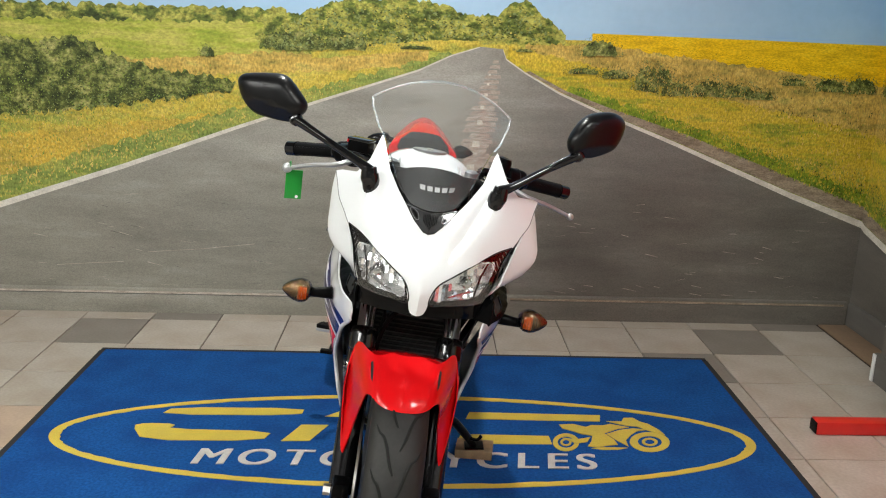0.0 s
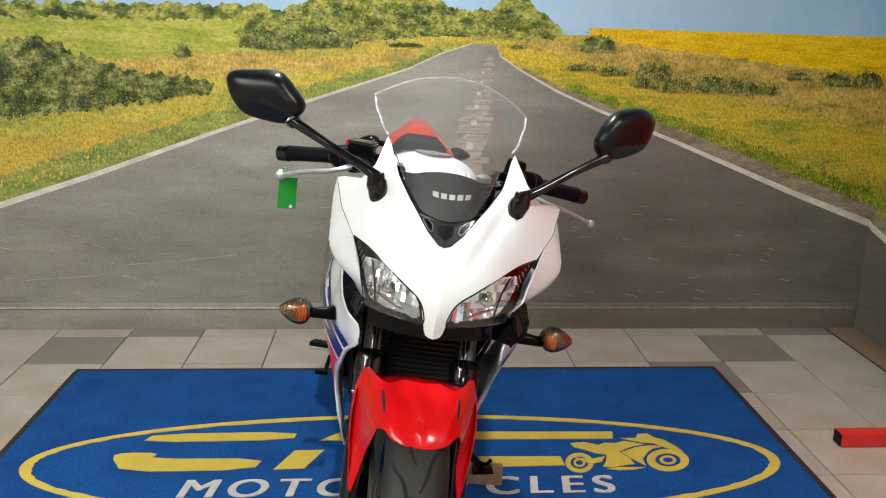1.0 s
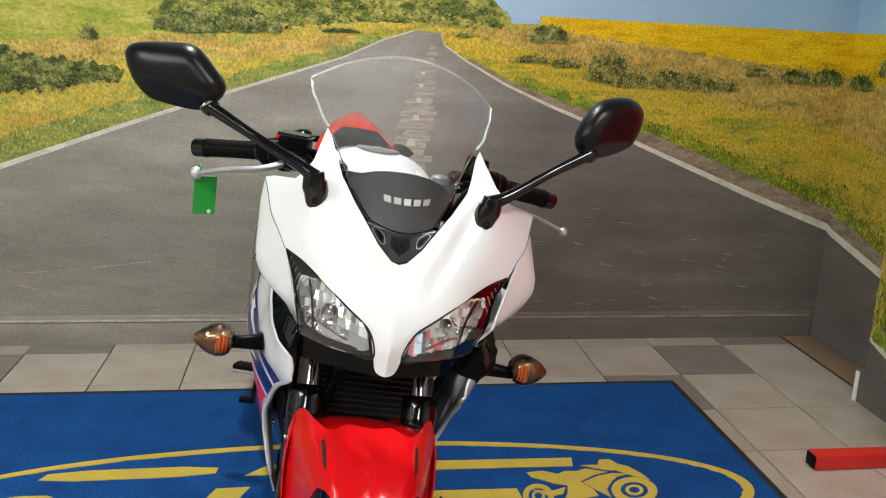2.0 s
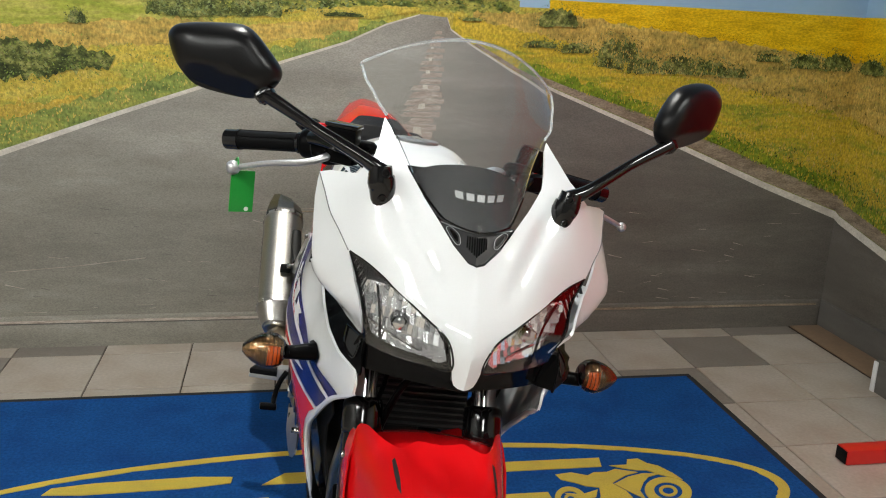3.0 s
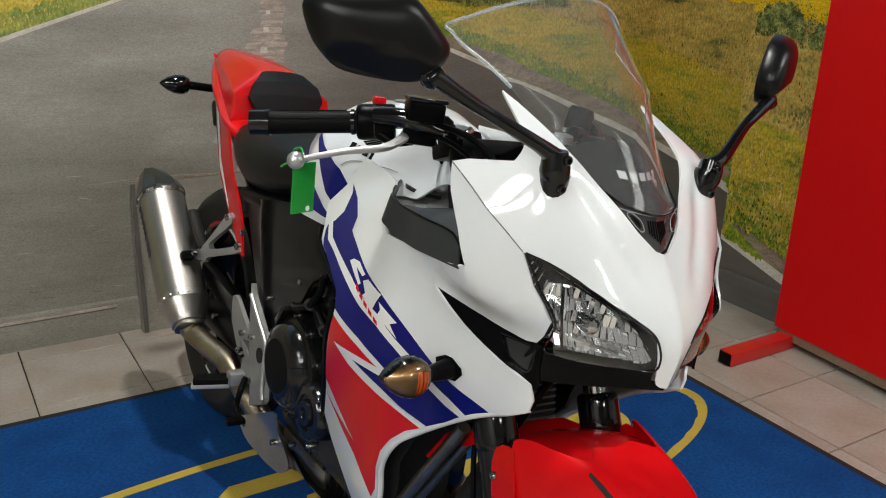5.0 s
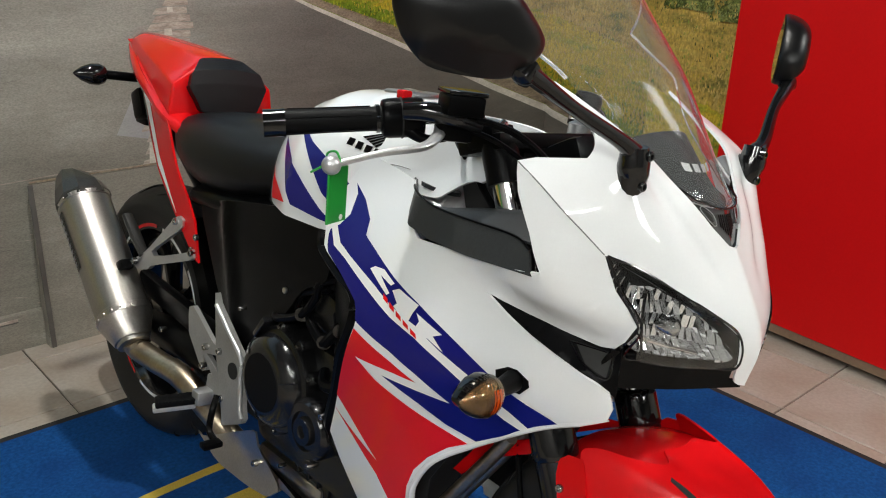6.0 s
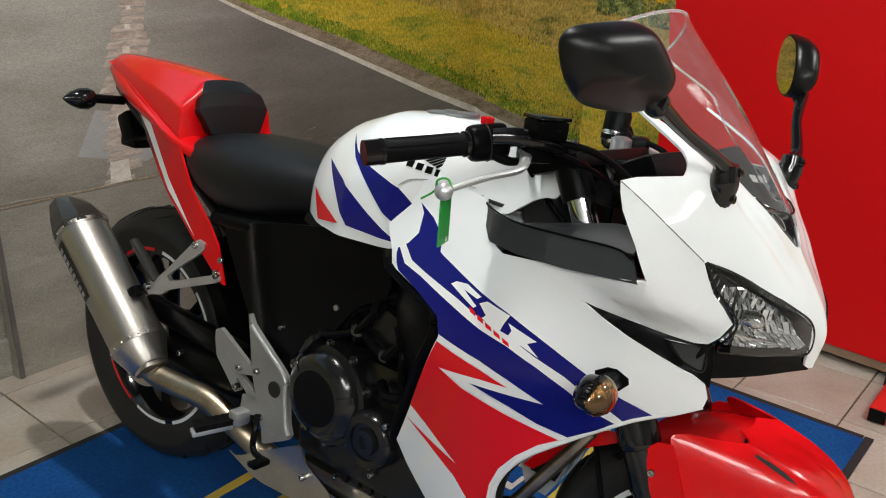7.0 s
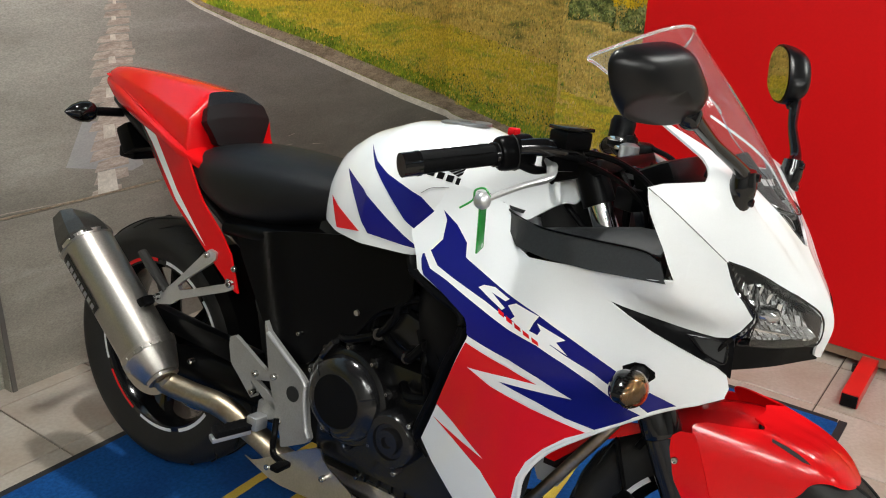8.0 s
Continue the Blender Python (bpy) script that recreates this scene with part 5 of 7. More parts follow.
# windscreen -------------------------------------------------------------
SCREEN_ROWS = [  # middle y, z; half width; how far the edge sweeps back and up
    (.206, .941, .050, .022, .010), (.228, .970, .078, .055, .010), (.262, 1.015, .104, .085, .010), (.295, 1.055, .126, .090, .008),
    (.330, 1.095, .141, .076, -.014), (.365, 1.133, .150, .074, -.036), (.398, 1.168, .160, .077, -.056), (.425, 1.198, .165, .088, -.065)]


def screen_at(u, v, out=0.0):
    k = min(max(v, 0.0), 0.99999) * (len(SCREEN_ROWS) - 1)
    rows = np.array(SCREEN_ROWS)
    i = int(k)
    ext = np.vstack([2 * rows[0] - rows[1], rows, 2 * rows[-1] - rows[-2]])
    f = k - i
    a, b, c, d = ext[i:i + 4]
    y, z, w, back, up = 0.5 * (2 * b + (c - a) * f + (2 * a - 5 * b + 4 * c - d) * f * f + (3 * b - a - 3 * c + d) * f ** 3)
    return Vector((w * u, y + back * abs(u) ** 2.0 + out, z + up * u * u - out * 0.6))


rings = [[screen_at(-1 + 2 * i / 28, j / 30) for i in range(29)] for j in range(31)]
bm = loft(rings, False, False)
thicken(bm, 0.003)
ws = part("windscreen", bm, SCREEN, bike, "clear acrylic windscreen")
ws.visible_shadow = False
rim_line = [screen_at(-1, v / 20) for v in range(9, 20)] + [screen_at(-1 + k / 8, 1) for k in range(17)] + [screen_at(1, v / 20) for v in range(19, 8, -1)]
part("screen_edge", tube(rim_line, 0.0026, 8, 150), SCREEN_EDGE, ws, "polished clear screen edge").visible_shadow = False
part("lower_seal", tube([screen_at(-1, .16), screen_at(-1, .08)] + [screen_at(-1 + k / 6, 0, -.0015) for k in range(13)] + [screen_at(1, .08), screen_at(1, .16)], 0.0016, 6, 60), BLACK_GLOSS, ws, "thin black seal")
rings = [[screen_at(-0.97 + 1.94 * i / 20, 0.01 + j / 16 * (0.345 - 0.150 * abs(-1 + 2 * i / 20) ** 2.0), 0.009 + 0.016 * j / 16) for i in range(21)] for j in range(17)]
bm = loft(rings, False, False)
thicken(bm, 0.004)
shroud = part("dash_shroud", bm, BLACK_MATT, bike, "black shroud behind the screen")
for k in range(5):
    u0, u1 = -0.34 + 0.178 * k, -0.34 + 0.178 * k + 0.125
    rings = [[screen_at(u0 + (u1 - u0) * i / 3, 0.190 + 0.028 * j, 0.0120) for i in range(4)] for j in range(2)]
    part("badge_bar", loft(rings, False, False), BADGE, shroud, "plain silver badge shapes" if k == 0 else "")

# side fairings ----------------------------------------------------------
FAIRING = [(.765, .768), (.7555, .748), (.744, .7415), (.680, .721), (.6415, .713), (.627, .703), (.6215, .6905), (.624, .666), (.648, .6065), (.682, .526), (.726, .430), (.703, .390), (.657, .329), (.620, .275), (.575, .275), (.545, .33), (.526, .387), (.516, .44), (.478, .50), (.418, .552), (.338, .612),
           (.293, .640), (.226, .673), (.222, .69), (.228, .710), (.242, .722), (.276, .735), (.305, .745), (.332, .753), (.377, .770), (.410, .786),
           (.388, .779), (.36, .774), (.327, .769), (.283, .763), (.255, .761), (.237, .765), (.222, .780), (.208, .804), (.221, .823), (.237, .841), (.246, .861), (.2525, .8815), (.278, .9035), (.302, .9245), (.334, .9475), (.367, .9695),
           (.364, .955), (.356, .933), (.343, .911), (.330, .890), (.319, .868), (.307, .846), (.37, .836), (.433, .829), (.549, .818), (.582, .830), (.625, .883), (.72, .895), (.80, .885), (.815, .86), (.79, .80)]
BLUE_AREA = [(.674, .810), (.666, .789), (.659, .786), (.631, .777), (.567, .756), (.511, .739), (.461, .719), (.4125, .699), (.379, .686), (.325, .660), (.286, .642), (.324, .619), (.403, .567), (.448, .5765), (.492, .5935), (.560, .6125), (.438, .615), (.494, .639), (.543, .655), (.619, .670), (.625, .675), (.628, .6885), (.635, .699), (.6545, .709), (.687, .7235), (.737, .7415), (.745, .751), (.7515, .7655), (.752, .774), (.735, .786), (.722, .805), (.728, .836), (.741, .850), (.705, .833)]
WHITE_BAND = [(.740, .7855), (.714, .7635), (.680, .7535), (.603, .7345), (.555, .719), (.504, .708), (.454, .687), (.408, .671), (.348, .638), (.324, .6195), (.334, .613), (.357, .6225), (.406, .652), (.452, .673), (.500, .691), (.5515, .703), (.610, .722), (.689, .7465), (.727, .7555), (.7487, .777)]
RED_AREA = [(.6245, .660), (.541, .6405), (.490, .6245), (.540, .6235), (.614, .618), (.5715, .598), (.501, .578), (.416, .5575), (.447, .538), (.482, .5055), (.510, .470), (.526, .4325), (.534, .386), (.550, .360), (.594, .419), (.653, .4635), (.697, .4915), (.589, .446), (.6515, .498), (.685, .520), (.650, .600)]
ZIGZAG = [(.622, .672), (.543, .655), (.494, .639), (.438, .615), (.560, .612), (.492, .5925), (.448, .5755), (.4045, .5655), (.4145, .558), (.4475, .566), (.5015, .581), (.5695, .6005), (.6155, .6185), (.540, .6245), (.4885, .626), (.5415, .642), (.6235, .662)]
VENT = [(.414, .790), (.388, .784), (.36, .780), (.327, .775), (.283, .769), (.25, .768), (.230, .768), (.226, .740), (.224, .704), (.242, .714), (.276, .728), (.332, .746), (.38, .765)]
for sgn in (-1, 1):
    fair = part("side_fairing", sheet(FAIRING, on_side(sgn), 0.014, 0.004), WHITE, bike, "white side fairing with blue and red graphics")
    for nm, o, mt, out in (("blue_panel", BLUE_AREA, BLUE, .0010), ("white_band", WHITE_BAND, DECAL_WHITE, .0018), ("red_panel", RED_AREA, DECAL_RED, .0010), 
                           ("zigzag", ZIGZAG, DECAL_WHITE, .0018)):
        part(nm, sheet(o, on_side(sgn, out), 0.014, 0.0), mt, fair)
    for k, em in enumerate(([(.623, .752), (.614, .758), (.592, .760), (.561, .7495), (.567, .7445), (.5955, .751), (.565, .734), (.570, .730)], [(.561, .7395), (.548, .746), (.5055, .7365), (.512, .724), (.5175, .7065), (.5505, .720), (.545, .726)], [(.506, .7255), (.457, .7105), (.4705, .704), (.450, .688), (.4785, .6985), (.490, .697), (.504, .7025), (.498, .716)])):
        part("emblem_shape", sheet(em, on_side(sgn, .0022), 0.014, 0.0), DECAL_WHITE, fair, "plain white emblem shapes" if k == 0 else "")
    for k in range(5):
        y, z = .573 - .0165 * k, .7275 - .0070 * k
        part("underline_bar", sheet([(y + .004, z + .003), (y - .008, z - .002), (y - .011, z - .0085), (y + .001, z - .0045)], on_side(sgn, .0022), 0.014, 0.0), DECAL_RED, fair)
    vent = part("vent_trim", sheet(VENT, lambda y, z: Vector((sgn * wedge_w(y, z) * splay(sgn, y), y, z)), 0.010, 0.004), BLACK_SATIN, bike, "black plastic intake wedge")
    part("vent_mouth", sheet([(.285, .756), (.250, .756), (.238, .755), (.236, .728), (.262, .738)], lambda y, z: Vector((sgn * (wedge_w(y, z) * splay(sgn, y) + .0015), y, z)), 0.010, 0.0), DARK, vent)
    mouth = [(.292, .757), (.250, .757), (.237, .755), (.235, .727), (.262, .737), (.292, .757)]
    part("mouth_rim", tube([Vector((sgn * (wedge_w(y, z) * splay(sgn, y) + .002), y, z)) for y, z in mouth], .0016, 6, 40), BLACK_GLOSS, vent)
    if sgn > 0:
        bm = bmesh.new()
        cor = [Vector((left_flare(x), nose_y(x, z) + .005, z)) for x, z in ((.124, .714), (.142, .735), (.140, .762))] + [Vector((wedge_w(y, z) * splay(1, y), y, z)) for y, z in ((.228, .764), (.226, .735), (.226, .706))]
        bm.faces.new([bm.verts.new(v) for v in cor])
        bmesh.ops.triangulate(bm, faces=bm.faces[:])
        thicken(bm, .003)
        part("corner_fill", bm, BLACK_SATIN, vent)
    # rear lip of the fairing and the black inner panel
    lip = [(.772, .762), (.762, .742), (.748, .7335), (.685, .713), (.652, .705), (.637, .692), (.634, .664), (.658, .605), (.692, .525), (.734, .432), (.712, .392)]
    part("inner_lip", tube([Vector((sgn * (side_w(y, z) - 0.012), y + 0.006, z)) for y, z in lip], 0.013, 8, 60, flat=0.7), BLACK_SATIN, fair)
    bm = sheet([(.63, .70), (.68, .715), (.76, .73), (.78, .68), (.74, .52), (.765, .43), (.73, .425), (.635, .66)], lambda y, z: Vector((sgn * (side_w(y, z) - 0.03 - 0.25 * max(0, y - .68)), y, z)), 0.03, 0.004)
    part("inner_panel", bm, BLACK_SATIN, fair)
    bm = sheet([(.43, .545), (.478, .498), (.516, .438), (.526, .387), (.545, .33), (.60, .33), (.62, .5), (.5, .64), (.43, .66)], lambda y, z: Vector((sgn * (side_w(y, z) - 0.035), y, z)), 0.03, 0.004)
    part("inner_liner", bm, DARK, fair)
    edge = [(.226, .673), (.293, .640), (.338, .612), (.418, .552), (.478, .50), (.516, .44), (.526, .387), (.545, .33)]
    part("edge_roll", tube([on_side(sgn, -.004)(y, z) for y, z in edge], [.001] + [.0055] * 12 + [.002], 8, 40), WHITE, fair)
    # indicator
    part("indicator_recess", sheet(rounded([(.372, .692), (.342, .710), (.312, .694), (.335, .668)], 1), on_side(sgn, .0024), 0.012, 0.0), BLACK_SATIN, fair)
    far_out = .020 if sgn > 0 else .006
    ind = part("indicator", tube([(sgn * .176, .343, .690), (sgn * (.220 + far_out), .332, .688), (sgn * (.231 + far_out), .328, .690)], [.016, .011, .012], 12, 8), BLACK_SATIN, bike, "black indicator stalk")
    c0 = Vector((sgn * (.228 + far_out), .330, .690 if sgn < 0 else .698))
    prof = ((0, .009), (.005, .017), (.014, .0235), (.026, .0255), (.039, .0225), (.051, .0160), (.060, .009), (.066, .0025))
    rows = []
    for dx, r in prof:
        rows.append([c0 + Vector((sgn * dx, (0.006 if math.sin(a) > 0 else -.004) + r * 0.80 * math.sin(a), r * math.cos(a))) for a in [2 * math.pi * j / 20 for j in range(20)]])
    part("shell", loft(rows), BLACK_GLOSS, ind)
    def lens_rows(sel, grow):
        out = []
        for dx, r in sel:
            out.append([c0 + Vector((sgn * dx, -.005 - (r + grow) * 0.90 * math.sin(a), (r + .0004 + grow) * math.cos(a))) for a in [math.pi * j / 16 for j in range(17)]])
        return out
    part("reflector", loft(lens_rows(prof[1:], -.0012), False, False), LENS_BACK, ind, "silver-brown inner reflector")
    core = [[c0 + Vector((sgn * dx, -.005 - (r - .0006) * .90 * math.sin(a), (r - .0002) * math.cos(a))) for a in [math.pi * (.30 + .42 * j / 10) for j in range(11)]] for dx, r in ((.010, .0212), (.014, .0235), (.022, .0252), (.028, .0254))]
    part("amber_bulb", loft(core, False, False), AMBER, ind, "amber bulb cover")
    part("lens", loft(lens_rows(prof[1:], .0022), False, False), LENS_SHELL, ind, "warm clear indicator lens").visible_shadow = False
    for dx, r in ((.008, .0195), (.014, .0236), (.020, .0252), (.026, .0256), (.032, .0242), (.038, .0226), (.044, .0196), (.050, .0165)):
        part("lens_rib", tube([c0 + Vector((sgn * dx, -.005 - (r + .0004) * .90 * math.sin(a), (r + .0004) * math.cos(a))) for a in [math.pi * (.1 + .8 * j / 8) for j in range(9)]], .0007, 5, 12), LENS_BACK, ind)
    for k in range(12):
        dx = .006 + .0052 * k
        r = float(np.interp(dx, [p[0] for p in prof], [p[1] for p in prof]))
        part("rim_tooth", block((.0020, .008, .0026), c0 + Vector((sgn * dx, -.004, r + .0006)), .0006), BLACK_SATIN, ind)
    # plastic duct on top of the fairing
    duct = [(.646, .879), (.632, .874), (.605, .846), (.575, .829), (.52, .825), (.433, .829), (.318, .840), (.333, .868), (.364, .876), (.448, .872), (.536, .868), (.60, .873)]
    duct_ob = part("duct_side", sheet(duct, lambda y, z: Vector((sgn * (np.interp(y, [.30, .45, .58, .65], [.222, .206, .184, .128]) + 0.25 * (.84 - z)), y, z)), 0.02, 0.004), GREY_PLASTIC, bike, "dark grey plastic duct")
    part("duct_lip", tube([(sgn * (np.interp(y, [.30, .45, .58, .65], [.222, .206, .184, .128]) + 0.25 * (.84 - z)), y, z) for y, z in ((.646, .879), (.60, .873), (.536, .868), (.448, .872), (.364, .876), (.333, .868))], .0018, 8, 30), BLACK_SATIN, duct_ob)
    ear = rounded([(.115, .646), (.122, .618), (.104, .594), (.078, .588), (.066, .602), (.070, .622), (.092, .640)], 1)
    part("duct_ear", sheet([(sgn * x, y) for x, y in ear], lambda x, y: Vector((x, y, .8775 - .10 * (.645 - y) - .12 * (.115 - abs(x)))), .012, .006, inside=(0, .6, .5)), GREY_PLASTIC, duct_ob)
    part("duct_screw", lathe([(.0065, -.002), (.0065, .003), (.003, .004)], 12, Matrix.Translation((sgn * .105, .624, .8755)) @ Matrix.Rotation(radians(-90), 4, "Y")), STEEL, duct_ob)
    rings = []
    for k in range(13):
        y = .335 + .255 * k / 12
        xo = np.interp(y, [.30, .45, .58, .65], [.214, .192, .155, .105])
        rings.append([Vector((sgn * (xo - (xo - 0.07) * i / 8), y, np.interp(y, [.34, .44, .62], [.876, .866, .850]) + (.030 * math.sin(math.pi * min(1, i / 7)) * float(np.interp(y, [.34, .40, .48, .58], [.9, 1, .6, 0])) - .02 * (i / 8) ** 2))) for i in range(9)])
    bm = loft(rings, False, False)
    thicken(bm, .004, (0, .45, .6))
    part("dash_side_panel", bm, GREY_PLASTIC, bike, "grained grey inner panel")

part("belly_pan", loft([[(x * w, y, z + 0.03 * abs(x) ** 2) for x in (-1, -.6, -.2, .2, .6, 1)] for y, w, z in ((.58, .11, .25), (.68, .125, .20), (.85, .12, .185), (1.0, .10, .19))], False, False), BLACK_SATIN, bike, "black belly pan")

# tank -------------------------------------------------------------------
TANK_Y = [.62, .66, .72, .80, .90, .98, 1.03, 1.062]
TANK_T = [.880, .940, .972, .988, .977, .948, .917, .860]
TANK_W = [.092, .118, .150, .174, .178, .150, .122, .090]
TANK_B = [.79, .775, .765, .76, .757, .757, .765, .79]


def tank_xz(y, a):
    """a: 0 at the flank's foot, 1 on the middle line."""
    t, w, b = np.interp(y, TANK_Y, TANK_T), np.interp(y, TANK_Y, TANK_W), np.interp(y, TANK_Y, TANK_B)
    ang = a * math.pi / 2
    return w * math.cos(ang) ** 0.80, b + (t - b) * math.sin(ang) ** 0.85


def tank_w(y, z):
    lo, hi = 0.0, 1.0
    for _ in range(22):
        m = (lo + hi) / 2
        if tank_xz(y, m)[1] < z:
            lo = m
        else:
            hi = m
    return tank_xz(y, (lo + hi) / 2)[0]


rings = []
for y in np.linspace(TANK_Y[0], TANK_Y[-1], 30):
    ring = []
    for k in range(33):
        a = k / 16
        x, z = tank_xz(y, a if a <= 1 else 2 - a)
        ring.append((x if a <= 1 else -x, y, z))
    rings.append(ring)
tank = part("fuel_tank", loft(rings), WHITE, bike, "white fuel tank with blue and red stripes")
cap = part("fuel_cap", lathe([(0.048, -0.006), (0.048, -0.001), (0.044, 0.0005), (0.036, -0.0003)], 40, Matrix.Translation((0, .815, .987)) @ Matrix.Rotation(radians(-4), 4, "X") @ Matrix.Rotation(radians(-90), 4, "Y")), CAP_GREY, tank, "grey metal fuel cap")
part("key_cover", block((0.016, 0.030, 0.003), (0, .815, .9885), 0.001), STEEL, cap)
for sgn in (-1, 1):
    def shoulder(y, z):
        f = min(1.0, max(0.0, (y - .60) / .13))
        f = f * f * (3 - 2 * f)
        return Vector((sgn * ((1 - f) * (.104 - .35 * (z - .90)) + f * (tank_w(.73, min(z, .955)) + .002)), y, z))
    arm = fine([(.735, .80), (.68, .835), (.64, .855), (.60, .860), (.582, .872), (.559, .890), (.540, .899), (.523, .902), (.515, .925), (.522, .945), (.56, .960), (.62, .968), (.735, .965)], 60)
    part("tank_shoulder", sheet(arm, shoulder, .012, .004), WHITE, tank, "white tank cover reaching to the steering head")
    gap = [shoulder(y, z) + Vector((sgn * .0012, 0, 0)) for y, z in ((.660, .889), (.68, .890), (.70, .889))] + [Vector((sgn * (tank_w(y, z) + .0012), y, z)) for y, z in ((.748, .886), (.775, .881), (.790, .870))]
    part("panel_gap", tube(gap, .0006, 6, 40), GREY_GAP, tank)

    def on_tank(y, z):
        return Vector((sgn * (tank_w(y, z) + .0015), y, z))
    part("stripe", sheet([(.945, .928), (.868, .889), (.788, .864), (.743, .833), (.733, .803), (.750, .787), (.809, .819), (.906, .900)], on_tank, 0.012, 0.0), BLUE, tank, "blue tank stripe" if sgn < 0 else "")
    part("stripe", sheet([(.981, .877), (.912, .853), (.842, .812), (.769, .773), (.883, .779), (.928, .827)], on_tank, 0.012, 0.0), BLUE, tank)
    part("stripe", sheet([(1.016, .818), (.902, .778), (.977, .766)], on_tank, 0.012, 0.0), DECAL_RED, tank)
    for k in range(5):
        f, g = (k + .04) / 5, (k + .80) / 5
        low = [(.737 + .034 * q, .906 + .012 * q) for q in (f, g)]
        top = [(.718 + .019 * q, .922 + .008 * q) for q in (g, f)]
        part("wing_bar", sheet(low + top, on_tank, 0.008, 0.0), BLACK_GLOSS, tank, "plain black wing-shaped emblem" if k == 0 else "")
    for k in range(5):
        y0, z0 = .784 - .0172 * k, .9065 - .0026 * k
        part("emblem_bar", sheet([(y0 + .006, z0 + .006), (y0 - .006, z0 + .005), (y0 - .006, z0 - .006), (y0 + .006, z0 - .005)], on_tank, 0.012, 0.0), BLACK_GLOSS, tank)

# seat and tail ----------------------------------------------------------
def pad_rings(rows, n=24, power=2.6):
    rings = []
    for y, zt, zb, w in rows:
        ring = []
        for k in range(n):
            a = 2 * math.pi * k / n
            c, s = math.cos(a), math.sin(a)
            ring.append((w * math.copysign(abs(c) ** (2 / power), c), y, (zt + zb) / 2 + (zt - zb) / 2 * math.copysign(abs(s) ** (2 / power), s)))
        rings.append(ring)
    return rings


def dense(rows, n):
    return [tuple(p) for p in curve_points(rows, n)]


part("rider_seat", loft(pad_rings(dense([(.985, .835, .765, .085), (1.01, .848, .745, .105), (1.08, .852, .728, .125), (1.18, .858, .700, .142), (1.30, .858, .690, .145), (1.38, .850, .72, .134), (1.425, .838, .76, .115), (1.44, .815, .79, .09)], 28))), VINYL, bike, "black vinyl rider seat")
part("seat_base", loft(pad_rings(dense([(.985, .76, .72, .10), (1.15, .735, .67, .135), (1.30, .72, .66, .14)], 12))), BLACK_SATIN, bike)
TAIL = [  # y; top z and half width; deck edge half width and z; foot half width and z
    (1.434, .842, .060, .116, .838, .128, .832), (1.437, .880, .060, .118, .868, .128, .833), (1.442, .918, .058, .119, .890, .128, .834), (1.456, .944, .055, .118, .897, .126, .840),
    (1.52, .955, .048, .107, .911, .116, .858), (1.60, .962, .042, .091, .924, .101, .880), (1.70, .966, .034, .071, .939, .080, .906), (1.79, .966, .025, .048, .950, .057, .929), (1.84, .962, .016, .032, .951, .038, .940), (1.853, .954, .012, .022, .948, .026, .943)]
rings = []
for y, zt, wt, wd, zd, wl, zl in dense(TAIL, 34):
    half = [(0, zt + .004), (wt * .6, zt + .003), (wt, zt), (wt + .006, zt - .004), (wd - .004, zd + .0035), (wd, zd), (wd + .0015, zd - .005), (wl - .0005, zl + .006), (wl, zl), (wl - .010, zl - .030)]
    rings.append([(x, y, z) for x, z in half] + [(-x, y, z) for x, z in half[:0:-1]])
tail = part("tail_cowl", loft(rings), RED, bike, "red single-seat tail cowl")
part("tail_shoulder", loft(pad_rings(dense([(1.385, .826, .78, .128), (1.43, .836, .80, .137), (1.48, .852, .815, .137), (1.55, .876, .835, .125), (1.65, .905, .855, .105), (1.76, .934, .88, .073), (1.835, .945, .915, .045)], 24), 32, 3.2)), RED, tail)
pad_o = [(0.066, 0.0), (0.094, .46), (0.084, .72), (0.052, 1.0), (-0.052, 1.0), (-0.084, .72), (-0.094, .46), (-0.066, 0.0)]
part("pillion_pad", sheet(rounded(pad_o, 1, 0.07), lambda x, f: Vector((x, np.interp(f, [0, .25, .5, .75, 1], [1.402, 1.406, 1.412, 1.424, 1.458]) + .5 * x * x, np.interp(f, [0, .25, .5, .75, 1], [.842, .874, .905, .934, .955]) - 1.5 * x * x * f)), 0.025, 0.022, inside=(0, 1.6, 0.7)), VINYL, bike, "black pillion pad")
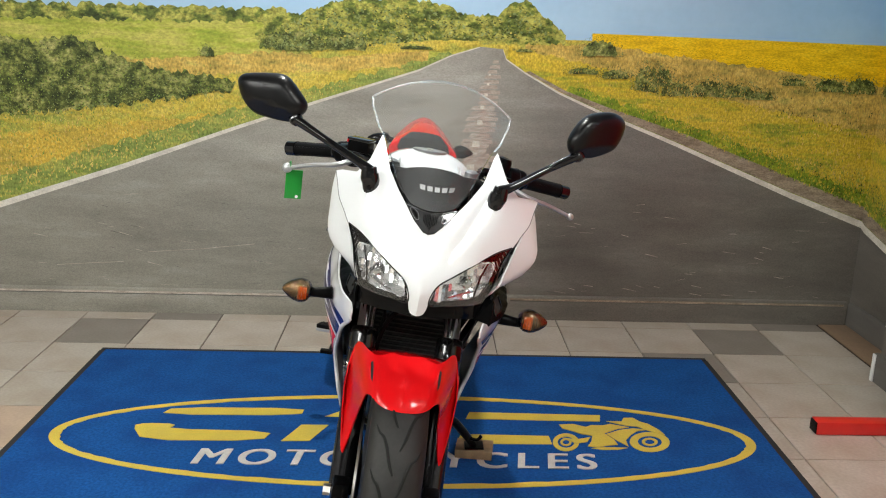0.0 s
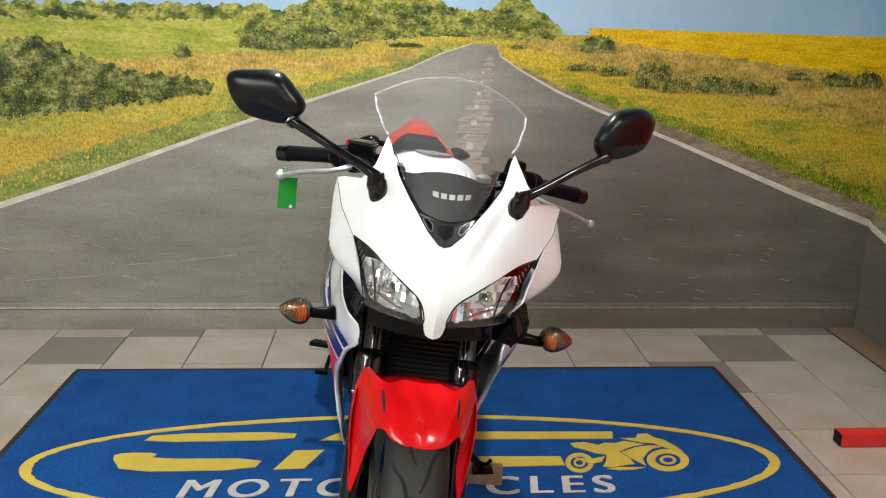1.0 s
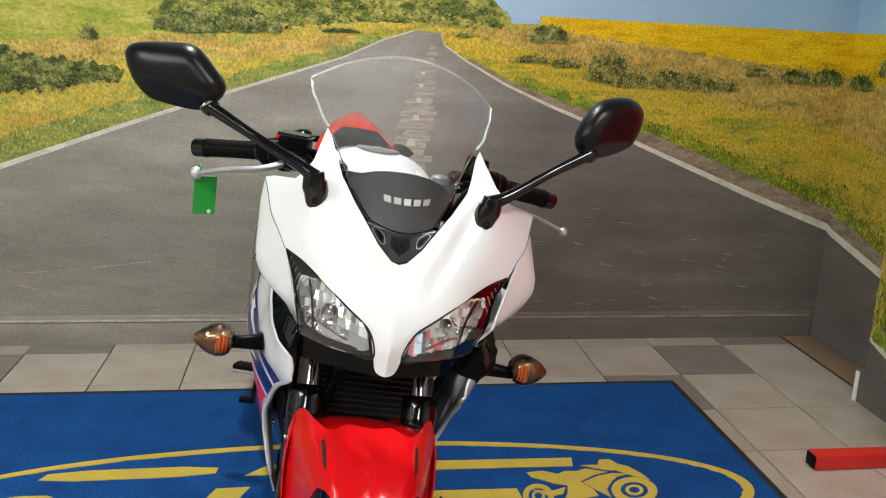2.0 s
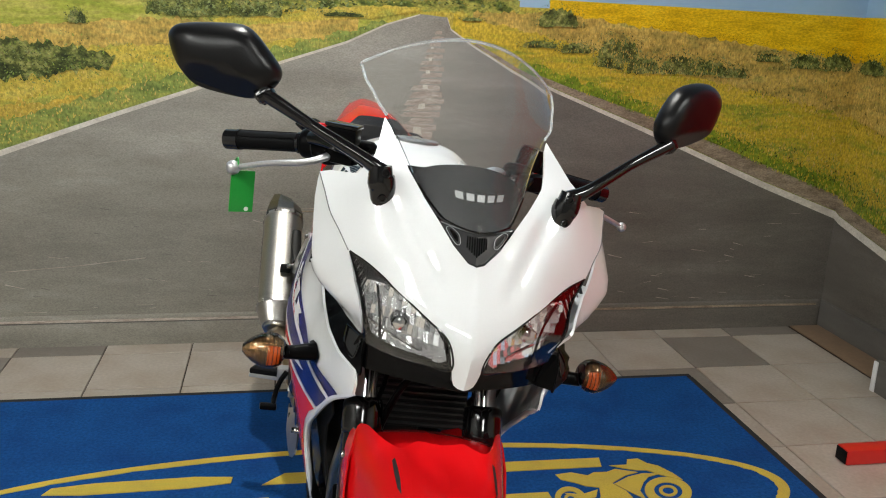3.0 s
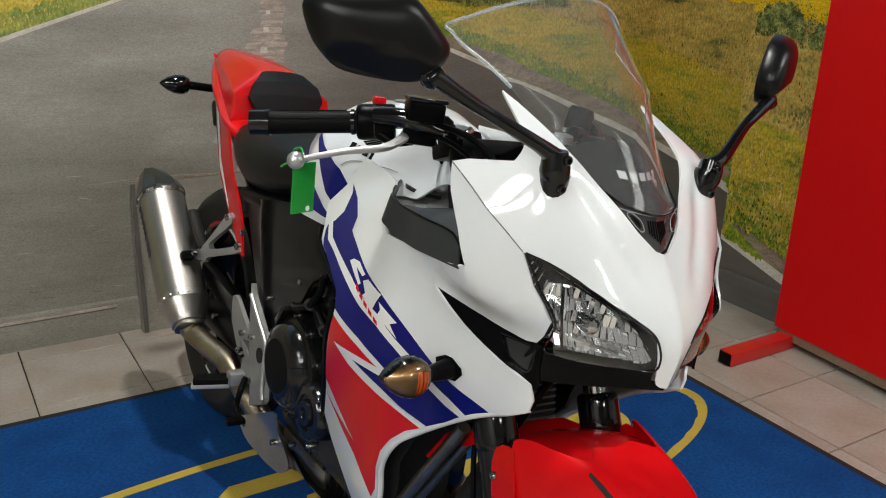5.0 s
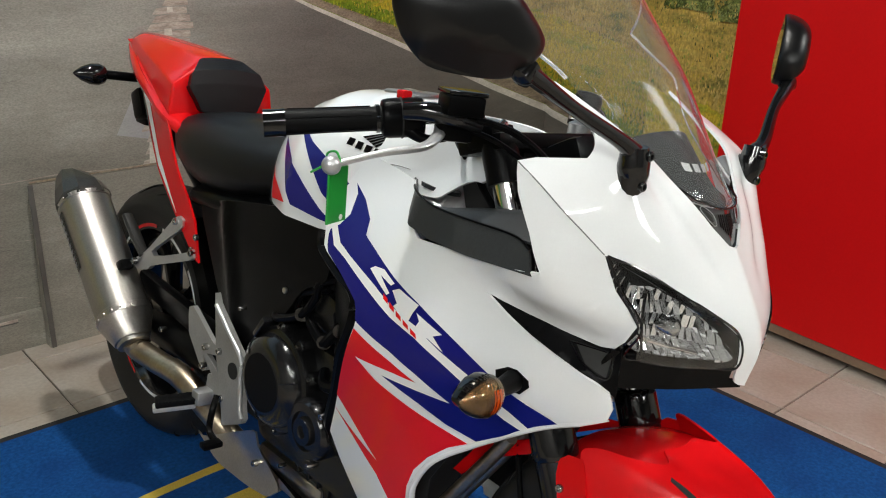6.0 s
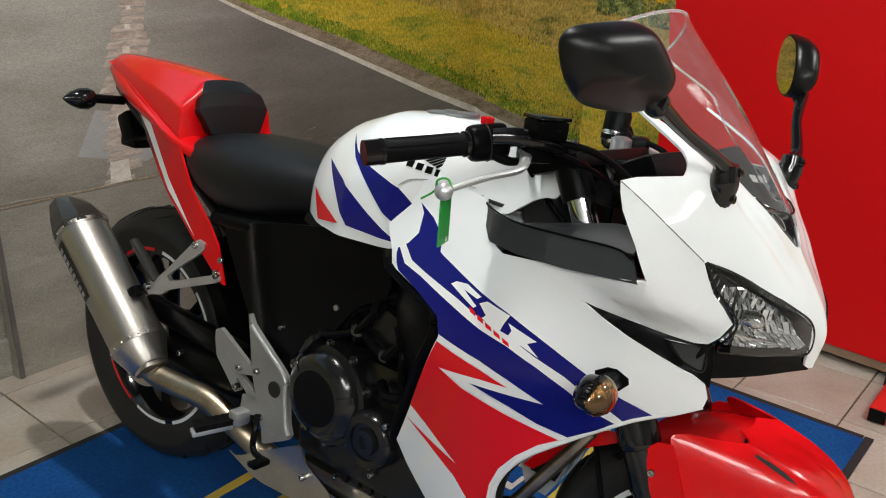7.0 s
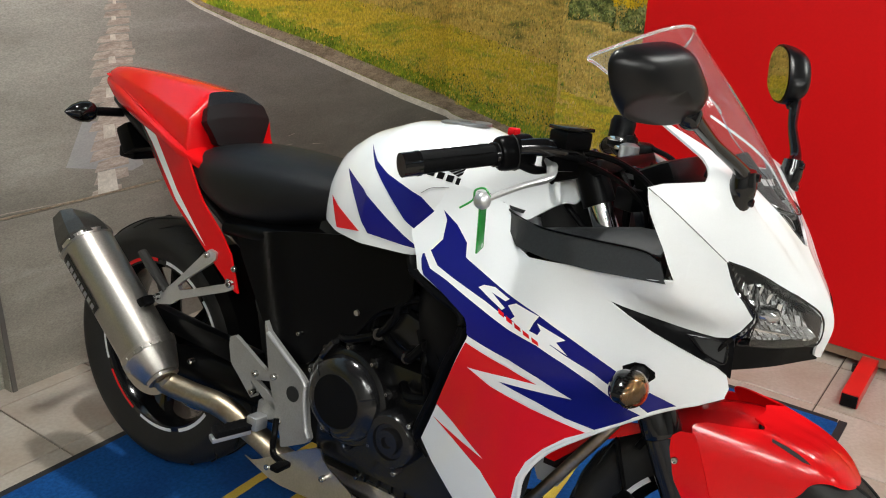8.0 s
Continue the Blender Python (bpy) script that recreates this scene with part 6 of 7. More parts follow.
for sgn in (-1, 1):
    strip_o = fine([(1.235, .562), (1.26, .572), (1.358, .643), (1.479, .728), (1.585, .824), (1.66, .888), (1.78, .928), (1.835, .948)], 30) + \
        fine([(1.83, .946), (1.76, .930), (1.62, .892), (1.50, .850), (1.43, .824), (1.40, .786), (1.365, .738), (1.30, .68), (1.265, .64)], 30)
    def tail_x(y, z, out=0.0):
        return Vector((sgn * (float(np.interp(y, [1.2, 1.35, 1.45, 1.55, 1.65, 1.83], [.140, .141, .135, .118, .098, .045])) + .02 * (.8 - z) + out), y, z))
    tp = part("tail_side", sheet(strip_o, tail_x, 0.014, 0.005), RED, bike, "red tail side panel")
    part("tail_stripe", sheet([(1.645, .882), (1.56, .820), (1.45, .718), (1.34, .640), (1.45, .742), (1.55, .842)], lambda y, z: tail_x(y, z, .001), 0.016, 0.0), DECAL_WHITE, tp, "thin white tail stripe")
    part("tail_shadow_stripe", sheet([(1.66, .889), (1.585, .826), (1.50, .752), (1.57, .826)], lambda y, z: tail_x(y, z, .001), 0.016, 0.0), BLACK_GLOSS, tp, "thin black tail stripe")
    for by, bz in ((1.248, .613), (1.262, .582)):
        part("tail_bolt", bolt_head(0.0067, -0.002, 0.005, Matrix.Translation((sgn * .146, by, bz)) @ Matrix.Scale(sgn, 4, (1, 0, 0))), BOLT, tp)
    rind = part("rear_indicator", tube([(sgn * .05, 1.765, .862), (sgn * .135, 1.765, .866)], .011, 10, 3), BLACK_SATIN, bike, "black rear indicator")
    rows = []
    for dx, r in ((0, .010), (.006, .020), (.020, .0255), (.040, .024), (.060, .016), (.074, .006), (.079, .001)):
        rows.append([(sgn * (.128 + dx), 1.760 + r * .85 * math.sin(a), .866 + r * math.cos(a)) for a in [2 * math.pi * j / 18 for j in range(18)]])
    part("shell", loft(rows), BLACK_GLOSS, rind)
    # black flank under the seat
    flank = fine([(1.258, .688), (1.12, .722), (1.001, .745), (.89, .764), (.803, .753), (.786, .70), (.797, .665), (.859, .63), (.92, .561), (.975, .532), (1.044, .462), (1.109, .466), (1.164, .511), (1.205, .579), (1.245, .65)], 70)
    pan = part("side_panel", sheet(flank, lambda y, z: Vector((sgn * (np.interp(y, [.75, .9, 1.1, 1.25], [.160, .150, .138, .135]) - .04 * abs(z - .66) + .008 * math.exp(-((y - 1.13 - .25 * (z - .6)) / .02) ** 2)), y, z)), 0.014, 0.006), BLACK_SATIN, bike, "black plastic side panel")
    part("panel_screw", lathe([(.0055, -.003), (.0055, .002), (.003, .003)], 10, Matrix.Translation((sgn * .154, .908, .615)) @ Matrix.Scale(sgn, 4, (1, 0, 0))), STEEL, pan)
part("under_tail", loft(pad_rings(dense([(1.25, .70, .60, .11), (1.45, .80, .72, .10), (1.65, .88, .80, .08), (1.80, .92, .87, .05)], 14))), BLACK_SATIN, bike)
part("plate_bracket", block((0.13, 0.05, 0.07), (0, 1.735, .805), 0.01, Matrix.Rotation(-0.5, 4, "X")), BLACK_SATIN, bike, "black number plate bracket")
part("plate_light", block((0.08, 0.06, 0.03), (0, 1.76, .765), 0.008), BLACK_SATIN, bike)

# frame, engine ----------------------------------------------------------
eng = part("engine_block", block((0.24, 0.38, 0.26), (0, .83, .40), 0.03), ENGINE, bike, "black engine block")
part("cylinder", block((0.25, 0.17, 0.26), (0, .66, .58), 0.03, Matrix.Rotation(0.3, 4, "X")), ENGINE, eng)
part("sump", block((0.18, 0.26, 0.14), (0, .80, .255), 0.03), ENGINE, eng)
for k in range(7):
    part("sump_rib", block((.19, .006, .12), (0, .70 + .032 * k, .25), .002), ENGINE, eng)
part("frame_spine", block((0.22, 0.42, 0.13), (0, .86, .70), 0.03), DARK, bike)
part("rear_frame", block((0.18, 0.34, 0.20), (0, 1.08, .60), 0.03), DARK, bike)
part("frame_core", block((0.15, 0.62, 0.44), (0, .93, .47), 0.04), DARK, bike)
part("inner_guard", block((0.14, 0.10, 0.36), (0, 1.225, .56), 0.03, Matrix.Rotation(-.25, 4, "X")), DARK, bike)
for sgn in (-1, 1):
    cov = part("clutch_cover" if sgn < 0 else "alternator_cover", lathe([(.100, -.03), (.100, .012), (.097, .020), (.090, .024), (.084, .024)], 40, Matrix.Translation((sgn * .128, .918, .438)) @ Matrix.Scale(sgn, 4, (1, 0, 0))), ENGINE, bike, "black engine side cover ringed with bolts")
    m = Matrix.Translation((sgn * .128, .918, .438)) @ Matrix.Scale(sgn, 4, (1, 0, 0)) @ Matrix.Rotation(.2, 4, "X")
    part("dome", lathe([(.088, .020), (.086, .030), (.080, .040), (.070, .047), (.058, .051)], 48, m), ENGINE_GLOSS, cov)
    for k in range(3):
        a = 2 * math.pi * k / 3 + .5
        part("dome_seam", tube([m @ Vector((x, r * math.cos(a), r * math.sin(a))) for r, x in ((.087, .030), (.080, .041), (.070, .048), (.060, .051))], .0012, 6, 10), ENGINE, cov)
    part("badge", lathe([(.0585, .0505), (.056, .0490), (.054, .0525), (.010, .0535)], 40, m), BLACK_MATT, cov)
    for k in range(10):
        a = 2 * math.pi * k / 10 + .25
        boss = part("boss", lathe([(.012, -.03), (.012, .012), (.010, .015)], 12, Matrix.Translation((sgn * .128, .918 + .101 * math.cos(a), .438 + .101 * math.sin(a))) @ Matrix.Scale(sgn, 4, (1, 0, 0))), ENGINE, cov)
        part("bolt", bolt_head(0.0038, 0.012, 0.021, Matrix.Translation((sgn * .128, .918 + .101 * math.cos(a), .438 + .101 * math.sin(a))) @ Matrix.Scale(sgn, 4, (1, 0, 0))), BOLT, cov)
    part("cover_ridge", block((.03, .012, .05), (sgn * .150, .965, .525), .004, Matrix.Rotation(.6, 4, "X")), ENGINE_GLOSS, cov)
    pump = part("pump_cover", lathe([(.056, -.03), (.056, .020), (.050, .028), (.036, .029), (.034, .024), (.026, .024), (.024, .034), (.012, .034), (.010, .028)], 32, Matrix.Translation((sgn * .135, .797, .394)) @ Matrix.Scale(sgn, 4, (1, 0, 0))), ENGINE_GLOSS, bike, "round black pump cover")
    for a in (.2, 2.3, 4.4):
        part("bolt", bolt_head(0.0055, -0.010, 0.014, Matrix.Translation((sgn * .150, .797 + .062 * math.cos(a), .394 + .062 * math.sin(a))) @ Matrix.Scale(sgn, 4, (1, 0, 0))), BOLT, pump)
for pts, r in (([(-.14, .95, .552), (-.15, .921, .557), (-.152, .855, .588), (-.150, .822, .629), (-.15, .812, .659), (-.14, .773, .678)], .0075), ([(-.14, .845, .59), (-.15, .825, .581), (-.152, .784, .563), (-.15, .756, .591), (-.14, .735, .62)], .009),
               ([(-.135, .70, .50), (-.16, .70, .58), (-.15, .74, .64)], .009), ([(-.13, .72, .45), (-.152, .735, .52), (-.145, .75, .58), (-.14, .77, .62)], .008), ([(-.13, .90, .58), (-.14, .87, .62), (-.14, .80, .65)], .006), ([(-.13, .80, .50), (-.15, .77, .49), (-.15, .73, .50)], .010)):
    part("engine_hose", tube(pts, r, 8), BLACK_SATIN, bike)
for y, z in ((.855, .590), (.785, .565), (.745, .60)):
    part("hose_clip", lathe([(.013, -.006), (.013, .006)], 12, Matrix.Translation((-.150, y, z)) @ Matrix.Rotation(.9, 4, "Z")), BLACK_GLOSS, bike)
for y, z in ((.715, .60), (1.05, .53), (.871, .286)):
    part("frame_bolt", bolt_head(0.0043, -0.012, 0.003, Matrix.Translation((-.152, y, z)) @ Matrix.Scale(-1, 4, (1, 0, 0))), BOLT, bike)
part("coil_box", block((.05, .09, .07), (-.115, .80, .605), .010, Matrix.Rotation(.3, 4, "X")), ENGINE, bike)
part("injector_rail", block((.03, .16, .03), (-.125, .80, .665), .008), BLACK_SATIN, bike)

# swing arm, foot rests, exhaust ----------------------------------------
for sgn in (-1, 1):
    part("swing_arm", tube([(sgn * .10, 1.12, .36), (sgn * .115, 1.35, .35), (sgn * .115, 1.60, .32)], [.036, .032, .022], 12, 10, flat=1.3), BLACK_SATIN, bike, "black swing arm")
    def plate_x(y, z, out=0.0):
        return Vector((sgn * (.160 + .10 * max(0, 1.02 - y) + .04 * (.42 - z) + out), y, z))
    heel = part("foot_hanger", sheet(rounded([(1.141, .534), (1.126, .512), (1.016, .441), (1.009, .405), (.997, .351), (.986, .330), (.995, .316), (1.062, .281), (1.067, .306), (1.084, .343), (1.100, .385), (1.114, .419), (1.119, .443), (1.133, .500)], 1, .10), plate_x, 0.03, 0.012), CAST, bike, "cast alloy foot rest hanger")
    for nm, o in (("rear_blade", [(1.238, .468), (1.222, .476), (1.131, .430), (1.108, .427), (1.106, .411), (1.145, .401), (1.166, .392), (1.146, .365), (1.161, .356), (1.195, .386), (1.228, .414), (1.237, .449)]),
                  ("brace", [(1.164, .393), (1.150, .400), (1.072, .364), (1.070, .347), (1.122, .365)]),
                  ("lower_arm", [(1.136, .363), (1.093, .370), (1.078, .338), (1.118, .321), (1.133, .302), (1.164, .295), (1.163, .310), (1.139, .330)])):
        part(nm, sheet(rounded(o, 1, .10), lambda y, z: plate_x(y, z, -.002), 0.03, 0.010), CAST, heel)
    ridge = [plate_x(y, z, .003) for y, z in ((1.126, .512), (1.070, .476), (1.016, .441), (1.009, .405), (.997, .351), (.986, .332))]
    part("edge_ridge", tube(ridge, .0045, 8, 30), ALLOY, heel)
    part("hanger_hole", lathe([(.0165, -.001), (.0165, .004), (.008, .004)], 20, Matrix.Translation((sgn * .1585, 1.044, .405)) @ Matrix.Scale(sgn, 4, (1, 0, 0))), DARK, heel)
    for by, bz in ((1.097, .425), (1.074, .335), (1.151, .414), (1.156, .371)):
        part("hanger_bolt", bolt_head(0.0070, -0.004, 0.008, Matrix.Translation((sgn * .160, by, bz)) @ Matrix.Scale(sgn, 4, (1, 0, 0))), BOLT, heel)
    part("peg_clamp", block((.035, .030, .030), (sgn * .178, 1.120, .322), .006), ALLOY, heel)
    peg = part("foot_peg", block((.082, .026, .012), (sgn * .222, 1.150, .297), .004, Matrix.Rotation(sgn * 0.42, 4, "Z") @ Matrix.Rotation(sgn * .12, 4, "Y")), ALLOY, bike, "alloy foot peg with rubber top")
    part("peg_rubber", block((.085, .034, .014), (sgn * .218, 1.146, .311), .004, Matrix.Rotation(sgn * 0.42, 4, "Z") @ Matrix.Rotation(sgn * .12, 4, "Y")), BLACK_MATT, peg, "ribbed black rubber")
    for k in range(6):
        part("rubber_rib", block((.006, .036, .004), Vector((sgn * (.188 + .012 * k), 1.132 + .0055 * k, .3195 - .0014 * k)), .001, Matrix.Rotation(sgn * .42, 4, "Z")), BLACK_MATT, peg)
pedal = part("brake_pedal", tube([(-.175, 1.07, .345), (-.190, 1.058, .320), (-.198, 1.05, .285), (-.20, 1.02, .275)], .0065, 8), BLACK_SATIN, bike)
part("pedal_pad", block((.040, .022, .012), (-.212, 1.015, .275), .004), BLACK_SATIN, pedal)
MB, MT = Vector((-.2006, 1.440, .378)), Vector((-.207, 1.719, .619))
ax = (MT - MB).normalized()


def around(p, r, squash=1.0, n=28):
    a = ax.cross(Vector((1, 0, 0))).normalized()
    b = a.cross(ax)
    out = []
    for k in range(n):
        t = 2 * math.pi * k / n
        c, s = math.cos(t), math.sin(t)
        out.append(p + a * r * math.copysign(abs(c) ** .8, c) + b * r * squash * math.copysign(abs(s) ** .8, s))
    return out


muf = part("muffler", loft([around(MB + ax * d, r) for d, r in ((.0, .0562), (.05, .0565), (.20, .0565), (.312, .0562))]), CAN, bike, "brushed steel silencer with dark end cap")
cap_rows = []
for d, r, cut in ((.302, .0605, 0), (.316, .0600, 0), (.346, .0515, .006), (.374, .0385, .016), (.374, .0330, .016), (.358, .0300, .012)):
    ring = around(MB + ax * d, r, 1.0, 9)
    cap_rows.append([q + ax * cut * (q - MB - ax * d).dot(Vector((-1, 0, 0))) / r for q in ring])
part("end_cap", loft(cap_rows), CARBON, muf, "dark faceted slant-cut end cap", smooth=False)
part("inlet_cone", loft([around(MB + ax * d, r) for d, r in ((.012, .0572), (-.006, .0572), (-.008, .0566), (-.009, .0562), (-.034, .0475), (-.058, .0385), (-.059, .0380), (-.060, .0340), (-.068, .0335), (-.069, .0300), (-.069, .0240))]), STEEL, muf)
for d in (.0, .304):
    part("band", loft([around(MB + ax * (d + q), r) for q, r in ((-.006, .0570), (-.005, .0582), (.005, .0582), (.006, .0570))]), STEEL, muf, "riveted steel band")
side_a = ax.cross(Vector((1, 0, 0))).normalized()


def on_can(d, t, out=.0008):
    """A place on the can's outer flank: d along it, t round it from the outer side."""
    return MB + ax * d + side_a * math.copysign(abs(math.sin(t)) ** .8, math.sin(t)) * (.0568 + out) + Vector((-1, 0, 0)) * abs(math.cos(t)) ** .8 * (.0568 + out)


rings = [[on_can(.135 + .150 * j / 10, -.02 + .50 * i / 6) for i in range(7)] for j in range(11)]
part("badge_strip", loft(rings, False, False), BLACK_GLOSS, muf, "plain dark badge strip")
for k in range(8):
    rings = [[on_can(.146 + .0165 * k + .011 * j, .10 + .24 * i / 3, .0014) for i in range(4)] for j in range(2)]
    part("badge_bar", loft(rings, False, False), BADGE, muf)
for d in (.0, .304):
    for k in range(9):
        t = -1.6 + .4 * k
        q = on_can(d, t, .001)
        bm = bmesh.new()
        bmesh.ops.create_icosphere(bm, subdivisions=1, radius=.0032, matrix=Matrix.Translation(q))
        part("rivet", bm, STEEL, muf)
part("exhaust_pipe", tube([MB - ax * .060, (-.190, 1.385, .322), (-.172, 1.325, .311), (-.155, 1.25, .303), (-.135, 1.16, .262), (-.11, 1.08, .218), (-.08, .95, .195)], .0255, 20, 48), HEADER, bike, "heat-tinted exhaust pipe")
part("collector", block((.16, .22, .07), (-.02, .92, .215), .02), STEEL, bike, "steel exhaust collector")
heat = rounded([(1.181, .215), (1.152, .211), (1.06, .262), (.978, .306), (.963, .275), (.871, .233), (.90, .205), (.967, .195), (1.081, .190)], 1, .15)
shield = part("heat_shield", sheet(heat, lambda y, z: Vector((-.142 - .25 * max(0, .25 - z), y, z)), .02, .004), STEEL, bike, "brushed steel heat shield")
for y, z in ((1.109, .212), (.958, .246)):
    part("shield_bolt", bolt_head(0.0067, -0.004, 0.007, Matrix.Translation((-.147, y, z)) @ Matrix.Scale(-1, 4, (1, 0, 0))), BOLT, shield)
strut_o = [(1.322, .640), (1.300, .636), (1.302, .618), (1.401, .541), (1.390, .529), (1.274, .573), (1.252, .588), (1.245, .566), (1.399, .508), (1.412, .494), (1.452, .485), (1.468, .500), (1.418, .536)]
strut = part("exhaust_hanger", sheet(rounded(strut_o, 1, .15), lambda y, z: Vector((-.150 - .16 * max(0, y - 1.30), y, z)), 0.02, 0.012), ALLOY, bike, "forked cast alloy exhaust hanger")
for p in ((-.154, 1.323, .627), (-.150, 1.256, .578), (-.184, 1.444, .506)):
    part("hanger_bolt", bolt_head(0.0074, -0.006, 0.006, Matrix.Translation(p) @ Matrix.Scale(-1, 4, (1, 0, 0))), BOLT, strut)
part("can_clamp", block((.03, .04, .022), (-.192, 1.475, .486), .006, Matrix.Rotation(-.6, 4, "X")), BLACK_SATIN, strut)
pil = part("pillion_peg", tube([(-.165, 1.435, .520), (-.170, 1.47, .553), (-.172, 1.515, .590)], [.013, .015, .013], 10, 8, flat=.7), RUBBER, bike, "folded black pillion peg")
part("peg_joint", lathe([(.014, -.012), (.014, .012)], 12, Matrix.Translation((-.175, 1.50, .468))), BLACK_SATIN, pil)
part("swing_bolt", bolt_head(0.0067, -0.006, 0.007, Matrix.Translation((-.150, 1.359, .372)) @ Matrix.Scale(-1, 4, (1, 0, 0))), BOLT, bike)
part("chain_guard", block((.03, .34, .05), (-.128, 1.34, .43), .012, Matrix.Rotation(.05, 4, "X")), BLACK_SATIN, bike)
part("hugger", loft([[(x, REAR.y - r * math.sin(t), REAR.z + r * math.cos(t)) for x, r in ((-.085, .29), (-.08, .325), (0, .332), (.08, .325), (.085, .29))] for t in [radians(d) for d in range(30, 96, 6)]], False, False), BLACK_SATIN, bike)
stand = part("side_stand", tube([(.10, .66, .29), (.155, .72, .25), (.205, .775, .205), (.285, .893, .088)], [.015, .014, .013, .012], 10), BLACK_SATIN, bike, "black side stand")
part("stand_foot", block((.06, .05, .010), (.289, .900, .079), .003, Matrix.Rotation(radians(-8), 4, "Y")), BLACK_SATIN, stand)
part("stand_tang", tube([(.255, .85, .13), (.285, .84, .13), (.298, .842, .145)], [.006, .005, .006], 8), BLACK_SATIN, stand)

# bars, controls, instruments -------------------------------------------
part("top_yoke", block((.25, .085, .025), (0, .525, .955), .008, Matrix.Rotation(-.35, 4, "X")), BLACK_SATIN, bike, "black top yoke")
for sgn in (-1, 1):
    part("fork_cap", lathe([(.018, 0), (.018, .022), (.010, .026)], 16, Matrix.Translation((sgn * .100, .53, .965)) @ Matrix.Rotation(radians(-90), 4, "Y")), CAP_GREY, bike)
    inner, outer = Vector((sgn * .150, .552, .990)), Vector((sgn * .362, .682, .951))
    mid_p = inner + (outer - inner) * .40
    bar = part("handlebar", tube([(sgn * .095, .53, .955), (sgn * .12, .535, .985), inner, outer], .011, 12, 20), BLACK_SATIN, bike, "black clip-on handlebar")
    part("grip", tube([mid_p, mid_p + (outer - mid_p) * .1, mid_p + (outer - mid_p) * .5, outer - (outer - mid_p) * .10], [.0185, .0165, .0165, .0175], 18, 16), BLACK_MATT, bar, "ribbed black rubber grip")
    for f in (.03, .86):
        q = mid_p + (outer - mid_p) * f
        part("grip_ring", tube([q, q + (outer - mid_p).normalized() * .005], .0192 if f in (.03, .86) else .0176, 18, 2), BLACK_GLOSS, bar)
    part("bar_weight", tube([outer - (outer - inner) * .07, outer + (outer - inner) * .03], .0185, 18, 3), BLACK_GLOSS, bar, "gloss black bar end weight")
    way = (outer - inner).normalized()
    hub = inner + (outer - inner) * .30
    box = part("switch_box", tube([hub - way * .030, hub - way * .026, hub + way * .020, hub + way * .027], [.017, .0235, .0235, .018], 24, 12, flat=1.15), BLACK_SATIN, bar, "black two-part switch housing")
    part("housing_seam", tube([hub - way * .001, hub + way * .001], .0245, 24, 3, flat=1.15), DARK, box)
    part("cable_boss", tube([hub + Vector((0, -.012, -.012)), hub + Vector((-sgn * .016, -.034, -.022)), hub + Vector((-sgn * .04, -.05, -.018))], [.010, .007, .005], 10, 12), BLACK_SATIN, box)
    part("starter_button", block((.014, .010, .010), hub + way * .006 + Vector((0, .020, .014)), .003), BLACK_GLOSS, box)
    for f in (-.016, .012):
        part("housing_screw", lathe([(.0034, -.002), (.0034, .002), (.002, .003)], 8, Matrix.Translation(hub + way * f + Vector((0, -.022, -.006))) @ Matrix.Rotation(radians(-90), 4, "Z")), STEEL, box)
    for a in (.3, 1.5, 2.7, 3.9, 5.1):
        side = way.cross(Vector((0, 0, 1))).normalized()
        off = side * math.cos(a) * .0172 + side.cross(way) * math.sin(a) * .0172
        part("grip_line", tube([mid_p + way * .016 + off, mid_p.lerp(outer, .5) + off, mid_p.lerp(outer, .84) + off * 1.03], .0009, 6, 8), BLACK_SATIN, bar)
    if sgn < 0:
        part("kill_switch", block((.018, .014, .012), inner + (outer - inner) * .30 + Vector((.006, .006, .031)), .003), DECAL_RED, bar, "red kill switch")
    perch = part("lever_perch", block((.05, .035, .03), inner + (outer - inner) * .10 + Vector((0, -.035, -.012)), .008, Matrix.Rotation(sgn * .5, 4, "Z")), BLACK_SATIN, bar)
    tip = Vector((-.350, .553, .923)) if sgn < 0 else Vector((.365, .550, .913))
    p0 = Vector((sgn * .185, .515, .968))
    lev = part("lever", tube([p0 + Vector((0, .026, .006)), p0.lerp(tip, .10) + Vector((0, .008, .003)), p0.lerp(tip, .32) + Vector((0, -.014, .001)), p0.lerp(tip, .65) + Vector((0, -.010, .004)), tip], [.009, .0085, .0075, .006, .0055], 10, 30, flat=.8), ALLOY, bike, "bare alloy control lever")
    bm = bmesh.new()
    bmesh.ops.create_icosphere(bm, subdivisions=3, radius=.0125 if sgn < 0 else .009, matrix=Matrix.Translation(tip))
    part("ball_end", bm, ALLOY, lev)
res = part("brake_reservoir", block((.054, .040, .028), (-.178, .515, 1.010), .005, Matrix.Rotation(-.35, 4, "Z")), BLACK_SATIN, bike, "black brake fluid reservoir")
part("reservoir_lid", block((.057, .043, .006), (-.178, .515, 1.027), .002, Matrix.Rotation(-.35, 4, "Z")), BLACK_GLOSS, res)
part("master_cylinder", tube([(-.225, .572, .990), (-.205, .545, .994), (-.180, .520, .992), (-.150, .500, .984)], [.012, .014, .015, .011], 14, 16), BLACK_GLOSS, res)
part("instrument_box", block((.18, .07, .062), (0, .405, .955), .016, Matrix.Rotation(-.5, 4, "X")), BLACK_SATIN, bike, "black instrument cluster")
part("ignition_lock", lathe([(.020, 0), (.020, .03), (.014, .034)], 20, Matrix.Translation((0, .47, .932)) @ Matrix.Rotation(radians(-90), 4, "Y")), BLACK_GLOSS, bike)
part("lock_ring", lathe([(.0215, .014), (.0215, .022)], 20, Matrix.Translation((0, .47, .932)) @ Matrix.Rotation(radians(-90), 4, "Y")), CAP_GREY, bike)
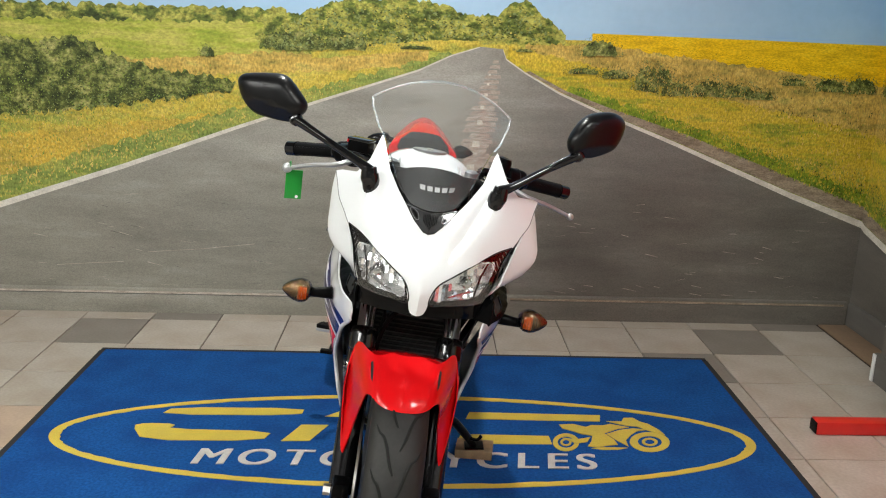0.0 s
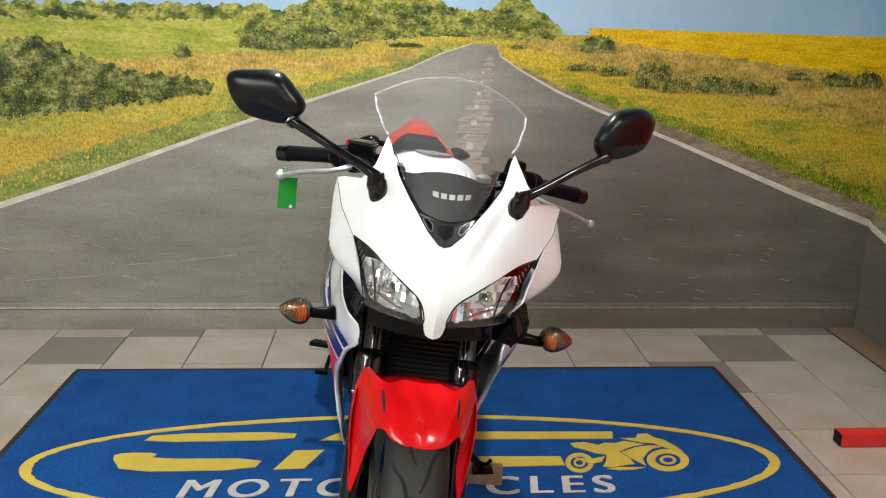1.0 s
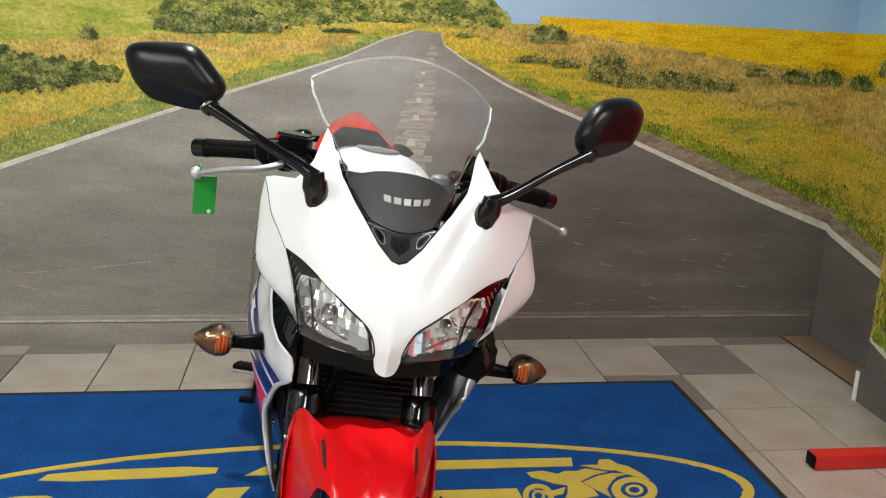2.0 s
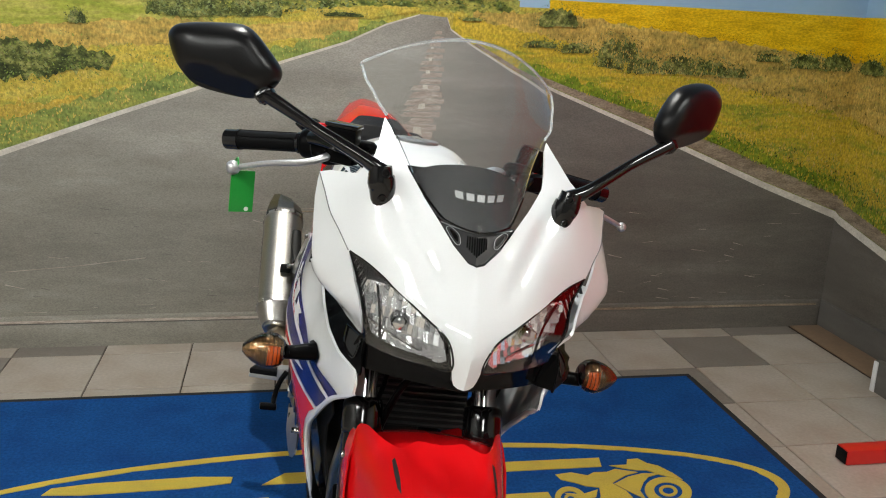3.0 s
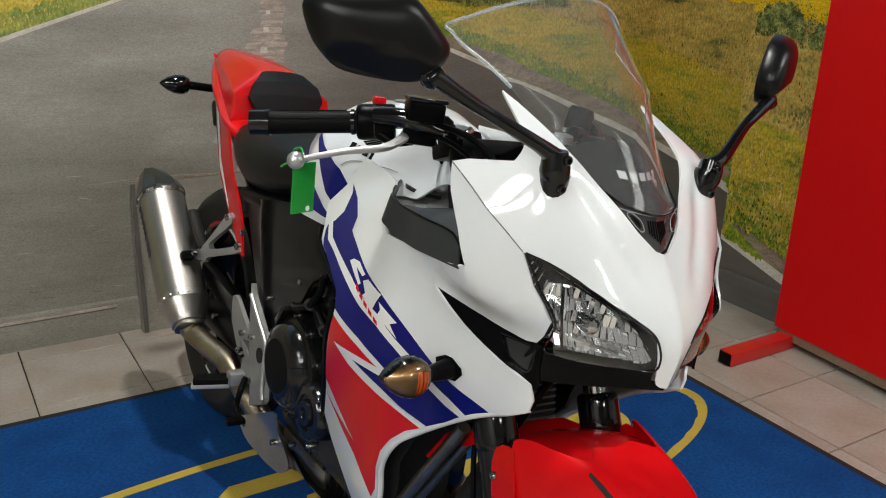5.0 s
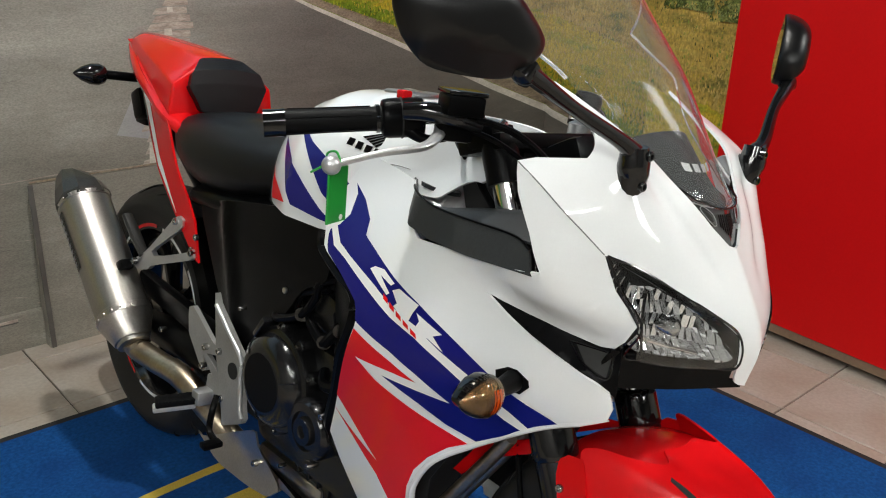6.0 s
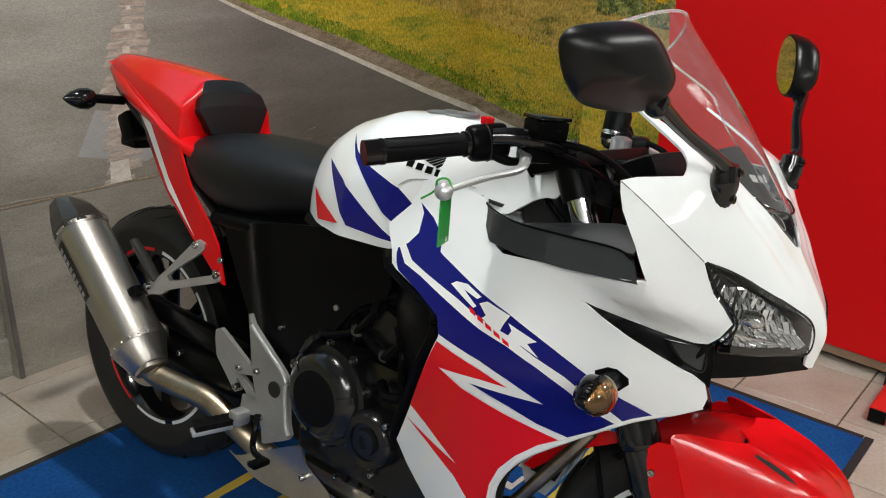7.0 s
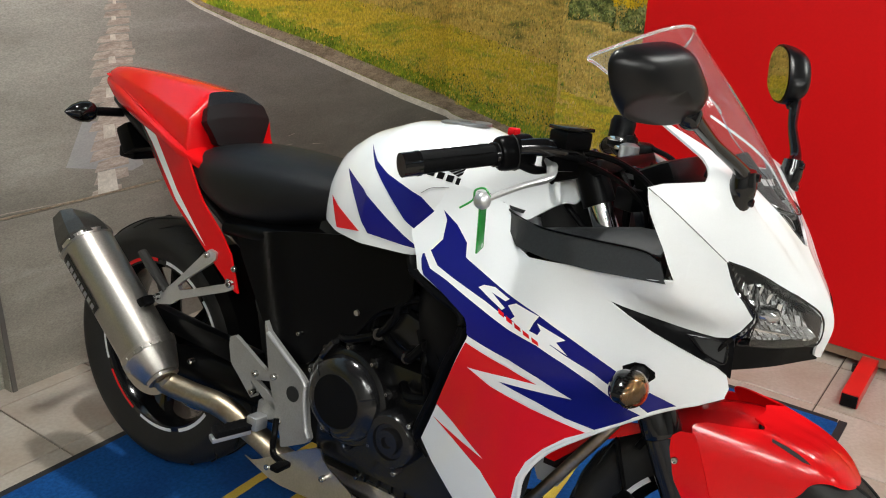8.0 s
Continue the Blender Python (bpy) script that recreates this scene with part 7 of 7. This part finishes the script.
for pts, r in (([(-.17, .52, .995), (-.135, .45, .985), (-.115, .39, .945), (-.11, .37, .885)], .005), ([(-.19, .54, .985), (-.14, .475, .968), (-.12, .41, .93), (-.115, .39, .87)], .004),
               ([(-.15, .54, .975), (-.11, .58, .95), (-.08, .56, .90), (-.08, .50, .85)], .0055), ([(.17, .53, .985), (.135, .46, .972), (.105, .41, .935), (.10, .40, .875)], .005),
               ([(-.02, .50, .96), (-.05, .46, .93), (-.06, .45, .86)], .007), ([(.15, .54, .97), (.11, .57, .94), (.07, .53, .86)], .005)):
    part("cable", tube(pts, r, 8), BLACK_SATIN, bike)
barrel = part("switch_barrel", lathe([(.012, -.03), (.023, -.026), (.024, .020), (.020, .030), (.008, .032)], 20, Matrix.Translation((.172, .580, 1.000)) @ Matrix.Rotation(radians(-80), 4, "Y")), BLACK_SATIN, bike, "black switch barrel on the clip-on bar")
part("chrome_ring", lathe([(.0245, -.004), (.0255, 0), (.0245, .004)], 24, Matrix.Translation((.170, .578, .986)) @ Matrix.Rotation(radians(-80), 4, "Y")), CHROME, barrel, "knurled chrome ring")
part("chrome_ring", lathe([(.020, -.003), (.021, 0), (.020, .003)], 24, Matrix.Translation((.135, .552, .975)) @ Matrix.Rotation(radians(-80), 4, "Y")), CHROME, barrel)
for p in ((-.105, .505, .985), (-.100, .492, .962), (-.12, .53, .975)):
    part("clamp_bolt", bolt_head(0.0067, -0.008, 0.006, Matrix.Translation(p) @ Matrix.Rotation(radians(200), 4, "Z") @ Matrix.Rotation(.4, 4, "Y")), BOLT, bike)
part("clip_on_clamp", block((.050, .055, .035), (-.102, .525, .965), .010, Matrix.Rotation(-.35, 4, "X")), BLACK_SATIN, bike)
part("connector_box", block((.040, .050, .030), (-.055, .425, .930), .006, Matrix.Rotation(.3, 4, "Z")), BLACK_SATIN, bike)
part("connector_box", block((.030, .040, .036), (-.090, .440, .925), .006, Matrix.Rotation(-.4, 4, "Z")), BLACK_MATT, bike)
part("steering_head", block((.10, .14, .20), (0, .54, .85), .02, Matrix.Rotation(-.38, 4, "X")), DARK, bike)
part("wiring_cover", block((.24, .20, .02), (0, .45, .83), .008), DARK, bike)

# mirrors ----------------------------------------------------------------
MIRROR_R = [(-.455, 1.130), (-.453, 1.141), (-.444, 1.150), (-.423, 1.156), (-.393, 1.161), (-.359, 1.1655), (-.343, 1.162), (-.329, 1.151), (-.313, 1.135), (-.297, 1.118), (-.293, 1.108), (-.295, 1.097), (-.303, 1.086), (-.316, 1.072), (-.3275, 1.067), (-.343, 1.0655), (-.367, 1.066), (-.398, 1.0685), (-.4145, 1.073), (-.430, 1.086), (-.443, 1.101)]
MIRROR_L = [(.273, 1.126), (.280, 1.147), (.296, 1.173), (.312, 1.186), (.343, 1.195), (.373, 1.198), (.396, 1.192), (.410, 1.181), (.414, 1.169), (.411, 1.147), (.402, 1.121), (.390, 1.110), (.357, 1.095), (.334, 1.089), (.298, 1.089), (.283, 1.100), (.2755, 1.1125)]
for sgn, shape, slope, y_mid, neck in ((-1, MIRROR_R, .28, .315, (-.314, .290, 1.078)), (1, MIRROR_L, .56, .346, (.304, .312, 1.096))):
    foot_o = Vector((sgn * .140, .266, .988))
    neck = Vector(neck)
    mir = part("mirror", tube([foot_o + Vector((0, -.006, .010)), foot_o + Vector((sgn * .03, -.002, .026)), foot_o.lerp(neck, .6) + Vector((0, 0, .004)), neck], [.013, .0095, .0080, .0105], 12, 24), BLACK_GLOSS, bike, "black mirror stalk")
    part("boot", tube([foot_o + Vector((-sgn * .008, .004, -.028)), foot_o + Vector((0, -.006, -.006)), foot_o + Vector((sgn * .004, -.006, .020))], [.010, .0195, .016], 14, 10), BLACK_GLOSS, mir)
    part("boot_foot", tube([foot_o + Vector((-sgn * .010, .006, -.044)), foot_o + Vector((-sgn * .007, -.001, -.034)), foot_o + Vector((-sgn * .003, -.005, -.010)), foot_o + Vector((0, -.006, .004))], [.008, .0165, .0195, .0185], 16, 10), BLACK_GLOSS, mir)
    for dz, dy in ((.012, -.0235), (-.024, -.0215)):
        part("boot_bolt", bolt_head(.0062, -.004, .003, Matrix.Translation(foot_o + Vector((-sgn * .003, dy, dz))) @ Matrix.Rotation(radians(-90), 4, "Z")), BLACK_GLOSS, mir)
    part("neck_ball", lathe([(.006, -.014), (.0125, -.010), (.014, 0), (.0125, .010), (.006, .014)], 16, Matrix.Translation(neck + Vector((0, .004, 0))) @ Matrix.Rotation(sgn * .8, 4, "Y")), BLACK_GLOSS, mir)
    o = rounded(shape, 1, 0.25)
    c = (sum(p[0] for p in o) / len(o), sum(p[1] for p in o) / len(o))
    rings = []
    for k in range(19):
        if k < 3:
            f, dy = (.90, .975, 1.0)[k], (.014, .015, .011)[k]
        else:
            a = (k - 2) / 16 * math.pi / 2
            f, dy = (math.cos(a) ** .50 if k < 18 else .03), .011 - (.040 if sgn < 0 else .044) * math.sin(a) ** 1.15
        ring = []
        for x, z in o:
            px, pz = (x - c[0]) * f, (z - c[1]) * f
            if k > 2:  # the lower front is one flat facet that meets the dome in a crease
                over = c[1] + pz - (1.060 if sgn < 0 else 1.083) - .18 * (sgn * (c[0] + px) - .32)
                dyf = max(dy, .010 - 1.15 * max(0.0, over))
            else:
                dyf = dy
            ring.append(Vector((c[0] + px, y_mid + dyf + slope * sgn * px, c[1] + pz)))
        rings.append(ring)
    part("housing", loft(rings), MIRROR_BLACK, mir, "black mirror housing")
    bm = bmesh.new()
    bm.faces.new([bm.verts.new(Vector((c[0] + (x - c[0]) * .91, y_mid + .0165 + slope * sgn * (x - c[0]) * .91, c[1] + (z - c[1]) * .91))) for x, z in o])
    part("mirror_glass", bm, MIRROR, mir, "mirror glass", smooth=False)

# green key tag on the lever, and the wood under the stand ----------------
tag = thing("key_tag", "small green plastic tag hanging from the brake lever", "tag", pose(-0.597, 2.444, 0.966, 0, 0, 20))
bm = block((.042, .0030, .072), (0.012, 0, -.046), .0008, Matrix.Rotation(radians(6), 4, "Y"))
part("plate", bm, GREEN, tag, smooth=False)
part("hole_rim", lathe([(.004, -.0016), (.004, .0016)], 10, Matrix.Translation((0.018, 0, -.077)) @ Matrix.Rotation(radians(90), 4, "Z")), DECAL_WHITE, tag)
part("tie", tube([(.003, -.013, .0), (.006, -.004, .012), (.007, .010, .008), (.005, .013, -.006), (-.002, .030, -.018)], .0016, 6), GREEN, tag, "green cable tie")
wood = thing("wood_block", "flat offcut of raw wood under the side stand", "wood block", pose(-0.085, 2.80, 0.0095, 0, 0, -8))
part("offcut", block((.115, .085, .028), (0, 0, .014), .003), WOOD, wood)
